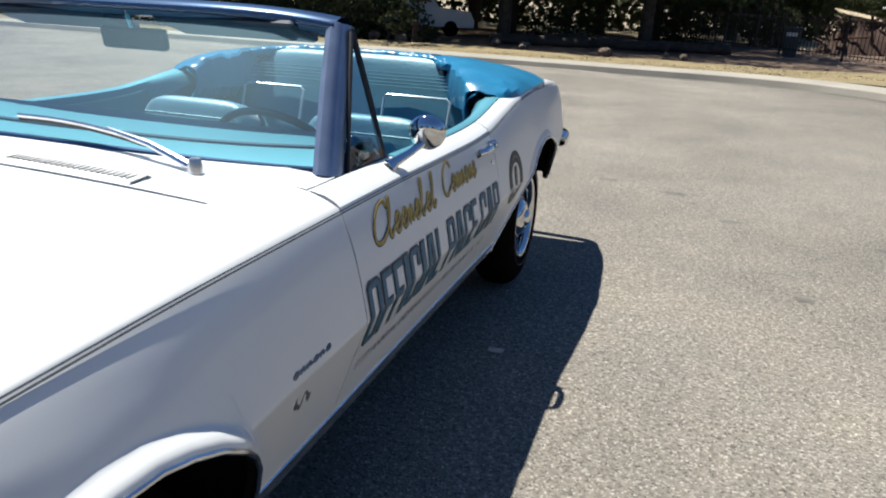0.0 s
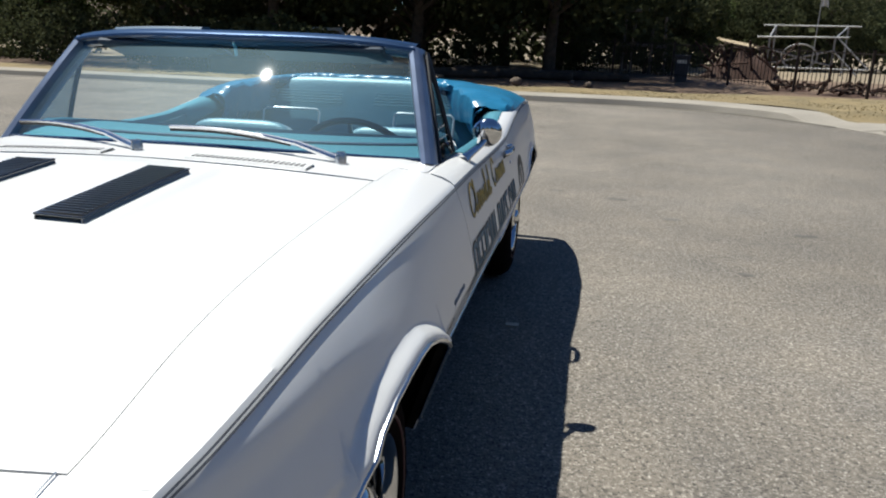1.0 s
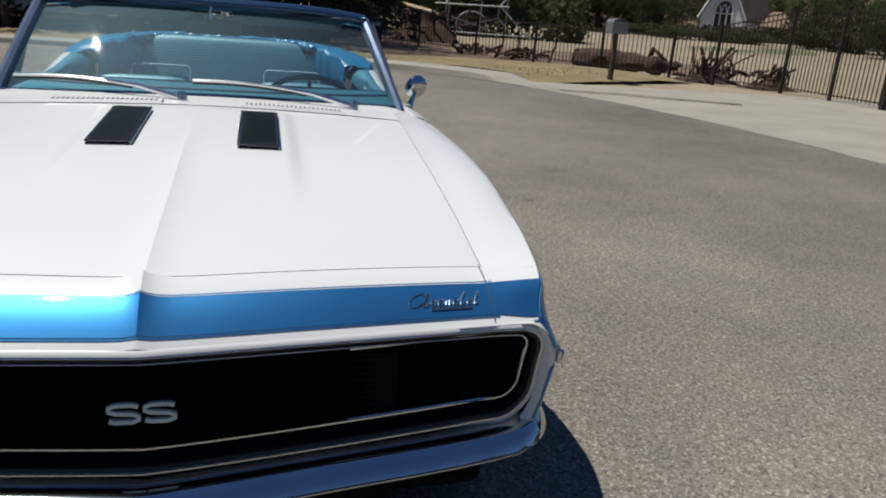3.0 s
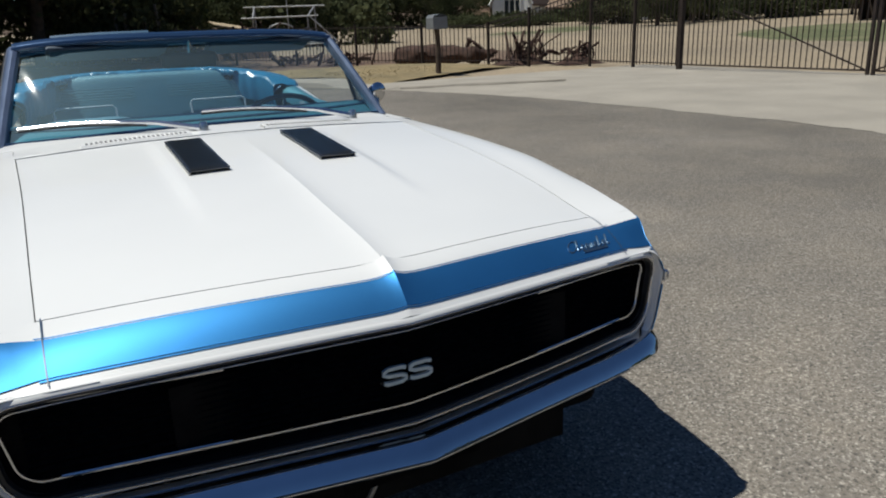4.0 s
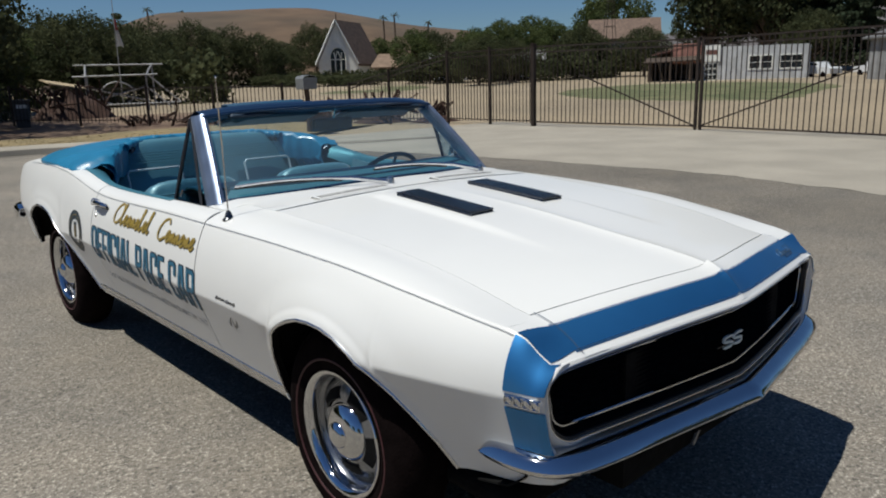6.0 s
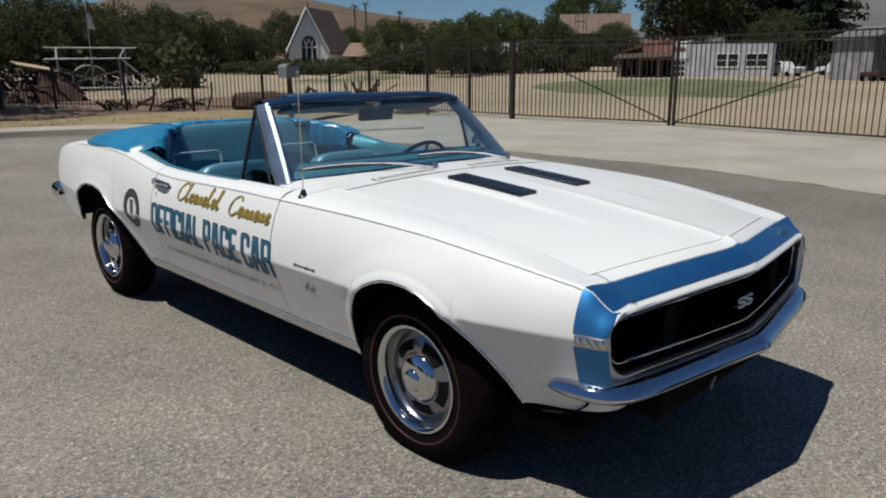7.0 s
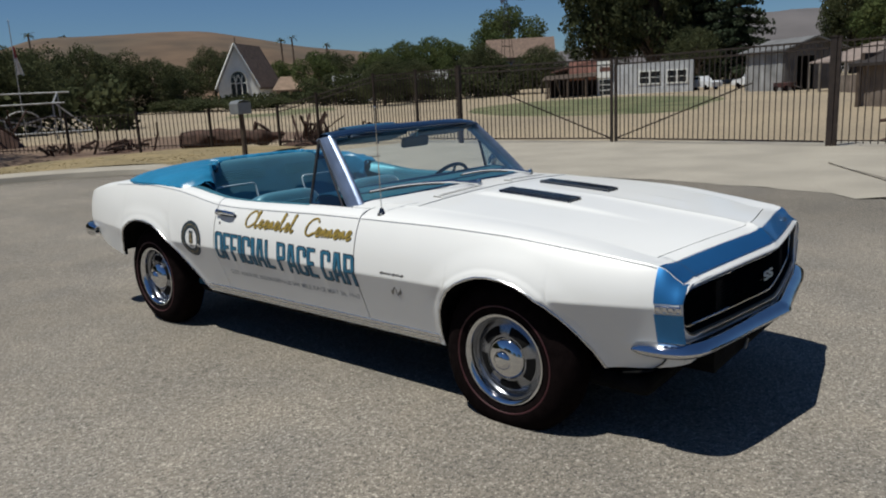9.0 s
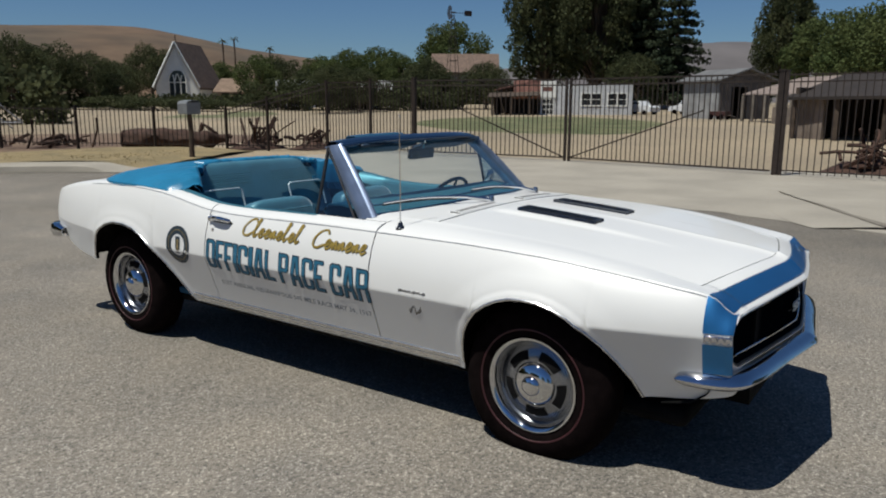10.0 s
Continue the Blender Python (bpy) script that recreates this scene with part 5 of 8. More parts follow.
first = build_wheel()
first.matrix_basis = pose(0.722, 2.746, 0.325)
copy_thing(first, pose(-0.722, 2.768, 0.325, 0, 0, 180))
copy_thing(first, pose(0.722, 0.0, 0.325, 25, 0, 0))
copy_thing(first, pose(-0.722, 0.0, 0.325, 40, 0, 180))


# ---- lettering on the doors ----
def text_mesh(words, bold, res=3):
    cu = bpy.data.curves.new("words", "FONT")
    cu.body, cu.offset, cu.resolution_u = words, bold, res
    ob = bpy.data.objects.new("words", cu)
    scene.collection.objects.link(ob)
    bpy.context.view_layer.update()
    me = bpy.data.meshes.new_from_object(ob.evaluated_get(bpy.context.evaluated_depsgraph_get()))
    bpy.data.objects.remove(ob)
    bpy.data.curves.remove(cu)
    bm = bmesh.new()
    bm.from_mesh(me)
    bpy.data.meshes.remove(me)
    return bm


def letter_on(s, bm, y_start, y_end, z0, z1, out, slope=0.0, lean=0.0, cuts=14):
    """Lays flat text (in xy) on a side's skin between two y (the first letter at y_start), cut fine so that it follows the curve."""
    xs_ = [v.co.x for v in bm.verts]
    ys_ = [v.co.y for v in bm.verts]
    x0, x1, b0, b1 = min(xs_), max(xs_), min(ys_), max(ys_)
    for v in bm.verts:
        a, b = (v.co.x - x0) / (x1 - x0), (v.co.y - b0) / (b1 - b0)
        v.co = (a, b, 0)
    for k in range(1, cuts):
        bmesh.ops.bisect_plane(bm, geom=bm.verts[:] + bm.edges[:] + bm.faces[:], plane_co=(0, k / cuts, 0), plane_no=(0, 1, 0))
    for v in bm.verts:
        a, b = v.co.x, v.co.y
        y = y_start + (y_end - y_start) * a + lean * b * (1 if y_end > y_start else -1)
        z = z0 + (z1 - z0) * b + slope * a
        v.co = on_side(s, y, z, out)
    return bm


CELL = {"I": 0.17, "F": 0.34, "L": 0.32, "E": 0.34, "P": 0.39, "R": 0.41, "A": 0.42}
STEM, BAR = 0.112, 0.105


def block_letter(bm, c, x, w, grow):
    """A tall condensed capital with cut corners, one unit high; grow thickens it all round."""
    l, r, d, u = x - grow, x + w + grow, -grow, 1 + grow
    t, h = STEM + 2 * grow, BAR + 2 * grow
    cx, cy = 0.09, 0.075

    def poly(*pts):
        bm.faces.new([bm.verts.new((px_, py_, 0)) for px_, py_ in pts])

    def bar(x0, y0, x1, y1):
        poly((x0, y0), (x1, y0), (x1, y1), (x0, y1))

    def bowl(low, high, sides):
        """Pieces of a cut-cornered ring between two heights: b, t, l, r and the corners."""
        o = [(l + cx, low), (r - cx, low), (r, low + cy), (r, high - cy), (r - cx, high), (l + cx, high), (l, high - cy), (l, low + cy)]
        i = [(l + t + 0.01, low + h), (r - t - 0.01, low + h), (r - t, low + h + 0.02), (r - t, high - h - 0.02), (r - t - 0.01, high - h), (l + t + 0.01, high - h), (l + t, high - h - 0.02), (l + t, low + h + 0.02)]
        for k in sides:
            poly(o[k], o[(k + 1) % 8], i[(k + 1) % 8], i[k])

    if c == "O":
        bowl(d, u, range(8))
    elif c == "C":
        bowl(d, u, (0, 1, 3, 4, 5, 6, 7))
        poly((r - t, d + h + 0.02), (r, d + cy), (r, 0.36), (r - t, 0.36))
        poly((r - t, 0.66), (r, 0.66), (r, u - cy), (r - t, u - h - 0.02))
    elif c == "A":
        k = 0.10
        poly((l, d), (l + t, d), (l + k + t, u - h), (l + k, u))
        poly((r - t, d), (r, d), (r - k, u), (r - k - t, u - h))
        poly((l + k, u), (l + k + t, u - h), (r - k - t, u - h), (r - k, u))
        bar(l + t + 0.3 * k, 0.24 - grow, r - t - 0.3 * k, 0.24 + BAR + grow)
    elif c in "PR":
        bar(l, d, l + t, u)
        bar(l + t, u - h, r - cx, u)
        bar(l + t, 0.42 - grow, r - cx, 0.42 + BAR + grow)
        poly((r - cx, u - h), (r - t, u - h - 0.02), (r, u - cy), (r - cx, u))
        poly((r - t, u - h - 0.02), (r - t, 0.42 + BAR + grow + 0.02), (r, 0.42 - grow + cy), (r, u - cy))
        poly((r - t, 0.42 + BAR + grow + 0.02), (r - cx, 0.42 + BAR + grow), (r - cx, 0.42 - grow), (r, 0.42 - grow + cy))
        if c == "R":
            bar(r - t, d, r, 0.42 - grow + 0.02)
    else:
        bar(l, d, l + t if c != "I" else r, u)
        if c in "FE":
            bar(l + t, u - h, r, u)
            bar(l + t, 0.44 - grow, r - 0.05, 0.44 + BAR + grow)
        if c in "EL":
            bar(l + t, d, r, d + h)


def narrow_words(words, grow):
    bm, x = bmesh.new(), 0.0
    for c in words:
        if c == " ":
            x += 0.19
            continue
        w = CELL.get(c, 0.40)
        block_letter(bm, c, x, w, grow)
        x += w + 0.06
    return bm


WORDS = "OFFICIAL PACE CAR"
for s in (1, -1):
    ya, yb = (1.91, 0.778) if s < 0 else (0.80, 1.90)
    z0, z1, tilt = (0.556, 0.708, -0.020) if s < 0 else (0.534, 0.688, 0.0)
    lettering = part("door_lettering", letter_on(s, narrow_words(WORDS, 0.022), ya, yb, z0, z1, 0.0044, tilt), LETTER_DARK, car, "large blue block lettering with dark outline painted on the door", smooth=0)
    part("letter_face", letter_on(s, narrow_words(WORDS, -0.004), ya + (yb - ya) * 0.0055, yb - (yb - ya) * 0.0055, z0 + 0.006, z1 - 0.006, 0.0054, tilt), LETTER_BLUE, lettering, "blue letter faces", smooth=0)
    ya2, yb2 = (1.845, 0.80) if s < 0 else (0.82, 1.86)
    part("small_lettering", letter_on(s, text_mesh("51ST ANNUAL INDIANAPOLIS 500 MILE RACE MAY 30, 1967", 0.012, 1), ya2, yb2, 0.462, 0.493, 0.0040, cuts=3), LETTER_GREY, car, "line of small grey lettering low on the door", smooth=0)
    # gold script words, drawn as looped strokes
    way = 1 if s > 0 else -1
    for y0, y1, z_low, glyphs in (((1.655, 1.225, 0.752, "Cloonolol"), (1.16, 0.815, 0.748, "Connono")) if s < 0 else ((0.872, 1.305, 0.745, "Cloonolol"), (1.35, 1.685, 0.75, "Connono"))):
        pts = [on_side(s, y0 + (y1 - y0) * u, z_low + 0.080 * v, 0.005) for u, v in script_line(glyphs)]
        n = len(pts) - 1
        bm = bmesh.new()
        tang = [(pts[min(i + 1, n)] - pts[max(i - 1, 0)]).normalized() for i in range(n + 1)]
        outw = Vector((s, 0, 0.15)).normalized()
        add_strip(bm, pts, [t.cross(outw).normalized() for t in tang], outw, 0.0105, 0.0012)
        word = part("gold_script", bm, GOLD, car, "gold painted script word with dark edge", smooth=0)
        bm = bmesh.new()
        add_strip(bm, [p - outw * 0.0012 + Vector((0, 0.003 * way, -0.003)) for p in pts], [t.cross(outw).normalized() for t in tang], outw, 0.0150, 0.0008)
        part("script_shadow", bm, LETTER_DARK, word, "dark script edge", smooth=0)
    # round emblem behind the door
    cy, cz = 2.155, 0.645
    def disc(r0, r1, out, sy=1.0):
        return grid([[on_side(s, cy + r * math.cos(a) * sy, cz + r * math.sin(a), out) for a in lin(0, 2 * math.pi, 41)] for r in (r0, r1)])
    emblem = part("round_emblem", disc(0.058, 0.102, 0.004), LETTER_DARK, car, "round dark and gold emblem behind the door", smooth=0)
    part("emblem_gold_ring", disc(0.078, 0.083, 0.0052), mat("emblem_gold", (0.20, 0.155, 0.07), 0.5, 0, 0.3, 40) if s > 0 else bpy.data.materials["emblem_gold"], emblem, "dull gold ring", smooth=0)
    for a, w, h in ((0, 0.020, 0.045), (0, 0.009, 0.030)):
        bm = grid([[on_side(s, cy + dy, cz + dz, 0.004 if w > 0.01 else 0.0052) for dy in (-w, 0, w)] for dz in lin(-h, h, 5)])
        part("emblem_bar", bm, LETTER_DARK if w > 0.01 else bpy.data.materials["emblem_gold"], emblem, "upright mark in the emblem", smooth=0)
# small bright script badge on the nose stripe, drawn as a looped stroke and a bar
pts = [nose_pt(0.428 + 0.142 * u, blue_top(0.5) + (BLUE_B - blue_top(0.5)) * (0.72 - 0.38 * v), 0.0065) for u, v in script_line("Cloonolol")]
part("nose_script", tube(pts, 0.0016, 5), mat("dark_blue_badge_metal", (0.11, 0.18, 0.26), 0.3, 0.8, 0.2, 40), stripe, "small dark bright-edged script badge")
part("nose_script_bar", grid([[nose_pt(x, blue_top(0.5) + (BLUE_B - blue_top(0.5)) * k, 0.0075) for x in (0.474, 0.51, 0.552)] for k in (0.76, 0.84)]), bpy.data.materials["dark_blue_badge_metal"], stripe, "dark bar of the small badge", thick=0.002)


# the whole nose is warped to fit the camera's view, its driver's end farther back
for ob in list(car.children_recursive):
    if ob.type != "MESH" or ob.matrix_local.translation.length > 0.001:
        continue
    for v in ob.data.vertices:
        k = smoothstep(-0.15, -0.60, v.co.y) if v.co.y < -0.15 else 0
        if k:
            e = max(0, v.co.x / 0.7)
            v.co.y += k * (0.036 * e**1.3 - 0.014)
            v.co.x += k * e**2 * (0.010 + 0.004 * smoothstep(0.60, 0.70, v.co.z))
        if v.co.x > 0.66 and -0.68 < v.co.y < 0.1 and v.co.z < 0.77:
            v.co.x -= 0.015 * smoothstep(-0.68, -0.60, v.co.y) * (1 - smoothstep(-0.30, 0.05, v.co.y)) * (1 - smoothstep(0.70, 0.77, v.co.z)) * smoothstep(0.55, 0.64, v.co.z)


# ---- the ground ----
land = curve([(0, 0), (21, 0), (34, 0.18), (50, 0.2), (78, 0.22), (100, 0.75), (122, 1.3), (150, 2.0), (300, 2.4), (900, 2.4)])


def rise(x, y):
    """Height of the land: level round the road, rising gently away behind the fence."""
    d = math.hypot(x, y - 2.0)
    return land(d) * smoothstep(9, 19, x + 0.75 * y)


EDGE = [(-70, 21.5), (-30, 17.6), (-10, 16.2), (-4, 15.75), (-0.6, 15.55), (1.6, 15.45), (3.1, 15.1), (4.2, 14.35), (5.0, 13.3), (5.6, 12.1), (6.2, 10.6), (6.85, 8.0), (7.1, 5.6), (7.2, 3.5), (6.95, 2.0), (6.5, 0.3), (5.7, -2.5), (3.4, -6.5), (0, -12), (-6, -18), (-30, -34)]
ex, ey = curve([(i, p[0]) for i, p in enumerate(EDGE)]), curve([(i, p[1]) for i, p in enumerate(EDGE)])
NE = len(EDGE) - 1


def edge_at(i, off=0.0):
    """A point of the road's edge, moved off metres away from the road."""
    p = Vector((ex(i), ey(i), 0))
    d = Vector((ex(min(i + 0.05, NE)) - ex(max(i - 0.05, 0)), ey(min(i + 0.05, NE)) - ey(max(i - 0.05, 0)), 0)).normalized()
    return p + Vector((-d.y, d.x, 0)) * off


xs = [-900, -300, -120, -60, -30, -15, -5, 0, 4, 7, 10, 13, 16, 20, 26, 34, 44, 56, 70, 90, 120, 180, 300, 500, 900]
ground = part("ground", grid([[(x, y, rise(x, y) - 0.05) for x in xs] for y in [-900, -300, -100, -40, -15, -5, 0, 4, 8, 12, 15, 18, 22, 27, 34, 42, 52, 64, 80, 100, 130, 180, 300, 500, 900]]), DIRT, None, "dry pale dirt lot behind the fence", smooth=60, kind="structure", category="ground")


def crown(x, y):
    """A little rise from the parked car towards the road's middle, shaped to fit the camera's view."""
    return (0.046 - 0.026 * smoothstep(0.3, 2.6, y)) * (1 - smoothstep(-1.0, 0.25, x)) * smoothstep(-9, -4, x)


rows = []
for t in lin(0, 1, 60):
    row = []
    for i in lin(0, NE, 140):
        p = edge_at(i).lerp(Vector((ex(i) * 0.12 - 3.4, ey(i) * 0.12 - 0.5, 0)), t)
        row.append((p.x, p.y, crown(p.x, p.y)))
    rows.append(row)
rows.append([(-90, -8, 0)] * 140)
road = part("road", grid(rows), ROAD, None, "worn grey chip-seal road surface", smooth=60, kind="structure", category="road")
# concrete driveway apron between road and gate
AP0, AP1 = 8.0, 16.6
bm = grid([[edge_at(i, -0.04 + 0.10 * noise.noise(Vector((i * 3.1, 0, 5))) + 0.05 * noise.noise(Vector((i * 11, 2, 5)))) + Vector((0, 0, 0.004)), edge_at(i, 0.9) + Vector((0, 0, 0.008))] + [edge_at(i, 0.9).lerp(Vector((14.5, 12.0 - (i - 9.0) * 2.2, -0.03)), t) + Vector((0, 0, 0.010)) for t in (0.25, 0.5, 0.75, 1.0)] for i in lin(AP0, AP1, 160)])
part("driveway", bm, CONCRETE, None, "pale concrete driveway apron before the gate", smooth=60, kind="structure", category="driveway")
# kerb and the pale strip behind it
rows = []
for i in lin(0, 9.0, 90):
    k = 1 - smoothstep(7.6, 8.15, i)
    h = 0.012 + 0.12 * k
    rows.append([edge_at(i, -0.02) + Vector((0, 0, -0.02)), edge_at(i, 0.02) + Vector((0, 0, h - 0.015)), edge_at(i, 0.05) + Vector((0, 0, h)), edge_at(i, 0.20) + Vector((0, 0, h + 0.002)), edge_at(i, 0.92) + Vector((0, 0, h + 0.012)), edge_at(i, 0.94) + Vector((0, 0, -0.05))])
part("kerb", grid(rows), CONCRETE, None, "pale concrete kerb and walk along the road", smooth=25, kind="structure", category="kerb")
part("gutter", grid([[edge_at(i, -0.22) + Vector((0, 0, 0.001)), edge_at(i, -0.10) + Vector((0, 0, 0.006)), edge_at(i, 0.0) + Vector((0, 0, 0.008))] for i in lin(0, 8.6, 90)]), mat("dark_gutter", (0.10, 0.088, 0.07), 0.9, 0, 0.25, 1.2, fine=0.25, fine_scale=30), None, "dark gutter strip along the kerb", smooth=60, kind="structure", category="gutter")
# flared wings of the driveway: low concrete ridges, one side's shade laid on as dark strips
for k, pts in enumerate((((5.9, 12.05), (7.4, 11.65), (9.3, 11.0)), ((6.55, -0.5), (8.0, 0.35), (9.7, 1.35)))):
    a, b, c = [Vector((*p, 0.008)) for p in pts]
    path = [a.lerp(b, t) for t in lin(0, 1, 5)] + [b.lerp(c, t) for t in lin(0, 1, 5)][1:]
    n = Vector((-(c - a).y, (c - a).x, 0)).normalized()
    bm = grid([[p - n * 0.16 * w, p - n * 0.02 * w + Vector((0, 0, 0.018 * w)), p + n * 0.12 * w + Vector((0, 0, 0.026 * w)), p + n * 0.7 * w + Vector((0, 0, 0.01)), p + n * 0.9 * w] for p, w in zip(path, (0.9, 1, 1, 0.95, 0.85, 0.7, 0.5, 0.3, 0.1))])
    part("driveway_joint_%s" % ("a", "b")[k], grid([[p - n * (0.15 + 0.03 * math.sin(q * 1.7)) * w + Vector((0, 0, 0.006)), p - n * 0.08 * w + Vector((0, 0, 0.016)), p + n * 0.03 * w + Vector((0, 0, 0.030))] for q, (p, w) in enumerate(zip(path, (0.9, 1, 1, 0.95, 0.85, 0.7, 0.5, 0.3, 0.1)))]), RIDGE_SHADE, None, "dark strip laid along the flare for its ridge's shade", smooth=60, kind="structure", category="joint")
    part("driveway_wing_%s" % ("a", "b")[k], bm, CONCRETE, None, "low concrete flare at the side of the driveway", smooth=30, kind="structure", category="kerb")
# dry verge between walk and fence
wide_verge = curve([(0, 0.45), (5.5, 0.5), (7.0, 1.0), (9, 1.0)])
bm = grid([[edge_at(i, 0.91 + o * wide_verge(i)) + Vector((0, 0, 0.115 * (1 - smoothstep(7.6, 8.15, i)) + 0.02 - 0.06 * (o == 7.0) + 0.05 * noise.noise(edge_at(i, o) * 0.6) + rise(*edge_at(i, 0.91 + o * wide_verge(i)).xy))) for o in (0, 0.6, 1.4, 2.4, 3.6, 5.0, 7.0)] for i in lin(0, 8.15, 80)])
part("verge", bm, VERGE, None, "strip of dry yellow grass along the fence", smooth=60, kind="structure", category="verge")
bm = bmesh.new()
rnd = random.Random(4)
for _ in range(5000):
    i = rnd.uniform(1.5, 7.9)
    o = 0.95 + rnd.random() ** 1.3 * 4.8 * wide_verge(i)
    p = edge_at(i, o) + Vector((0, 0, 0.115 * (1 - smoothstep(7.6, 8.15, i)) + 0.01 + rise(*edge_at(i, o).xy)))
    a = rnd.uniform(0, 6.28)
    w, h = rnd.uniform(0.008, 0.022), rnd.uniform(0.012, 0.035)
    d = Vector((math.cos(a), math.sin(a), 0)) * w
    vs = [bm.verts.new(p - d), bm.verts.new(p + d), bm.verts.new(p + Vector((rnd.uniform(-0.04, 0.04), rnd.uniform(-0.04, 0.04), h)))]
    bm.faces.new(vs)
part("dry_grass", bm, STRAW, None, "short dry yellow grass tufts on the verge", smooth=0, kind="stuff", category="grass")
# lawn patches behind the gate
def patch(name, cx, cy, rx, ry, turn, material, label):
    bm = bmesh.new()
    m = Matrix.Rotation(radians(turn), 4, "Z")
    rows = []
    for r in (0.0, 0.4, 0.75, 1.0):
        row = []
        for a in lin(0, 2 * math.pi, 49)[:-1]:
            k = r * (1 + 0.18 * noise.noise(Vector((math.cos(a) * 1.7, math.sin(a) * 1.7, cx))))
            p = m @ Vector((rx * k * math.cos(a), ry * k * math.sin(a), 0)) + Vector((cx, cy, 0))
            p.z = rise(p.x, p.y) + 0.012 - 0.10 * (r == 1.0)
            row.append(p)
        rows.append(row)
    add_grid(bm, rows, closed=True)
    return part(name, bm, material, None, label, smooth=60, kind="structure", category="lawn")


patch("lawn_1", -3.2 + 58 * math.sin(radians(61)), -1.3 + 58 * math.cos(radians(61)), 26.0, 10.5, 29.5, GRASS_GROUND, "patchy green lawn behind the gate")
patch("lawn_2", 48, 65, 16, 6, 40, GRASS_GROUND, "patchy green lawn behind the gate")
# leaf and oil stains on the road
STAINS = ((1.44, 5.05, 0.10, 0.06), (0.93, 5.26, 0.07, 0.05), (1.82, 4.41, 0.07, 0.05), (2.69, 4.18, 0.08, 0.05), (2.1, 3.1, 0.05, 0.04), (-2.2, 1.9, 0.06, 0.07))
STAIN = mat("old_oil_stain", (0.125, 0.114, 0.098), 0.8, 0, 0.3, 9, bump=0.3, bump_scale=120)
for k, (cx, cy, rx, ry) in enumerate(STAINS):
    rows = [[(cx + rx * q * math.cos(a) * (1 + 0.4 * noise.noise(Vector((math.cos(a) * 2, math.sin(a) * 2, k)))), cy + ry * q * math.sin(a), 0.004 - 0.003 * (q == 1.0)) for a in lin(0, 2 * math.pi, 25)[:-1]] for q in (0.02, 0.6, 1.0)]
    part("oil_stain", grid(rows, closed=True), STAIN, road, "old dark oil stain")
part("fallen_leaf", grid([[(0.878 + x, 1.968 + y, 0.006 + 0.012 * abs(x) * 20 * 0.05) for x in (-0.03, 0, 0.03)] for y in (-0.018, 0, 0.02)]), mat("dry_leaf", (0.5, 0.45, 0.36), 0.8, 0, 0.2, 30), None, "small dry pale leaf on the road", category="leaf", thick=0.002)

# ---- fence and gate ----
def picket_run(parent, a, b, h0, h1, spacing, r, base=0.06):
    """Upright bars between two ground points, each an object on one shared mesh."""
    a, b = Vector(a), Vector(b)
    n = int((b - a).length / spacing)
    me = None
    for k in range(1, n):
        t = k / n
        p, h = a.lerp(b, t), h0 + (h1 - h0) * t
        if me is None:
            ob = part("picket", box((-r, -r, 0), (r, r, 1)), IRON, parent, smooth=0)
            me = ob.data
        else:
            ob = new("picket", me)
            ob.parent = parent
        ob.matrix_local = Matrix.Translation((p.x, p.y, p.z + base)) @ Matrix.Diagonal((1, 1, h - base, 1))


def bar_between(parent, name, a, b, r, label=""):
    return part(name, tube([a, b], r, 4), IRON, parent, label, smooth=0)


def post_at(parent, p, h, r, label=""):
    bm = box((p[0] - r, p[1] - r, p[2] - 0.05), (p[0] + r, p[1] + r, p[2] + h))
    add_box(bm, (p[0] - r * 1.25, p[1] - r * 1.25, p[2] + h), (p[0] + r * 1.25, p[1] + r * 1.25, p[2] + h + r * 0.5))
    return part("post", bm, IRON, parent, label, smooth=0)


G_R, G_M, G_L = Vector((13.25, 2.20, -0.03)), Vector((14.1, 7.40, -0.03)), Vector((13.4, 11.85, 0))
TOWER = Vector((13.4, 15.3, 0))
H = 2.08
for a, b, up in ((G_R, G_M, 1), (G_L, G_M, -1)):
    gate = thing("gate_leaf", "dark iron driveway gate leaf with vertical bars and a diagonal brace", "gate", "driveway gate leaves")
    n = (b - a).normalized()
    a2, b2 = a + n * 0.10, b - n * 0.06
    picket_run(gate, a2, b2, H, H, 0.125, 0.009, 0.10)
    for z, name in ((0.10, "bottom_rail"), (H - 0.02, "top_rail"), (H - 0.16, "upper_rail")):
        bar_between(gate, name, a2 + Vector((0, 0, z)), b2 + Vector((0, 0, z)), 0.024)
    bar_between(gate, "brace", b2 + Vector((-0.02, 0, 0.10)), a2.lerp(b2, 0.30) + Vector((-0.02, 0, 1.32)), 0.02, "diagonal iron brace")
    post_at(gate, b2, H, 0.030, "meeting post")
fence = thing("gate_post_pair", "tall dark iron gate posts on the concrete", "gate post")
post_at(fence, G_R, H + 0.04, 0.055)
post_at(fence, G_L, H + 0.04, 0.055)
# tall run to the other side of the gate
def fence_run(label, pts, h0, h1, spacing=0.125, rails=(0.12, -0.04, -0.18)):
    f = thing("fence", label, "fence")
    tot = sum((Vector(q) - Vector(p)).length for p, q in zip(pts, pts[1:]))
    run = 0
    for p, q in zip(pts, pts[1:]):
        p, q = Vector(p), Vector(q)
        L = (q - p).length
        ha, hb = h0 + (h1 - h0) * run / tot, h0 + (h1 - h0) * (run + L) / tot
        picket_run(f, p, q, ha, hb, spacing, 0.009)
        for z in rails:
            za, zb = (z, z) if z > 0 else (ha + z, hb + z)
            bar_between(f, "rail", p + Vector((0, 0, za)), q + Vector((0, 0, zb)), 0.018)
        post_at(f, p, ha + 0.04, 0.035)
        run += L
    return f


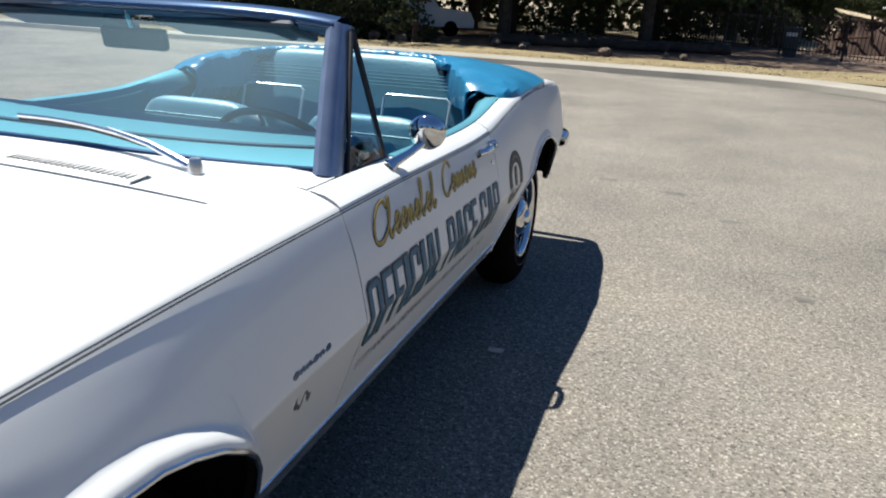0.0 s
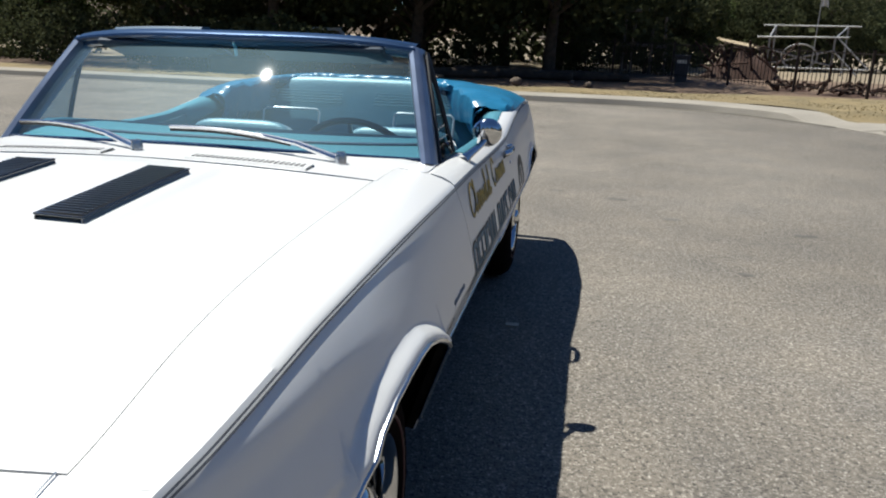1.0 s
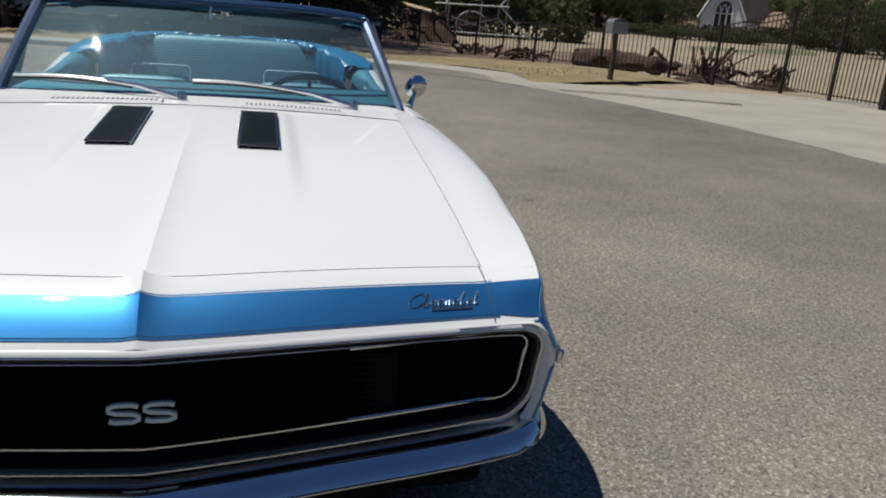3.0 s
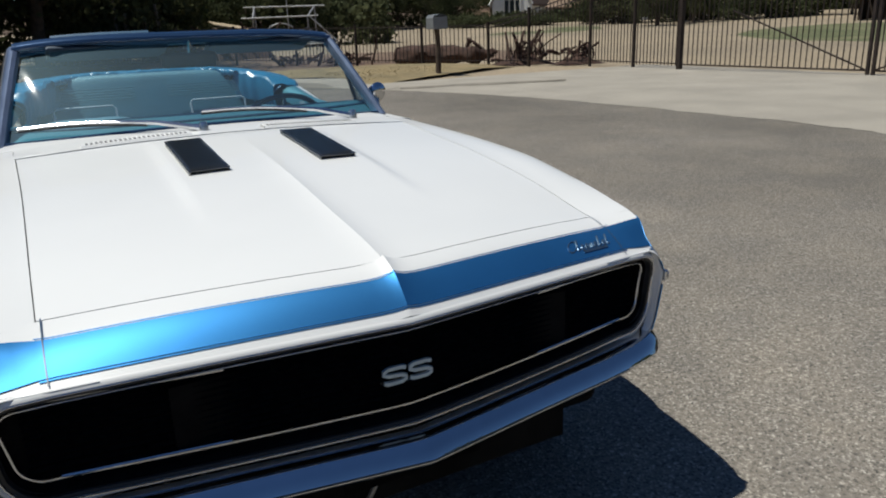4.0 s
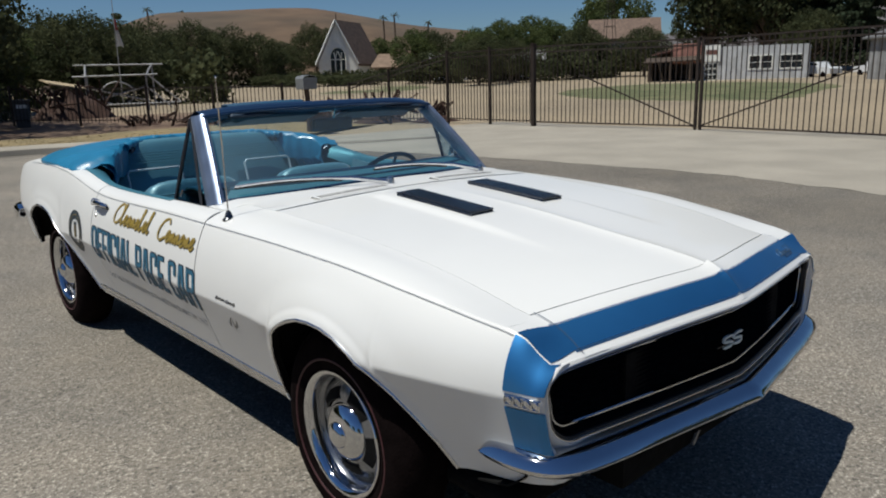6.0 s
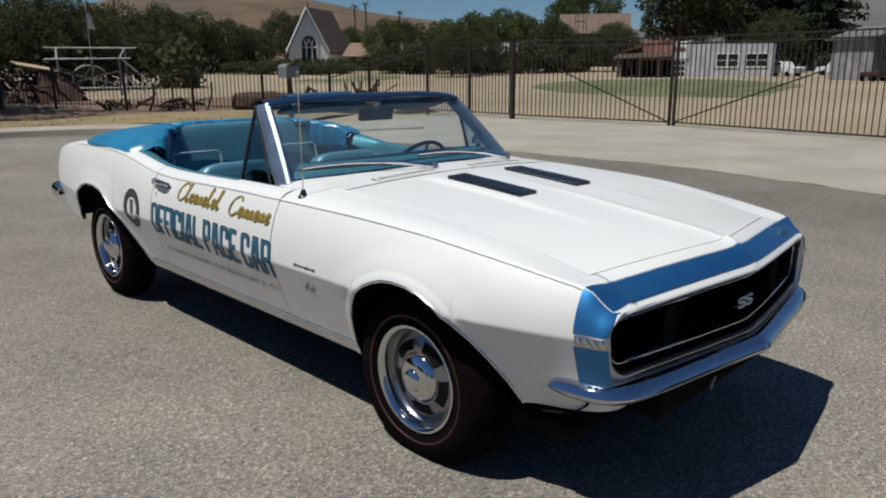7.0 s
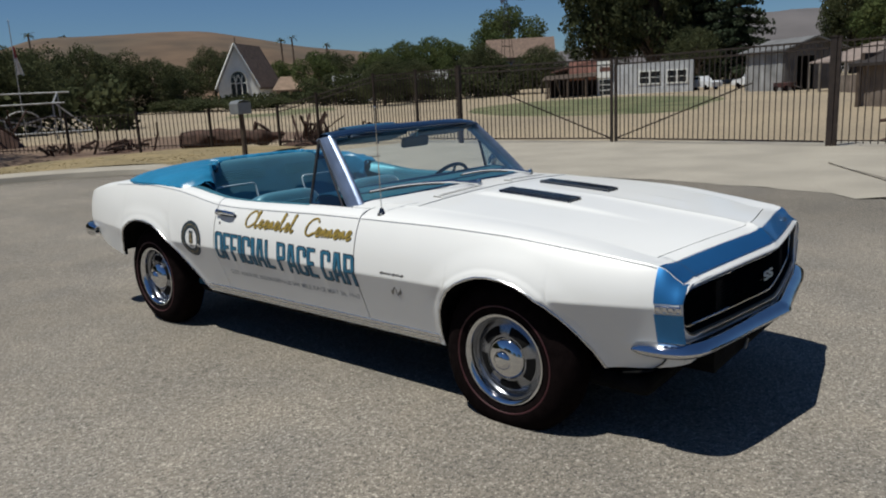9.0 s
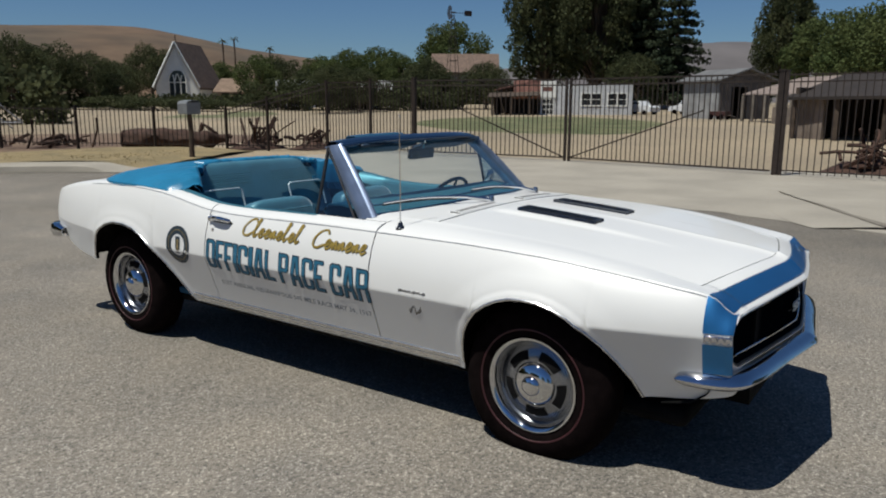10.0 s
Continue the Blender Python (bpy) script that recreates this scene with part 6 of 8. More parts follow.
fence_run("tall dark iron fence beside the gate", [(13.25, 2.10, -0.03), (13.05, -1.0, -0.02), (12.8, -4.0, 0), (11.9, -7.0, 0)], H, H)
fence_run("tall dark iron fence between gate and corner", [tuple(G_L), (13.4, 13.5, 0), tuple(TOWER)], 2.08, 2.08)
fence_run("dark iron fence stepping down from the gate", [tuple(TOWER), (12.4, 16.9, 0.0), (11.6, 17.9, 0)], 2.06, 1.25, 0.11)
low = [(11.6, 17.9, 0), (10.2, 19.6, 0.03), (8.7, 21.4, 0.06), (7.2, 23.1, 0.1), (5.6, 24.9, 0.14), (4.0, 26.7, 0.18), (2.0, 28.6, 0.22), (0.0, 30.2, 0.26), (-2.6, 31.8, 0.3)]
fence_run("low dark iron fence along the dry verge", low, 1.22, 1.22, 0.13, (0.14, -0.06))

# grey box on a post by the fence
mb = thing("utility_box", "grey metal box on a rough wooden post by the verge", "post box", at=(8.58, 15.45, 0.10))
part("box_body", grid([[(0.20 * math.copysign(1, x) if abs(x) > 1 else x * 0.20, y, z) for x, z in ((-1.01, 1.05), (-1.01, 1.30), (-0.8, 1.36), (0, 1.385), (0.8, 1.36), (1.01, 1.30), (1.01, 1.05))] for y in (-0.19, 0.19)]), BOX_GREY, mb, "grey metal box", thick=0.01)
part("box_floor", box((-0.20, -0.19, 1.03), (0.20, 0.19, 1.05)), BOX_GREY, mb, "box floor")
for y in (-0.195, 0.195):
    part("box_end", box((-0.20, y - 0.006, 1.05), (0.20, y + 0.006, 1.33)), BOX_GREY, mb, "box end")
part("wooden_post", tube([(0, 0, -0.1), (0.02, 0, 0.6), (0, 0.01, 1.03)], [0.075, 0.065, 0.07], 9), DARK_WOOD, mb, "rough wooden post")


# ---- trees ----
def leaf_mesh(name, lobes, count, size, material, seed, droop=0.0):
    """Many small leaf sprays scattered near the skin of several lobes (centre, radii)."""
    rng = np.random.default_rng(seed)
    vol = np.array([l[1][0] * l[1][1] * l[1][2] for l in lobes]) ** 0.67
    pick = rng.choice(len(lobes), count, p=vol / vol.sum())
    d = rng.normal(size=(count, 3))
    d /= np.linalg.norm(d, axis=1)[:, None]
    r = rng.uniform(0.25, 1.0, count) ** 0.45 * (1 + 0.16 * np.sin(d[:, 0] * 7 + pick) * np.cos(d[:, 2] * 6 + d[:, 1] * 5))
    c = np.array([l[0] for l in lobes])[pick]
    k = np.array([l[1] for l in lobes])[pick]
    p = c + d * k * r[:, None]
    a = rng.normal(size=(count, 3))
    a /= np.linalg.norm(a, axis=1)[:, None]
    b = np.cross(a, rng.normal(size=(count, 3)))
    b /= np.linalg.norm(b, axis=1)[:, None]
    b[:, 2] -= droop
    s = size * rng.uniform(0.55, 1.3, count)[:, None]
    v = np.stack([p - a * s * 0.5, p + b * s * 0.55, p + a * s * 0.5, p - b * s * 0.42], 1).reshape(-1, 3)
    me = bpy.data.meshes.new(name)
    me.from_pydata(v.tolist(), [], np.arange(count * 4).reshape(-1, 4).tolist())
    me.materials.append(material)
    return me


def make_tree(label, h, spread, clear, material, seed, n_lobes=9, count=3500, leaf=0.42, slim=1.0, droop=0.0, cone=False, lobe=(0.38, 0.6), tall=1.0):
    """A tapered trunk with limbs and a crown of leaf sprays in uneven lobes; foot at the origin."""
    rnd = random.Random(seed)
    tree = thing("tree", label, "tree")
    lobes, bm = [], bmesh.new()
    top = Vector((rnd.uniform(-0.3, 0.3), rnd.uniform(-0.3, 0.3), h * 0.8))
    add_tube(bm, [(0, 0, -0.2), (0.05, 0, h * 0.15), top * 0.5 + Vector((0.15, 0.1, 0)), top], [h * 0.030, h * 0.024, h * 0.016, h * 0.005], 9)
    if cone:
        for k in range(17):
            t = k / 16
            z = clear + (h - clear) * t
            rr = (spread * (1 - t) ** 0.85 + 0.2) * rnd.uniform(0.82, 1.12)
            for j in range(6):
                a = k * 1.7 + j * 1.047 + rnd.uniform(-0.25, 0.25)
                reach = rr * rnd.uniform(0.75, 1.15)
                for f, w in ((0.22, 0.24), (0.5, 0.19), (0.76, 0.13), (1.0, 0.075)):
                    lobes.append(((math.cos(a) * reach * f, math.sin(a) * reach * f, z - 0.16 * reach * f), (reach * w + 0.05, reach * w + 0.05, 0.22 + 0.05 * reach)))
                add_tube(bm, [(0, 0, z), (math.cos(a) * reach * 0.9, math.sin(a) * reach * 0.9, z - 0.14 * reach)], [h * 0.004, h * 0.001], 4)
    else:
        for k in range(n_lobes):
            a = 2.4 * k + rnd.uniform(-0.3, 0.3)
            t = (k + 0.5) / n_lobes
            rr = spread * (0.25 + 0.6 * math.sin(math.pi * min(0.95, 0.25 + 0.7 * t))) * rnd.uniform(0.75, 1.1) * (0.25 if k == n_lobes - 1 else 1)
            z = clear + (h - clear) * (0.12 + 0.74 * t)
            c = Vector((math.cos(a) * rr * slim, math.sin(a) * rr * slim, z))
            size = spread * rnd.uniform(*lobe)
            lobes.append((tuple(c), (size, size, size * tall * rnd.uniform(0.6, 0.95) / max(0.5, slim))))
            root = Vector((0.05, 0, max(0.8, clear * 0.7 + (h - clear) * t * 0.35)))
            add_tube(bm, [root, root.lerp(c, 0.5) + Vector((0, 0, 0.2)), c], [h * 0.011, h * 0.007, h * 0.002], 6)
    part("trunk", bm, BARK, tree, "rough dark trunk with limbs", smooth=60)
    crown = new("crown", leaf_mesh("crown", lobes, count, leaf, material, seed, droop))
    crown.parent = tree
    return tree


FOREST = {}


def plant(kind, x, y, scale=1.0, turn=0.0, label="", sz=None):
    """Stands a copy of a built kind of tree on the land; the first one is the original."""
    z = rise(x, y) - 0.05
    m = pose(x, y, z, 0, 0, turn) @ Matrix.Diagonal((scale, scale, sz or scale, 1))
    src, used = FOREST[kind]
    if not used:
        src.matrix_basis = m
        FOREST[kind] = (src, True)
        ob = src
    else:
        keep = src.matrix_basis.copy()
        src.matrix_basis = Matrix.Identity(4)
        ob = copy_thing(src, m)
        src.matrix_basis = keep
    if label:
        ob["label"] = label
    return ob


FOREST["oak"] = (make_tree("broad dark green tree behind the dirt lot", 8.5, 4.2, 1.3, LEAF_DARK, 3, 22, 17000, 0.19, lobe=(0.24, 0.48)), False)
FOREST["green"] = (make_tree("mid green leafy tree behind the dirt lot", 8.0, 3.8, 1.6, LEAF_MID, 8, 20, 15000, 0.19, lobe=(0.24, 0.48)), False)
FOREST["gum"] = (make_tree("tall dark gum tree with hanging foliage", 19.0, 5.0, 2.5, LEAF_DARK, 15, 46, 34000, 0.25, 0.85, 0.7, lobe=(0.17, 0.36), tall=1.7), False)
FOREST["pine"] = (make_tree("tall dark conifer with layered branches", 15.0, 3.6, 1.5, LEAF_PINE, 21, 0, 15000, 0.26, cone=True), False)
FOREST["shade"] = (make_tree("tall spreading shade tree beside the verge", 9.5, 5.2, 3.2, LEAF_DARK, 33, 14, 17000, 0.22), False)
FOREST["shrub"] = (make_tree("low dark shrub", 2.2, 1.6, 0.15, LEAF_DARK, 5, 7, 3000, 0.13), False)


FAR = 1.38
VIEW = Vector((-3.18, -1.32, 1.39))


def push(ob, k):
    """Sets a far thing k times farther off and larger, to fit the camera's view from the end of the walk."""
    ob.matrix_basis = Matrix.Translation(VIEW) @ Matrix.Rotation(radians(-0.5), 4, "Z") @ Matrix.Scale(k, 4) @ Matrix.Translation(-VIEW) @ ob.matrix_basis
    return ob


def polar(az, d):
    """A point by its bearing (degrees from +y towards +x) and distance from the end of the walk."""
    return -3.18 + d * math.sin(radians(az + 0.5)), -1.32 + d * math.cos(radians(az + 0.5))


# trees across the lot, from the hill to the sheds
for az, d, k, sc in ((12.4, 62, "oak", 0.80), (16.0, 74, "oak", 0.72), (19.6, 80, "green", 0.78), (21.6, 84, "oak", 0.85), (23.6, 78, "oak", 0.95), (25.6, 82, "oak", 0.9), (28.2, 82, "oak", 0.80), (29.8, 90, "oak", 0.72),
                     (32.2, 112, "oak", 1.12), (36.8, 118, "green", 0.9), (39.6, 94, "green", 0.92), (41.2, 96, "oak", 0.86), (44.0, 92, "green", 0.90), (46.0, 88, "green", 1.0), (48.3, 92, "green", 1.08),
                     (50.0, 90, "green", 0.95), (44.6, 66, "oak", 0.62), (46.9, 70, "oak", 0.60), (53.9, 112, "green", 1.80), (55.6, 118, "green", 0.95), (56.5, 78, "oak", 0.72), (52.0, 80, "oak", 0.78), (61.0, 86, "gum", 1.05), (64.6, 84, "gum", 1.05), (66.4, 88, "gum", 0.98),
                     (67.6, 80, "oak", 0.85), (70.3, 80, "pine", 1.05), (68.4, 84, "pine", 1.2), (77.4, 96, "gum", 0.78), (80.2, 84, "green", 1.45), (82.6, 66, "green", 1.30), (85.0, 62, "green", 1.32), (87.5, 64, "green", 1.35), (89.5, 60, "oak", 1.1), (73.4, 130, "oak", 0.75), (75.2, 140, "oak", 0.7), (76.2, 120, "oak", 0.6)):
    plant(k, *polar(az, d * FAR), FAR * sc * (0.80 if k in ("oak", "green") else 1.0), az * 37)
# dark belt of trees close behind the verge
for x, y, k, sc in ((-30, 34, "oak", 1.0), (-24, 31, "green", 0.9), (-19.5, 36, "oak", 1.1), (-14.0, 33.5, "oak", 1.0), (-9.5, 37, "oak", 1.2), (-6.2, 31.5, "oak", 0.95), (-3.0, 36, "oak", 1.15), (-0.3, 33.0, "oak", 0.9), (2.8, 38, "oak", 0.85), (5.8, 41, "green", 0.66), (5.0, 40, "oak", 0.62), (11.5, 47, "oak", 0.66), (14.5, 48, "oak", 0.65), (18.5, 55, "oak", 0.70), (-36, 38, "oak", 1.2), (-42, 33, "green", 1.0),
                    (-26, 44, "gum", 0.7), (-12, 46, "oak", 1.5), (0, 48, "oak", 1.5), (8, 52, "oak", 0.75), (-20, 50, "oak", 1.5), (15, 60, "oak", 0.8)):
    plant(k, x, y, sc, x * 53, "dark shady tree close behind the verge")
for x, y, sc in ((-10.5, 25.5, 1.0), (-5.2, 26.2, 0.95), (-0.4, 27.8, 0.95), (-16, 27.5, 1.05)):
    plant("shade", x, y, sc, x * 71)
for x, y, sc in ((-7.6, 21.2, 0.75), (-9.0, 22.2, 0.9), (-11.5, 23.0, 0.8), (-15.5, 26.0, 1.0), (-18, 24.5, 1.0), (-22, 27, 1.1), (-12.8, 27.5, 1.2), (-3.2, 28.2, 0.8), (1.0, 30.5, 0.8), (3.4, 32.5, 1.0), (-27, 28, 1.1)):
    plant("shrub", x, y, sc, x * 91, "dark green shrub beside the verge")
# unseen trees added across the road behind the walk, to fill reflections
for x, y, k, sc in ((-22, -22, "oak", 1.2), (-34, -8, "green", 1.2), (-38, 8, "oak", 1.2), (-8, -34, "oak", 1.3), (8, -32, "green", 1.2), (24, -26, "oak", 1.3), (-48, 20, "oak", 1.4), (36, -16, "green", 1.2)):
    plant(k, x, y, sc, x * 17, "unseen broad tree added behind the walk")

# clipped dark hedge at the far side of the lot
lobes = []
for az in lin(17, 44, 60):
    x, y = polar(az, 84 * FAR)
    lobes.append(((x, y, rise(x, y) + 0.75), (1.5, 1.5, 1.1)))
hedge = new("hedge", leaf_mesh("hedge", lobes, 9000, 0.38, LEAF_DARK, 77))
tagged(hedge, "long clipped dark hedge at the far side of the lot", "hedge")
lobes = []
for az in lin(44, 76, 60):
    x, y = polar(az, 97 * FAR)
    lobes.append(((x, y, rise(x, y) + 1.1), (2.2, 2.2, 1.8)))
bushes = new("bushes", leaf_mesh("bushes", lobes, 16000, 0.46, LEAF_DARK, 78))
tagged(bushes, "far dark undergrowth below the trees", "bushes", kind="stuff")
lobes = []
for x in lin(-48, 22, 90):
    y = 47 + 0.004 * x * x + 3 * math.sin(x * 0.9)
    lobes.append(((x, y, rise(x, y) + 1.0), (1.5, 1.5, 2.4)))
thicket = new("thicket", leaf_mesh("thicket", lobes, 15000, 0.40, LEAF_DARK, 79))
tagged(thicket, "dark thicket under the trees behind the verge", "thicket", kind="stuff")
# leaf litter whose dark colour also carries the shade of the trees
patch("shade_soil", -7, 27.2, 26, 8.8, -3, mat("shaded_leaf_litter", (0.10, 0.062, 0.042), 0.95, 0, 0.0, 0.5, color2=(0.17, 0.115, 0.075), fine=0.3, fine_scale=12), "brown leaf litter under the trees, darkened for their shade")

# far palms on thin trunks
def palm(az, d, h):
    x, y = polar(az, d)
    p = thing("palm_tree", "far slender palm tree on the skyline", "palm tree", "far palms", at=(x, y, rise(x, y)))
    part("trunk", tube([(0, 0, -1), (0.2, 0, h * 0.5), (0, 0, h)], [0.35, 0.28, 0.24], 7), BARK, p)
    bm = bmesh.new()
    rnd = random.Random(int(az * 10))
    for k in range(18):
        a, up = rnd.uniform(0, 6.28), rnd.uniform(-0.5, 0.9)
        w = Vector((-math.sin(a), math.cos(a), 0)) * 0.2
        pts = [Vector((math.cos(a) * r, math.sin(a) * r, h + up * r * 0.8 - 0.22 * r * r)) for r in (0, 0.7, 1.3, 1.8)]
        add_grid(bm, [[q - w * ww, q + w * ww] for q, ww in zip(pts, (0.4, 1, 0.8, 0.1))])
    part("fronds", bm, LEAF_DARK, p, "tuft of dark fronds", smooth=0)


for az, d, h in ((37.1, 230, 17.0), (37.9, 232, 17.8), (40.4, 235, 15.8), (20.6, 220, 19.0)):
    palm(az, d, h)

# hills
def hill(name, az0, az1, d0, d1, height, material, label, seed):
    rows = []
    for az in lin(az0, az1, 70):
        row = []
        for k, t in enumerate(lin(0, 1, 14)):
            d = d0 + (d1 - d0) * t
            x, y = polar(az, d)
            z = height(az) * math.sin(min(t * 1.25, 1) * math.pi / 2) + noise.noise(Vector((x * 0.012, y * 0.012, seed))) * height(az) * 0.06
            row.append((x, y, z - 1))
        rows.append(row)
    return part(name, grid(rows), material, None, label, smooth=80, kind="structure", category="hill")


hill("backdrop_hill", 2, 60, 330, 640, curve([(2, 8), (12, 14), (15, 25), (18, 40), (22, 52), (31, 53), (35, 48), (39, 40), (45, 33), (52, 24), (60, 15)]), HILL, "bare brown grassy hill behind the trees", 3.0)
hill("backdrop_far_hills", 55, 110, 1500, 2300, curve([(55, 90), (66, 130), (71, 165), (75, 160), (80, 140), (90, 120), (110, 80)]), FAR_HILL, "far hills greyed for haze", 9.0)
hill("backdrop_low_hills", 110, 362, 500, 900, curve([(110, 25), (160, 40), (220, 30), (300, 40), (362, 24)]), HILL, "low brown hills across the road", 5.0)
# scrub along the hill's crest
bm_lobes = [((*polar(az, 585), 51.0 + 1.2 * math.sin(az * 9) - abs(az - 26) * 0.35), (3.0, 3.0, 2.0)) for az in (31.0, 31.6, 32.4, 33.0, 18.4, 22.6)]
scrub = new("hill_scrub", leaf_mesh("hill_scrub", bm_lobes, 500, 2.2, LEAF_DARK, 91))
tagged(scrub, "dark scrub on the hill crest", "scrub", kind="stuff")


# ---- buildings ----
def board_wall(parent, a, b, z0, z1, material, step=0.32, holes=(), thick=0.12, name="wall"):
    """An upright boarded wall from a to b; holes: (from, to, low, high) in metres along it."""
    a, b = Vector((*a, 0)), Vector((*b, 0))
    L = (b - a).length
    u = (b - a).normalized()
    n = Vector((u.y, -u.x, 0))
    bm, boards = bmesh.new(), []
    cuts_u = sorted({0.0, L, *[h[0] for h in holes], *[h[1] for h in holes]})
    cuts_z = sorted({z0, z1, *[h[2] for h in holes], *[h[3] for h in holes]})
    for u0, u1 in zip(cuts_u, cuts_u[1:]):
        for w0, w1 in zip(cuts_z, cuts_z[1:]):
            if any(h[0] <= (u0 + u1) / 2 <= h[1] and h[2] <= (w0 + w1) / 2 <= h[3] for h in holes):
                continue
            m = Matrix(((u.x, n.x, 0, a.x), (u.y, n.y, 0, a.y), (0, 0, 1, 0), (0, 0, 0, 1)))
            add_box(bm, (u0, -thick / 2, w0), (u1, thick / 2, w1), m)
            x = u0
            while x < u1 - 0.03:
                boards.append(box((x, thick / 2, w0), (min(x + step - 0.03, u1), thick / 2 + 0.02, w1), m))
                x += step
    wall = part(name, bm, material, parent, smooth=0)
    for b_ in boards:
        part("board", b_, material, wall, smooth=0)
    return wall


def wall_frame(parent, a, b, u0, u1, z0, z1, name="window", panes=2, side=1):
    """A window with white frame, mullions, sill and dark glass set in a wall from a to b."""
    a, b = Vector((*a, 0)), Vector((*b, 0))
    u = (b - a).normalized()
    n = Vector((u.y, -u.x, 0)) * side
    m = Matrix(((u.x, n.x, 0, a.x), (u.y, n.y, 0, a.y), (0, 0, 1, 0), (0, 0, 0, 1)))
    bm = bmesh.new()
    t = 0.09
    add_box(bm, (u0 - t, 0.05, z0 - t), (u1 + t, 0.13, z0), m)
    add_box(bm, (u0 - t, 0.05, z1), (u1 + t, 0.13, z1 + t), m)
    add_box(bm, (u0 - t, 0.05, z0), (u0, 0.13, z1), m)
    add_box(bm, (u1, 0.05, z0), (u1 + t, 0.13, z1), m)
    for k in range(1, panes):
        c = u0 + (u1 - u0) * k / panes
        add_box(bm, (c - 0.05, 0.05, z0), (c + 0.05, 0.12, z1), m)
    win = part(name, bm, WHITE_WALL, parent, "white painted window frame", smooth=0)
    part("pane", box((u0, 0.0, z0), (u1, 0.03, z1), m), DARK_GLASS, win, "dark window glass", smooth=0)
    part("glazing_bar", box((u0, 0.03, (z0 + z1) / 2 - 0.02), (u1, 0.07, (z0 + z1) / 2 + 0.02), m), WHITE_WALL, win, smooth=0)


def slab(parent, pts, thick, material, name="roof", label=""):
    """A flat slab through corner points, given thickness downwards."""
    bm = bmesh.new()
    up = [bm.verts.new(p) for p in pts]
    lo = [bm.verts.new(Vector(p) - Vector((0, 0, thick))) for p in pts]
    bm.faces.new(up)
    bm.faces.new(lo[::-1])
    n = len(pts)
    for i in range(n):
        bm.faces.new((up[i], lo[i], lo[(i + 1) % n], up[(i + 1) % n]))
    bmesh.ops.recalc_face_normals(bm, faces=bm.faces)
    return part(name, bm, material, parent, label, smooth=0)


# grey boarded building with two white windows
A, B = Vector((50.87, 29.05)), Vector((54.04, 22.55))
u = (B - A).normalized()
back = Vector((-u.y, u.x)) * 4.5
if back.x < 0:
    back = -back
zg = 0.55
hs = thing("boarded_shop", "grey vertical-boarded building with two white windows and a white sign board", "building")
L = (B - A).length
wins = [(3.25, 4.75, zg + 0.85, zg + 1.75), (5.35, 6.75, zg + 0.85, zg + 1.75)]
SIDE = 1 if Vector((u.y, -u.x)).x < 0 else -1
if SIDE > 0:
    P0, P1 = A, B
    W = wins
else:
    P0, P1 = B, A
    W = [(L - h[1], L - h[0], h[2], h[3]) for h in wins]
board_wall(hs, P0, P1, zg - 0.1, zg + 2.5, GREY_BOARD, 0.34, W)
for h in W:
    wall_frame(hs, P0, P1, *h, panes=2)
board_wall(hs, B, B + back, zg - 0.1, zg + 2.4, GREY_BOARD, 0.34)
board_wall(hs, A + back, A, zg - 0.1, zg + 2.4, GREY_BOARD, 0.34)
board_wall(hs, B + back, A + back, zg - 0.1, zg + 2.2, GREY_BOARD, 0.34)
slab(hs, [(*A, zg + 2.40), (*B, zg + 2.40), (*(B + back), zg + 2.30), (*(A + back), zg + 2.30)], 0.08, ROOF_GREY, "roof")
sgn = A + u * 0.55
mS = Matrix(((u.x, -back.normalized().x, 0, sgn.x), (u.y, -back.normalized().y, 0, sgn.y), (0, 0, 1, 0), (0, 0, 0, 1)))
sign = part("sign_board", box((-0.62, 0.10, zg + 1.45), (0.62, 0.18, zg + 2.75), mS), WHITE_WALL, hs, "white sign board", smooth=0)
part("sign_mark", box((-0.40, 0.185, zg + 1.95), (0.40, 0.19, zg + 2.3), mS), ROOF_RED, sign, "faded red mark", smooth=0)
dr = part("door", box((-0.5, 0.08, zg), (0.5, 0.14, zg + 1.4), mS), WHITE_WALL, hs, "white glazed door", smooth=0)
for i in range(3):
    for j in range(3):
        part("pane", box((-0.42 + 0.29 * i, 0.142, zg + 0.12 + 0.42 * j), (-0.17 + 0.29 * i, 0.15, zg + 0.46 + 0.42 * j), mS), DARK_GLASS, dr, smooth=0)
# lean-to with rusty red front beside it
RED_BOARD = mat("faded_red_boards", (0.27, 0.13, 0.10), 0.85, 0, 0.25, 2, per_object=0.35)
rs = thing("red_shed", "open timber shed with rusty red front beside the grey building", "shed")
C0, C1 = A - u * 3.9, A - u * 0.1
bk = back.normalized()
board_wall(rs, C0 + bk * 0.4 + u * 1.6, C1 + bk * 0.4, zg + 1.35, zg + 2.85, RED_BOARD, 0.3)
board_wall(rs, C1 + bk * 3.4, C0 + bk * 3.4, zg - 0.1, zg + 2.4, DARK_WOOD, 0.3)
board_wall(rs, C0 + bk * 3.4, C0 + bk * 0.5, zg - 0.1, zg + 1.6, DARK_WOOD, 0.3)
slab(rs, [(*(C0 - u * 0.4 - bk * 1.2), zg + 1.50), (*(C1 - bk * 1.2), zg + 1.62), (*(C1 + bk * 0.5), zg + 2.0), (*(C0 - u * 0.4 + bk * 0.5), zg + 1.85)], 0.07, DARK_WOOD, "porch_roof")
slab(rs, [(*(C0 + bk * 0.3), zg + 2.1), (*(C1 + bk * 0.3), zg + 2.9), (*(C1 + bk * 3.6), zg + 2.6), (*(C0 + bk * 3.6), zg + 2.2)], 0.07, ROOF_RED, "roof")
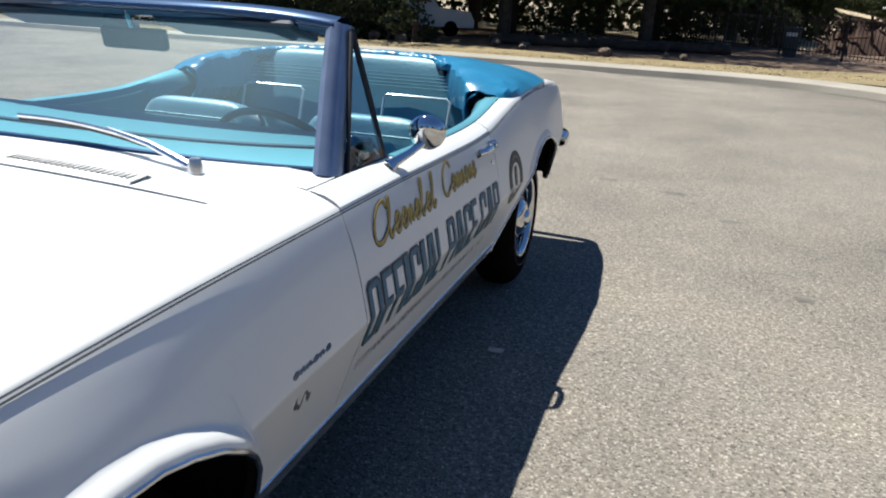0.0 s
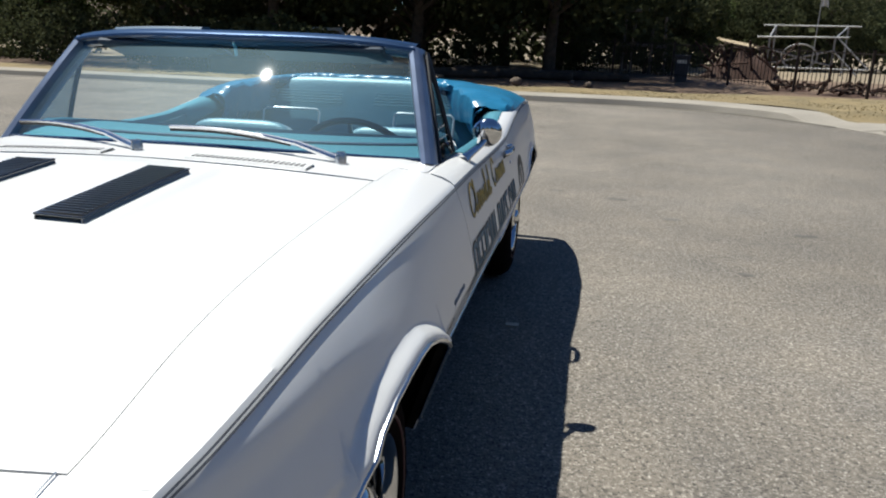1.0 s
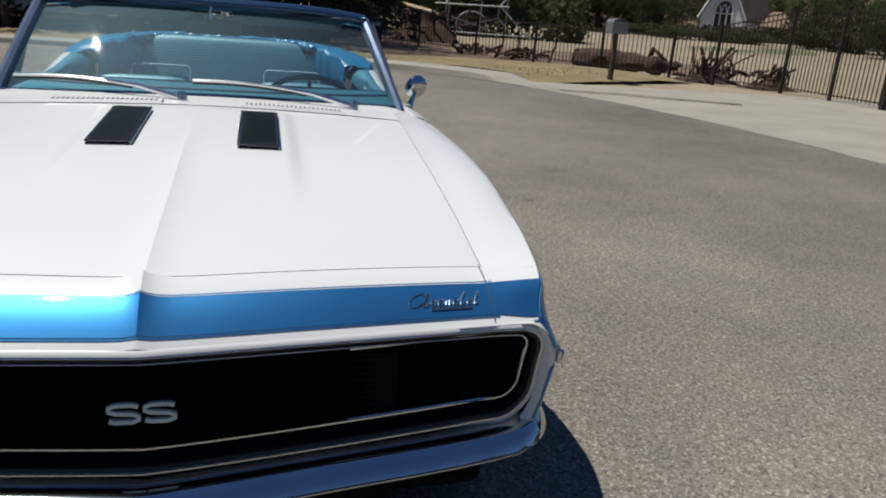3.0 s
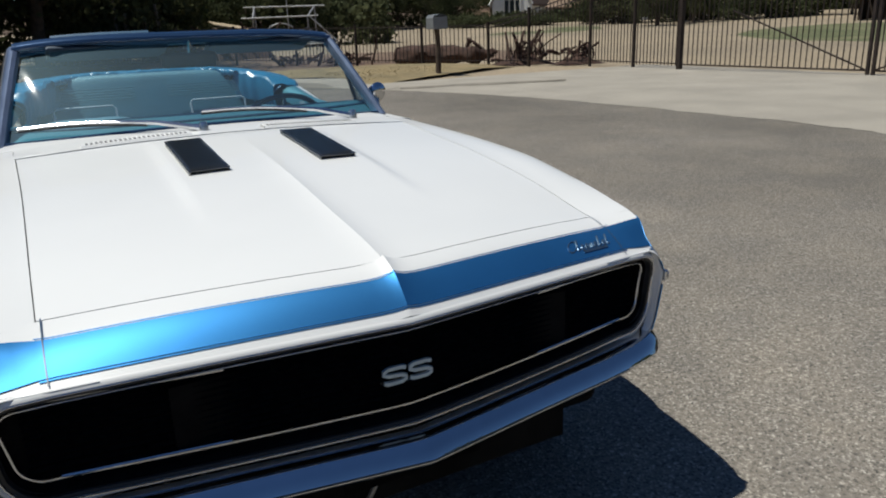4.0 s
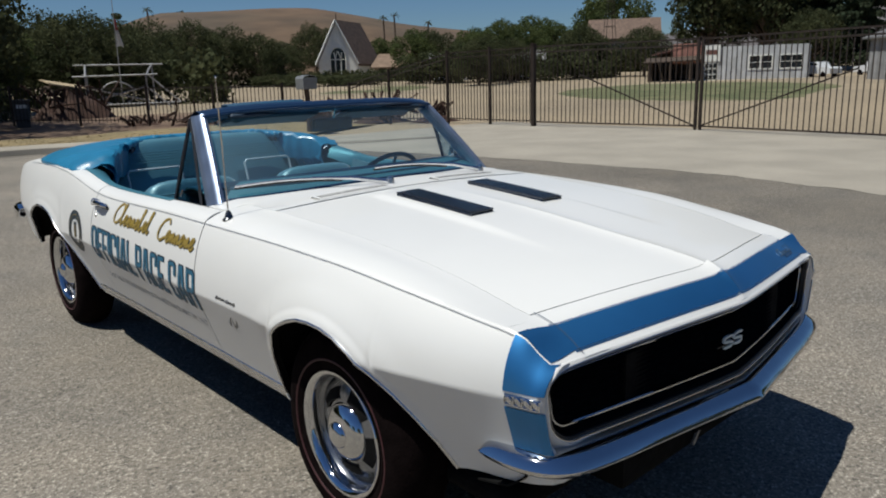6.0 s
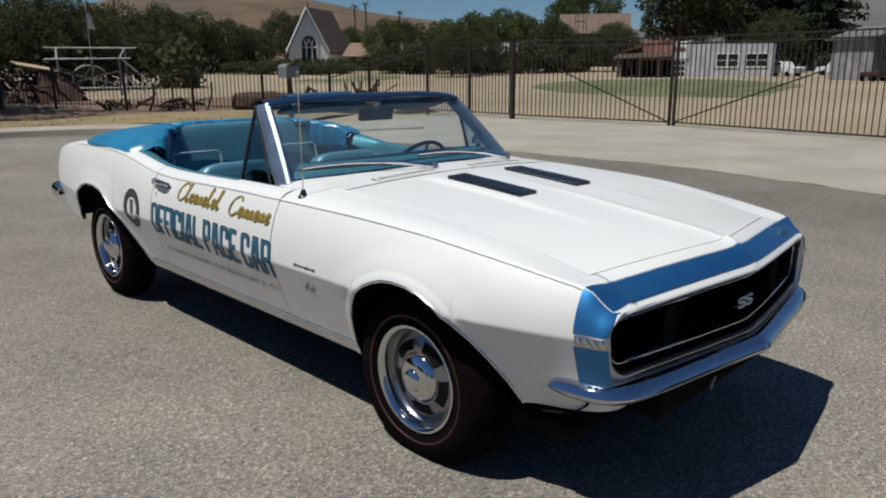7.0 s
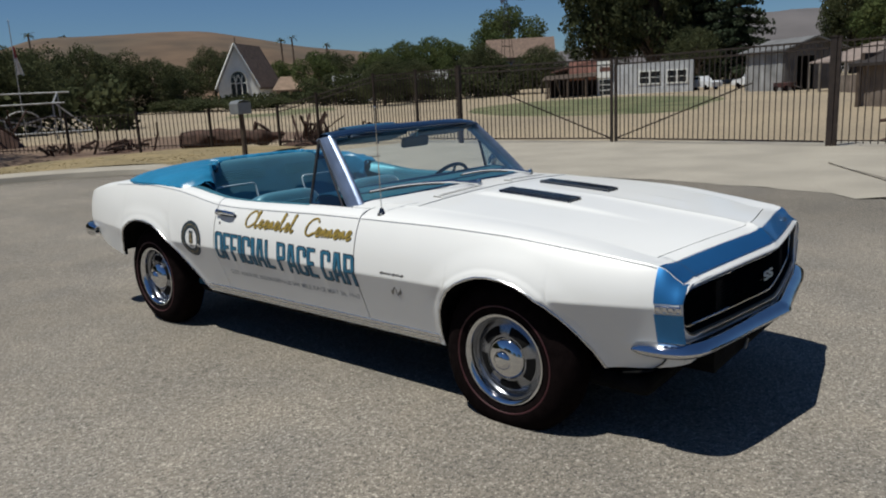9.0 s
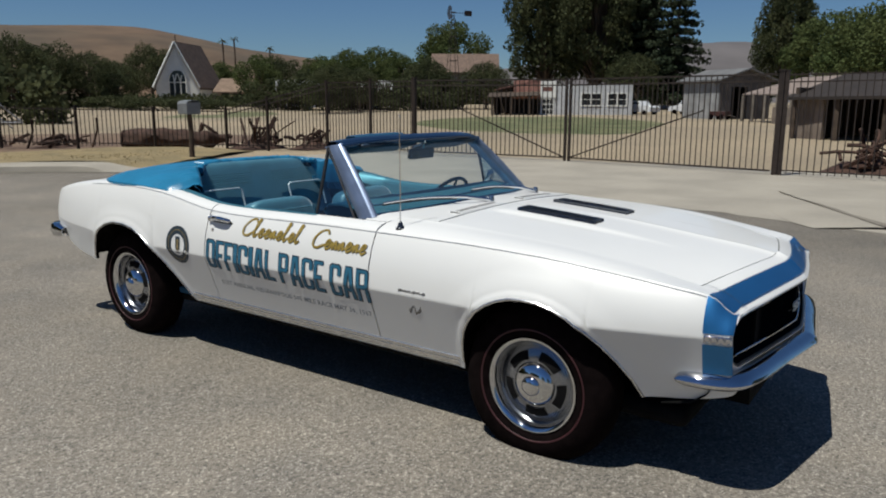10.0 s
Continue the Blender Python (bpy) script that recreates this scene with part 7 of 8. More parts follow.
for t in (0.0, 0.42, 0.8):
    p = C0.lerp(C1, t) - bk * 1.1
    part("post", box((p.x - 0.06, p.y - 0.06, zg - 0.1), (p.x + 0.06, p.y + 0.06, zg + 1.55)), DARK_WOOD, rs, "dark timber post", smooth=0)

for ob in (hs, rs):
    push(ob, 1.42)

# white chapel with its tall pointed window
def chapel():
    ch = thing("chapel", "small white chapel with a steep brown roof and a pointed window", "chapel")
    l, r = Vector((47.75, 78.86)), Vector((51.75, 76.14))
    uu = (r - l).normalized()
    bb = Vector((-uu.y, uu.x))
    bb = bb if bb.dot(l) > 0 else -bb
    bb = (bb + uu * 0.45).normalized()
    z0, ze, za = 1.0, 3.6, 8.6
    mid = (l + r) / 2
    w = (r - l).length
    m = Matrix(((uu.x, bb.x, 0, mid.x), (uu.y, bb.y, 0, mid.y), (0, 0, 1, 0), (0, 0, 0, 1)))
    bm = bmesh.new()
    outline = [(-w / 2, z0 - 0.3), (w / 2, z0 - 0.3), (w / 2, ze), (0, za - 0.15), (-w / 2, ze)]
    fr = [bm.verts.new(m @ Vector((x, 0, z))) for x, z in outline]
    bk_ = [bm.verts.new(m @ Vector((x, 7, z))) for x, z in outline]
    bm.faces.new(fr)
    bm.faces.new(bk_[::-1])
    for i in range(5):
        bm.faces.new((fr[i], fr[(i + 1) % 5], bk_[(i + 1) % 5], bk_[i]))
    bmesh.ops.recalc_face_normals(bm, faces=bm.faces)
    part("wall", bm, WHITE_WALL, ch, "white rendered walls", smooth=0)
    for s_ in (1, -1):
        # left slope is coloured grey, for the roof's shadow side
        slab(ch, [m @ Vector((0, -0.35, za)), m @ Vector((s_ * (w / 2 + 0.2), -0.35, ze - 0.3)), m @ Vector((s_ * (w / 2 + 0.2), 7.3, ze - 0.3)), m @ Vector((0, 7.3, za))], 0.22, ROOF_BROWN if s_ > 0 else ROOF_GREY, "roof", "steep shingled roof slope")
        part("verge_board", tube([m @ Vector((0, -0.42, za - 0.05)), m @ Vector((s_ * (w / 2 + 0.2), -0.42, ze - 0.3))], 0.10, 4), WHITE_WALL, ch, "white verge board", smooth=0)
    # pointed window: dark lights in white tracery
    wz, ww, spring, tip = 1.75, 0.98, 4.0, 5.35
    pts = [(-ww, wz), (ww, wz), (ww, spring)] + [(ww * math.cos(a) ** 0.8, spring + (tip - spring) * math.sin(a)) for a in lin(0.15, math.pi / 2 - 0.02, 6)] + [(-ww * math.cos(a) ** 0.8, spring + (tip - spring) * math.sin(a)) for a in lin(math.pi / 2, 0.15, 6)] + [(-ww, spring)]
    bm = bmesh.new()
    bm.faces.new([bm.verts.new(m @ Vector((x, -0.03, z))) for x, z in pts])
    win = part("window", bm, DARK_GLASS, ch, "dark pointed window", smooth=0, thick=0.03)
    part("window_frame", tube([m @ Vector((x, -0.06, z)) for x, z in pts + pts[:1]], 0.085, 5), WHITE_WALL, win, "white tracery", smooth=0)
    for x in (-0.34, 0.34):
        part("mullion", tube([m @ Vector((x, -0.06, wz)), m @ Vector((x, -0.06, spring)), m @ Vector((x * 0.2 + (0.42 if x > 0 else -0.42), -0.06, spring + 0.75))], 0.07, 5), WHITE_WALL, win, "white mullion", smooth=0)
        part("mullion", tube([m @ Vector((x, -0.06, spring)), m @ Vector((x * 0.1, -0.06, spring + 0.9))], 0.06, 5), WHITE_WALL, win, "white mullion", smooth=0)
    part("transom", tube([m @ Vector((-ww, -0.06, spring - 0.1)), m @ Vector((ww, -0.06, spring - 0.1))], 0.05, 5), WHITE_WALL, win, "white transom", smooth=0)
    part("cross", tube([m @ Vector((0, 0, za - 0.1)), m @ Vector((0, 0, za + 0.7))], 0.06, 5), DARK_WOOD, ch, "small finial on the gable", smooth=0)
    # lower wing with tan roof
    an = thing("chapel_wing", "low wing with tan tiled roof beside the chapel", "building")
    a0 = r + uu * 0.8 + bb * 3
    mm = Matrix(((uu.x, bb.x, 0, a0.x), (uu.y, bb.y, 0, a0.y), (0, 0, 1, 0), (0, 0, 0, 1)))
    part("wall", box((0, 0, 1.2), (5.0, 5, 3.0), mm), mat("tan_wall", (0.28, 0.23, 0.18), 0.9, 0, 0.15, 1.0), an, smooth=0)
    slab(an, [mm @ Vector(p) for p in ((-0.3, -0.5, 2.9), (5.3, -0.5, 2.9), (5.3, 2.5, 4.6), (-0.3, 2.5, 4.6))], 0.15, mat("tan_roof", (0.20, 0.14, 0.10), 0.9, 0, 0.2, 1.5, fine=0.2))
    for k in range(3):
        part("window", box((0.6 + 1.5 * k, -0.04, 1.7), (1.5 + 1.5 * k, 0.0, 2.7), mm), DARK_GLASS, an, "dark window", smooth=0)
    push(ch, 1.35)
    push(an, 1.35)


chapel()

# barn and open shed by the fence's far end
def gable_barn(name, label, a, b, depth, z0, wall_h, ridge_h, wall_m, roof_m, door=None):
    br = thing(name, label, "barn")
    a, b = Vector(a), Vector(b)
    uu = (b - a).normalized()
    bb = Vector((-uu.y, uu.x))
    bb = bb if bb.x > 0 else -bb
    w = (b - a).length
    m = Matrix(((uu.x, bb.x, 0, a.x), (uu.y, bb.y, 0, a.y), (0, 0, 1, z0), (0, 0, 0, 1)))
    boards = []
    n = int(w / 0.3)
    for k in range(n):
        x0, x1 = w * k / n, w * (k + 1) / n - 0.02
        xm = (x0 + x1) / 2
        top = wall_h + (ridge_h - wall_h) * (1 - abs(xm - w / 2) / (w / 2))
        lo = -0.3
        if door and door[0] < xm < door[1]:
            lo = door[2]
        boards.append(box((x0, 0, lo), (x1, 0.08 + 0.02 * (k % 2), top), m))
    front = part("front_wall", box((0, 0.11, wall_h - 0.1), (w, 0.16, wall_h), m), wall_m, br, "weathered vertical boards toned dark for shade", smooth=0)
    for b_ in boards:
        part("board", b_, wall_m, front, smooth=0)
    side = part("side_wall", box((0.03, 0.12, -0.3), (0.12, depth, wall_h), m), LIT_BOARD, br, "weathered side wall toned pale for the sun on it", smooth=0)
    n = int((depth - 0.12) / 0.26)
    for k in range(n):
        y0 = 0.12 + (depth - 0.14) * k / n
        part("board", box((0.0 if k % 2 else 0.012, y0, -0.3), (0.028, y0 + (depth - 0.14) / n - 0.02, wall_h - 0.02), m), LIT_BOARD, side, smooth=0)
    part("side_wall", box((w - 0.12, 0.1, -0.3), (w, depth, wall_h), m), wall_m, br, smooth=0)
    part("back_wall", box((0, depth - 0.1, -0.3), (w, depth, wall_h), m), wall_m, br, smooth=0)
    for s_ in (0, 1):
        e = -0.3 if s_ == 0 else w + 0.3
        drop = wall_h - (ridge_h - wall_h) / (w / 2) * 0.3
        slab(br, [m @ Vector((w / 2, -0.4, ridge_h + 0.1)), m @ Vector((e, -0.4, drop + 0.1)), m @ Vector((e, depth + 0.4, drop + 0.1)), m @ Vector((w / 2, depth + 0.4, ridge_h + 0.1))], 0.1, roof_m, "roof", "sheet metal roof slope")
    return br


# wall boards darkened in colour, as the shaded front of the barn
barn = gable_barn("barn", "weathered grey barn with a pale metal roof", (46.25, 13.4), (49.4, 11.09), 4.0, 0.5, 2.55, 3.2, mat("weathered_boards_shaded", (0.10, 0.092, 0.088), 0.85, 0, 0.25, 1.5, bump=0.3, bump_scale=25), mat("dull_barn_roof", (0.12, 0.12, 0.12), 0.7, 0, 0.2, 1.0), (1.0, 2.2, 2.1))
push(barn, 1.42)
sh = thing("open_shed", "low open timber shed with a wide dark shingle roof", "shed")
z0 = 0.15
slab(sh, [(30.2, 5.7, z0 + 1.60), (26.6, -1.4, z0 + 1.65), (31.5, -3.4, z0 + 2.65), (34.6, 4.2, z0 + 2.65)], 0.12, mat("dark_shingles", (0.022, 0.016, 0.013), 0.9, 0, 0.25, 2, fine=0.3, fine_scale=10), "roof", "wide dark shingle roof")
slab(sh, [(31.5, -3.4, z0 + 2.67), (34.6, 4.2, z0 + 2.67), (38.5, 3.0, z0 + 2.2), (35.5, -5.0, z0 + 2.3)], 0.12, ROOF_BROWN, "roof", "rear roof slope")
SHED_BOARD = mat("weathered_brown_boards", (0.17, 0.135, 0.11), 0.85, 0, 0.2, 2, per_object=0.2)
board_wall(sh, (30.6, 5.3), (29.9, 4.1), z0 - 0.1, z0 + 1.55, SHED_BOARD, 0.25, name="front_boards")
board_wall(sh, (28.2, -0.6), (27.4, -2.4), z0 - 0.1, z0 + 1.55, SHED_BOARD, 0.25, name="front_boards")
board_wall(sh, (36.4, 3.2), (33.6, -4.0), z0 - 0.1, z0 + 2.3, DARK_WOOD, 0.3, name="back_wall")
board_wall(sh, (30.6, 5.3), (36.4, 3.2), z0 - 0.1, z0 + 2.0, DARK_WOOD, 0.3, name="side_wall")
for t in lin(0, 1, 5):
    p = Vector((30.2, 5.3)).lerp(Vector((27.0, -1.6)), t)
    part("post", box((p.x - 0.08, p.y - 0.08, z0 - 0.1), (p.x + 0.08, p.y + 0.08, z0 + 1.6)), DARK_WOOD, sh, "dark timber post", smooth=0)

bay = thing("lean_to", "low timber lean-to with a faded pale roof beside the barn", "shed")
p0, p1 = Vector(polar(74.9, 66)), Vector(polar(79.2, 52))
ub = (p1 - p0).normalized()
nb = Vector((-ub.y, ub.x)) if Vector((-ub.y, ub.x)).x > 0 else Vector((ub.y, -ub.x))
slab(bay, [(*p0, 2.35), (*p1, 2.15), (*(p1 + nb * 4.5), 3.45), (*(p0 + nb * 4.5), 3.65)], 0.10, mat("faded_pale_roof", (0.21, 0.165, 0.14), 0.8, 0, 0.25, 1.5), "roof", "faded pale roof slope")
board_wall(bay, tuple(p0 + nb * 4.2), tuple(p1 + nb * 4.2), 0.1, 3.2, DARK_WOOD, 0.4, name="back_wall")
for t in lin(0.02, 0.98, 6):
    q = p0.lerp(p1, t)
    part("post", box((q.x - 0.09, q.y - 0.09, 0.1), (q.x + 0.09, q.y + 0.09, 2.2)), WOOD, bay, "grey timber post", smooth=0)
board_wall(bay, tuple(p0.lerp(p1, 0.55)), tuple(p0.lerp(p1, 0.8)), 0.1, 1.3, SHED_BOARD, 0.3, name="front_boards")

# dark hedge and undergrowth before the chapel and the cottages
for az, d, sc, tall in ((29.5, 78, 2.0, 0.75), (30.9, 77, 2.0, 0.7), (32.3, 76, 2.0, 0.65), (33.7, 76, 2.0, 0.62), (35.1, 76, 2.0, 0.62), (36.5, 76, 2.0, 0.62), (40.8, 74, 2.4, 1.9), (42.0, 76, 2.6, 1.6), (43.0, 74, 2.0, 2.3), (44.9, 75, 2.4, 1.7), (46.2, 76, 2.2, 1.5), (47.4, 75, 2.4, 1.2), (49.0, 76, 2.6, 1.1), (50.4, 75, 2.3, 2.0), (51.6, 77, 2.5, 1.5), (53.0, 78, 2.4, 2.0), (54.4, 80, 2.4, 1.6)):
    plant("shrub", *polar(az, d * FAR), sc, az * 61, "dark hedge shrub before the buildings", sz=tall)
# brown-roofed house and white cottages among the trees
def cottage(az, d, w, wall_h, roof_h, wall_m, roof_m, label, deep=5):
    x, y = polar(az, d * FAR)
    hh = thing("cottage", label, "house")
    z = rise(x, y) - 0.05
    m = pose(x, y, z, 0, 0, -az) @ Matrix.Scale(FAR, 4)
    part("wall", box((-w / 2, 0, -0.2), (w / 2, deep, wall_h), m), wall_m, hh, smooth=0)
    for s_ in (1, -1):
        slab(hh, [m @ Vector(p) for p in ((-w / 2 - 0.4, deep / 2, roof_h), (w / 2 + 0.4, deep / 2, roof_h), (w / 2 + 0.4, deep / 2 - s_ * (deep / 2 + 0.5), wall_h - 0.15), (-w / 2 - 0.4, deep / 2 - s_ * (deep / 2 + 0.5), wall_h - 0.15))], 0.12, roof_m, "roof")
    k = max(2, int(w / 1.6))
    for i in range(k):
        c = -w / 2 + w * (i + 0.5) / k
        win = part("window", box((c - 0.42, -0.05, wall_h * 0.35), (c + 0.42, 0.0, wall_h * 0.78), m), DARK_GLASS, hh, "dark window", smooth=0)
        part("window_frame", tube([m @ Vector(q) for q in ((c - 0.45, -0.06, wall_h * 0.34), (c + 0.45, -0.06, wall_h * 0.34), (c + 0.45, -0.06, wall_h * 0.79), (c - 0.45, -0.06, wall_h * 0.79), (c - 0.45, -0.06, wall_h * 0.34))], 0.05, 4), WHITE_WALL, win, smooth=0)
    return hh


cottage(54.9, 99, 8.2, 4.2, 6.6, mat("stucco", (0.30, 0.24, 0.2), 0.9, 0, 0.1, 1), ROOF_BROWN, "house with a brown shingle roof among the trees", 6)
cottage(42.3, 82, 3.8, 2.0, 2.9, WHITE_WALL, ROOF_GREY, "small white cottage among the trees")
cottage(48.0, 84, 3.4, 2.1, 3.0, WHITE_WALL, ROOF_GREY, "small white cottage among the trees")
cottage(52.8, 86, 3.4, 2.0, 2.9, WHITE_WALL, ROOF_BROWN, "small white cottage among the trees")
cottage(23.5, 92, 4.0, 2.2, 3.2, WHITE_WALL, ROOF_GREY, "small white cottage among the trees")

# windmill tower
wm = thing("windmill", "far lattice windmill tower above the trees", "windmill", at=(*polar(53.95, 118), 1.2), turn=-34)
HUB = 14.1
for i in range(4):
    sx, sy = (1, 1, -1, -1)[i], (1, -1, -1, 1)[i]
    part("leg", tube([(sx * 1.1, sy * 1.1, -0.2), (sx * 0.15, sy * 0.15, HUB - 0.3)], 0.045, 4), IRON, wm, smooth=0)
for k in range(7):
    z = 1.5 + 1.8 * k
    q = 1.1 - 0.95 * z / HUB
    part("cross_brace", tube([(q, q, z), (q, -q, z), (-q, -q, z), (-q, q, z), (q, q, z)], 0.035, 4), IRON, wm, smooth=0)
part("hub", tube([(-0.4, 0, HUB), (0.4, 0, HUB)], 0.12, 6), IRON, wm)
for k in range(14):
    a = 2 * math.pi * k / 14
    part("blade", grid([[(-0.4 - 0.15 * (r > 0.5), math.cos(a) * r - math.sin(a) * w, HUB + math.sin(a) * r + math.cos(a) * w) for w in (-0.15 * r - 0.02, 0.15 * r + 0.02)] for r in (0.3, 1.05)]), IRON, wm, smooth=0, thick=0.01)
part("tail_vane", box((1.9, -0.03, HUB - 0.45), (3.1, 0.03, HUB + 0.35)), IRON, wm, smooth=0)
part("tail_arm", tube([(0, 0, HUB), (2.0, 0, HUB - 0.05)], 0.05, 4), IRON, wm, smooth=0)

# flag pole
fp = thing("flag_pole", "white flag pole with a pale flag hanging limp", "flag pole", at=(*polar(17.9, 140), 1.6))
part("pole", tube([(0, 0, -0.2), (0, 0, 10.5)], [0.07, 0.04], 6), WHITE_WALL, fp)
part("flag", grid([[(0.05 + 0.1 * math.sin(z * 3) + t * (0.7 - 0.1 * z), 0.15 * math.sin(t * 9 + z), 9.6 - 1.0 * z - 1.6 * t * 0.6) for t in lin(0, 1, 6)] for z in lin(0, 2.4, 6)]), WHITE_WALL, fp, "limp pale flag", thick=0.01)


# ---- far vehicles ----
def far_car(x, y, turn, paint, label, long=4.6, van=False):
    v = thing("parked_car", label, "car", at=(x, y, rise(x, y)), turn=turn)
    L2, H2 = long / 2, 1.05 if not van else 1.35
    prof = [(-L2, 0.35), (-L2, 0.85), (-L2 + 0.3, 1.0), (-0.9, 1.02), (-0.55, 1.55 if not van else 1.8), (0.6, 1.55 if not van else 1.8), (1.0, 1.02), (L2 - 0.15, 0.9), (L2, 0.6), (L2, 0.35)]
    part("body", grid([[(x_, yy * (0.86 if z > 1.2 else 1.0), z) for x_, z in prof] for yy in (-0.85, 0.85)]), paint, v, "painted body", smooth=0, thick=0.03)
    for yy in (-0.85, 0.85):
        bm = bmesh.new()
        bm.faces.new([bm.verts.new((x_, yy * (0.86 if z > 1.2 else 1.0), z)) for x_, z in prof])
        part("body_side", bm, paint, v, smooth=0, thick=0.02)
        bm = bmesh.new()
        bm.faces.new([bm.verts.new((x_, yy * 0.93 * 1.03, z)) for x_, z in ((-0.75, 1.08), (-0.48, 1.46), (0.52, 1.46), (0.85, 1.08))])
        part("side_window", bm, DARK_GLASS, v, "dark side window", smooth=0, thick=0.01)
        for xx in (-L2 + 0.85, L2 - 0.85):
            wh = part("wheel", lathe([(0.0, 0.02), (0.2, 0.02), (0.31, 0.0), (0.32, -0.18)], 18, "y", (xx, yy, 0.32), 1 if yy > 0 else -1), RUBBER, v, "dark wheel")
    return v


far_car(80.5, 31.8, 70, CAR_FAR, "white pick-up truck parked beside the grey building")
far_car(84.5, 27.3, 75, CAR_FAR, "pale car parked beyond the grey building")
cart = thing("farm_cart", "low dark red farm cart before the barn", "cart", at=(62.8, 17.6, 0.2), turn=70)
part("bed", box((-0.8, -0.45, 0.32), (0.8, 0.45, 0.72)), TRUCK_DARK, cart, "dark red wooden bed", bevel=0.03)
for xx in (-0.5, 0.5):
    for yy in (-0.5, 0.5):
        part("wheel", lathe([(0.0, 0.03), (0.22, 0.03), (0.24, 0.0), (0.22, -0.03)], 16, "y", (xx, yy, 0.24)), RUBBER, cart, "dark wheel")
part("draw_bar", tube([(-0.8, 0, 0.4), (-1.6, 0, 0.25)], 0.04, 5), IRON, cart)
far_car(-9.0, 27.0, 20, CAR_FAR, "white car parked behind the shrubs")


# ---- rusty relics along the fence ----
def relic(name, label, category, at, turn=0):
    return thing(name, label, category, at=at, turn=turn)


rnd = random.Random(12)
bl = relic("rusty_boiler", "long rusted iron boiler lying behind the fence", "boiler", (11.05, 20.0, 0.0), -46)
bl.scale = (0.95, 1.0, 0.80)
hull = curve([(-1.55, 0.30), (-1.2, 0.36), (-0.4, 0.40), (0.4, 0.34), (0.9, 0.30), (1.2, 0.36), (1.5, 0.20), (1.85, 0.13)])
rows = []
for x in [-1.56] + lin(-1.55, 1.85, 32) + [1.86]:
    k = 0.05 if x in (-1.56, 1.86) else 1.0
    rr = [hull(x) * k * (1 + 0.28 * noise.noise(Vector((x * 1.9, math.cos(a) * 1.3, math.sin(a) * 1.3)))) for a in lin(0, 2 * math.pi, 21)[:-1]]
    rows.append([(x + 0.05 * math.sin(3 * a), q * math.cos(a), 0.36 + q * math.sin(a) * 1.05) for q, a in zip(rr, lin(0, 2 * math.pi, 21)[:-1])])
part("shell", grid(rows, closed=True), RUST, bl, "dented and rusted shell", smooth=35)
part("rim", tube([(-1.54, 0.33 * math.cos(a), 0.36 + 0.33 * math.sin(a)) for a in lin(0, 2 * math.pi, 19)], 0.03, 6), RUST, bl, "torn rusted rim")
part("handle_bar", tube([(0.9, 0, 0.5), (1.05, 0.05, 0.95), (1.25, 0.0, 0.78), (1.5, 0.05, 0.55)], [0.06, 0.10, 0.07, 0.05], 7), RUST, bl, "bent iron lug")
part("spout", tube([(1.6, 0, 0.36), (1.85, 0.02, 0.48), (2.0, 0, 0.42)], [0.10, 0.12, 0.07], 8), RUST, bl, "broken rusted spout")


def heap(name, label, cx, cy, w, d, h, seed, n, m=RUST, core=0.42):
    """A tangle of old iron: beams, wheels, plates, on the ground."""
    t = relic(name, label, "scrap heap", (cx, cy, rise(cx, cy)))
    r = random.Random(seed)
    for k in range(n):
        p = Vector((r.uniform(-w, w), r.uniform(-d, d), 0))
        q = p + Vector((r.uniform(-w, w) * 0.8, r.uniform(-d, d), 0))
        z0_, z1_ = r.uniform(0.0, h * 0.5), r.uniform(0.1, h)
        part("beam", tube([(p.x, p.y, z0_), ((p.x + q.x) / 2, (p.y + q.y) / 2, (z0_ + z1_) / 2 + 0.03), (q.x, q.y, z1_)], r.uniform(0.02, 0.06), 5), m, t, smooth=0)
    for k in range(max(2, n // 5)):
        c = Vector((r.uniform(-w, w) * 0.7, r.uniform(-d, d) * 0.6, 0))
        rad = r.uniform(0.25, 0.45) * h
        ring = [c + Vector((rad * math.cos(a), 0.15 * rad * math.sin(a * 2), rad + rad * math.sin(a))) for a in lin(0, 2 * math.pi, 21)]
        wh = part("iron_wheel", tube(ring, 0.03, 6), m, t, "rusted iron wheel")
        for j in range(4):
            a = math.pi * j / 4
            part("spoke", tube([c + Vector((rad * math.cos(a), 0, rad + rad * math.sin(a))), c + Vector((-rad * math.cos(a), 0, rad - rad * math.sin(a)))], 0.015, 4), m, wh, smooth=0)
    bm = bmesh.new()
    rows = [[(x, y, max(0.0, h * core * (1 - (x / (w * 1.2)) ** 2) * (1 - (y / (d * 1.3)) ** 2) * (0.7 + 0.5 * noise.noise(Vector((x * 3, y * 3, seed))))) - 0.03) for x in lin(-w * 1.2, w * 1.2, 15)] for y in lin(-d * 1.3, d * 1.3, 9)]
    add_grid(bm, rows)
    part("scrap_core", bm, m, t, "matted rusty core", smooth=30)
    return t


heap("scrap_iron", "low heap of rusted iron behind the fence", 8.6, 22.6, 0.9, 0.35, 0.45, 3, 14)
heap("scrap_iron", "low heap of rusted iron behind the fence", 7.3, 24.1, 0.7, 0.35, 0.42, 4, 12)
heap("old_implement", "dark rusted farm implement behind the stepped fence", 12.9, 18.0, 0.7, 0.5, 1.0, 5, 18)
heap("old_implement", "dark rusted farm implement behind the stepped fence", 13.9, 16.5, 0.6, 0.4, 0.75, 6, 16)
heap("hay_rake", "rusted hay rake standing behind the fence", 15.8, 0.6, 0.8, 0.8, 1.0, 7, 22)
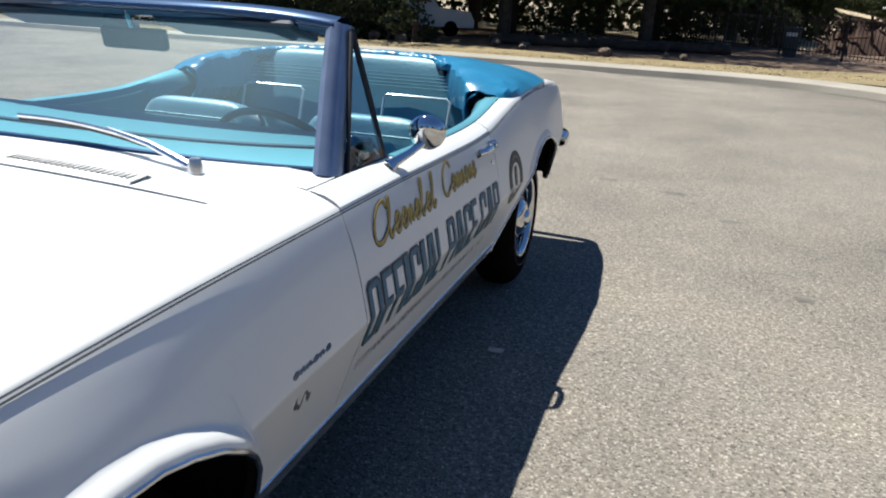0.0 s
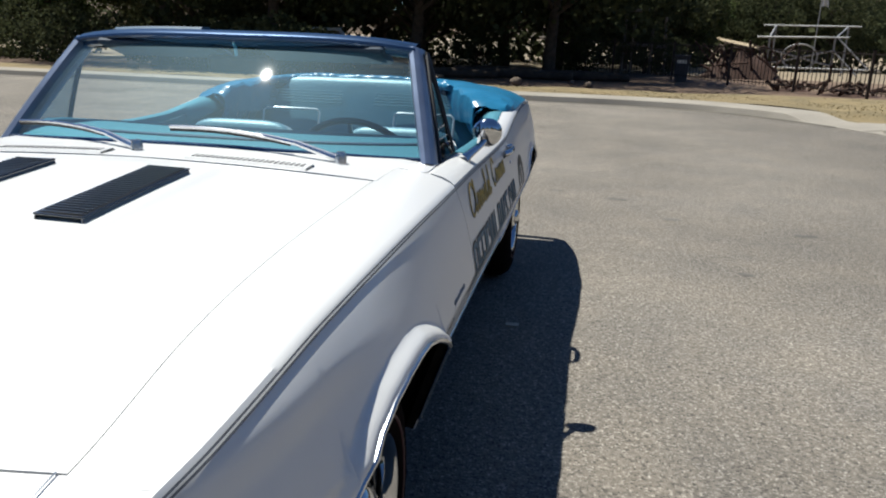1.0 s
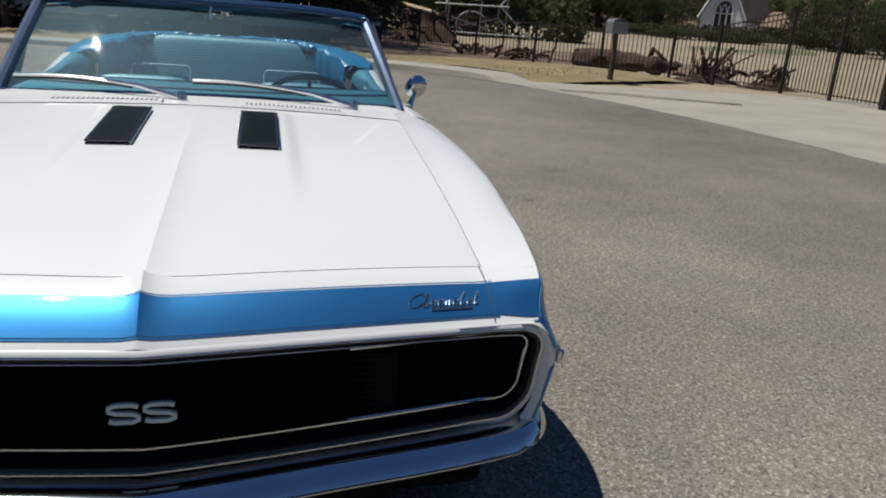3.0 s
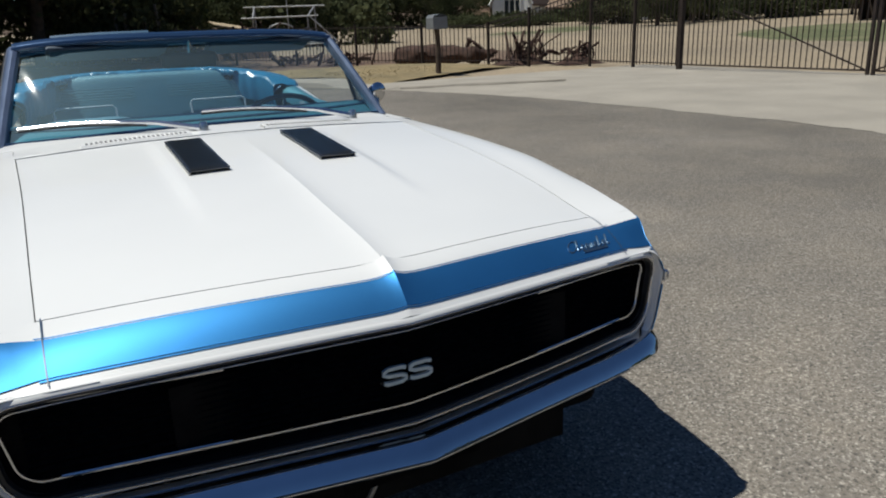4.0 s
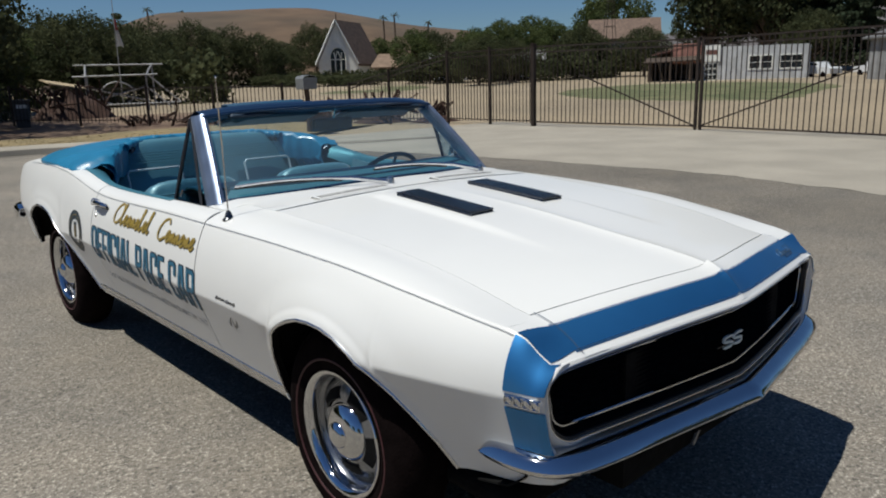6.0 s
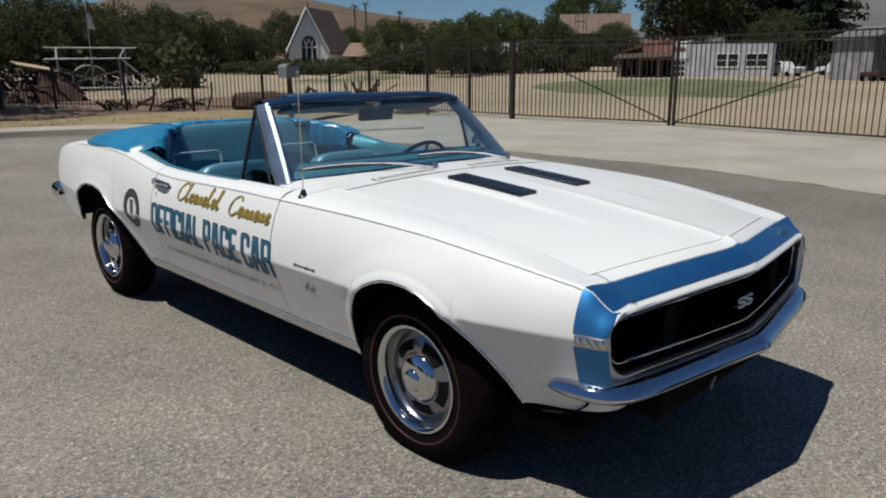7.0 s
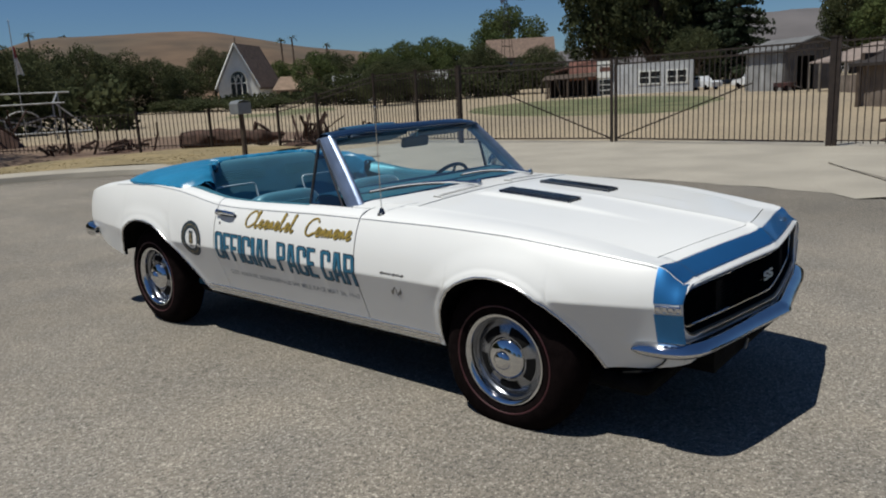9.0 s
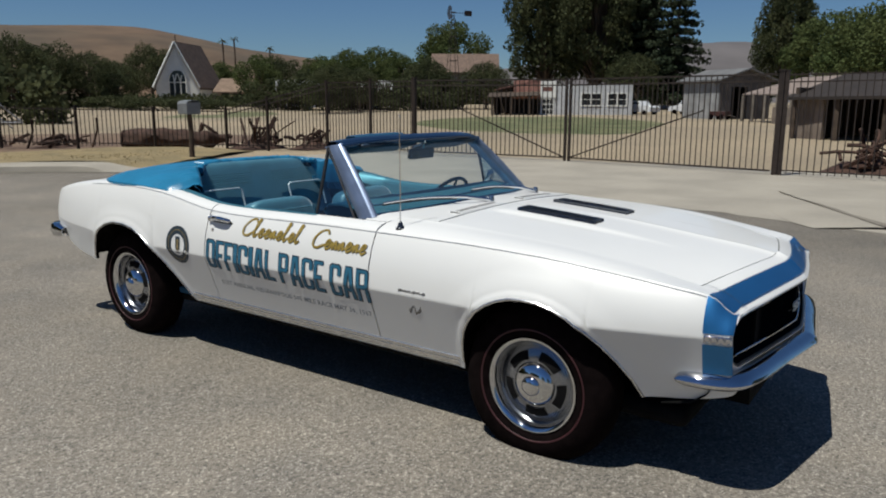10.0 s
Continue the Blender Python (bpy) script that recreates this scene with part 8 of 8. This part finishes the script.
for x, y, h in ((8.0, 23.2, 0.9), (9.4, 21.9, 0.95), (8.4, 22.7, 0.8)):
    part("leaning_bar", tube([(x, y, -0.05), (x + 0.16, y - 0.12, h * 0.6), (x + 0.12, y - 0.2, h)], 0.035, 5), RUST, None, "rusted iron bar leaning by the fence", smooth=0, category="iron bar")
heap("rust_mound", "tall mound of rusted machinery with a tan plank on top", 7.1, 31.0, 1.25, 0.9, 1.5, 8, 26, core=1.0)
mound = relic("cart_bed", "tan wooden cart bed lying over rusted machinery", "cart", (6.9, 31.2, 1.45), 15)
for k in range(6):
    part("plank", box((-0.75, -0.45 + 0.15 * k, 0.0), (0.75, -0.32 + 0.15 * k, 0.05), pose(0, 0, 0, 12, 9)), mat("tan_planks", (0.42, 0.33, 0.21), 0.85, 0, 0.2, 4, per_object=0.2) if k == 0 else bpy.data.materials["tan_planks"], mound, smooth=0)
part("axle", tube([(-0.7, 0, -0.35), (0.7, 0, -0.35)], 0.05, 6), RUST, mound)
for x in (-0.72, 0.72):
    part("cart_wheel", tube([(x, 0.5 * math.cos(a), -0.55 + 0.5 * math.sin(a)) for a in lin(0, 2 * math.pi, 25)], 0.04, 6), DARK_WOOD, mound, "dark cart wheel")
# pale pipe frame
PIPE = mat("pale_pipe", (0.30, 0.30, 0.30), 0.55, 0.3, 0.2, 5)
fr = relic("pipe_frame", "pale metal pipe frame standing behind the fence", "frame", (10.5, 35.4, 0.2), -18)
fr.scale = (1.3, 1.3, 1.25)
for a, b in (((-1.1, -0.6, 0), (-1.1, -0.6, 1.75)), ((0.9, -0.6, 0), (0.9, -0.6, 1.75)), ((-1.1, 0.9, 0), (-1.1, 0.9, 2.35)), ((1.2, 0.9, 0), (1.2, 0.9, 2.35)), ((-1.5, -0.6, 1.75), (1.3, -0.6, 1.8)), ((-1.5, 0.9, 2.35), (1.6, 0.9, 2.35)), ((1.0, -0.6, 1.75), (2.0, -0.7, 0.4)), ((0.9, -0.6, 1.2), (1.7, -0.7, 0.1)), ((-1.1, -0.6, 1.2), (0.9, -0.6, 0.5)), ((-1.1, -0.6, 0.5), (0.9, -0.6, 1.2)), ((-1.1, -0.6, 1.75), (-1.1, 0.9, 2.35)), ((0.9, -0.6, 1.75), (1.2, 0.9, 2.35)), ((-1.8, -0.9, 0.35), (2.0, -0.9, 0.38))):
    part("pipe", tube([(a[0], a[1], a[2] * 0.74), (b[0], b[1], b[2] * 0.74)], 0.032, 6), PIPE, fr)
ring = [Vector((-0.1 + 0.55 * math.cos(a), -0.62, 0.66 + 0.42 * math.sin(a))) for a in lin(0, 2 * math.pi, 25)]
part("pipe_ring", tube(ring, 0.03, 6), PIPE, fr, "pale pipe ring")
# brick chimney remnant, waste bin and timber stacks under the trees
ch = relic("old_timber_frame", "leaning old timber frame under the trees", "timber frame", (3.3, 31.5, rise(3.3, 31.5)), 10)
for a, b in (((-0.9, 0, 0), (-0.85, 0, 2.6)), ((0.9, 0, 0), (0.8, 0.1, 2.3)), ((-1.0, 0, 2.5), (0.3, 0, 2.55)), ((-0.9, 0, 1.2), (0.9, 0, 1.1)), ((-0.5, 0.1, 0), (-0.45, 0.1, 2.0)), ((0.3, 0.1, 0), (0.3, 0.1, 1.9))):
    part("beam", tube([a, b], 0.07, 5), WOOD, ch, smooth=0)
bin_ = relic("waste_bin", "dark grey waste bin with a pale label on the verge", "bin", (4.35, 27.0, rise(4.35, 27.0)), -8)
part("body", grid([[(sx * w, sy * w, z) for sx, sy in ((-1, -1), (1, -1), (1, 1), (-1, 1))] for w, z in ((0.20, 0.0), (0.26, 0.85), (0.28, 0.88))], closed=True), mat("bin_plastic", (0.06, 0.06, 0.062), 0.6, 0, 0.1, 8), bin_, smooth=0)
part("lid", box((-0.29, -0.30, 0.88), (0.29, 0.30, 0.95)), bpy.data.materials["bin_plastic"], bin_, "dark lid", bevel=0.02)
part("bin_label", box((-0.16, -0.275, 0.66), (0.16, -0.265, 0.78)), WHITE_WALL, bin_, "pale label", smooth=0)
for x, y, tn in ((-3.5, 24.2, 8), (-1.0, 25.0, -6), (0.9, 25.4, 4), (-2.2, 26.6, 12)):
    lg = relic("log", "old brown timber lying under the trees", "log", (x, y, rise(x, y) + 0.02), tn)
    part("timber", tube([(-1.6, 0, 0.16), (0, 0.04, 0.17), (1.6, 0, 0.15)], [0.16, 0.17, 0.14], 9), DARK_WOOD, lg, smooth=50)
# small stones and a hydrant cap by the shrubs
hy = relic("hydrant", "small rusty hydrant on the verge", "hydrant", (-6.1, 19.6, 0.12))
part("barrel", lathe([(0.10, 0.0), (0.10, 0.05), (0.07, 0.07), (0.07, 0.45), (0.09, 0.47), (0.09, 0.52), (0.05, 0.60), (0.0, 0.62)], 16, "z"), RUST, hy)
part("nozzle", lathe([(0.0, 0.13), (0.045, 0.13), (0.045, 0.05)], 12, "x", (0, 0, 0.36)), RUST, hy)
for k in range(14):
    a = rnd.uniform(0, 6.28)
    x, y = rnd.uniform(-14, 2), rnd.uniform(20.2, 23.5)
    s_ = rnd.uniform(0.08, 0.22)
    bm = bmesh.new()
    bmesh.ops.create_icosphere(bm, subdivisions=2, radius=s_)
    for v in bm.verts:
        v.co = v.co * (1 + 0.35 * noise.noise(v.co * 6 + Vector((k, 0, 0))))
        v.co.z = v.co.z * 0.7 + s_ * 0.4
    bmesh.ops.translate(bm, verts=bm.verts, vec=(x, y, 0.1 + rise(x, y)))
    part("stone", bm, mat("tan_stone", (0.14, 0.105, 0.075), 0.9, 0, 0.25, 6, bump=0.4) if k == 0 else bpy.data.materials["tan_stone"], None, "pale brown stone among the dry grass", category="stone", group="stones on the verge", smooth=40)
# flagpole with a limp flag before the trees
fp = relic("flagpole", "thin flagpole with a limp pale red and white flag", "flagpole", (12.05, 39.8, rise(12.05, 39.8) - 0.05))
part("pole", tube([(0, 0, 0), (0, 0, 3.0), (0.02, 0, 5.9)], [0.03, 0.026, 0.018], 7), PIPE, fp, "thin pale pole")
part("pole_knob", lathe([(0.0, 0.05), (0.04, 0.0), (0.0, -0.05)], 10, "z", (0.02, 0, 5.92)), PIPE, fp)
for k, (z0_, z1_, c) in enumerate(((4.05, 4.65, (0.30, 0.06, 0.06)), (3.25, 4.05, (0.68, 0.66, 0.62)))):
    rows = []
    for z in lin(z0_, z1_, 8):
        w_ = 0.09 + 0.24 * smoothstep(4.6, 3.3, z)
        rows.append([(0.03 + w_ * q, 0.06 * math.sin(q * 9 + z * 3), z + 0.10 * q * math.sin(q * 4)) for q in lin(0, 1, 9)])
    part("flag_cloth", grid(rows), mat("flag_cloth_%s" % ("red", "white")[k], c, 0.9, 0, 0.15, 8), fp, ("faded red cloth", "pale white cloth")[k], smooth=60, thick=0.004)
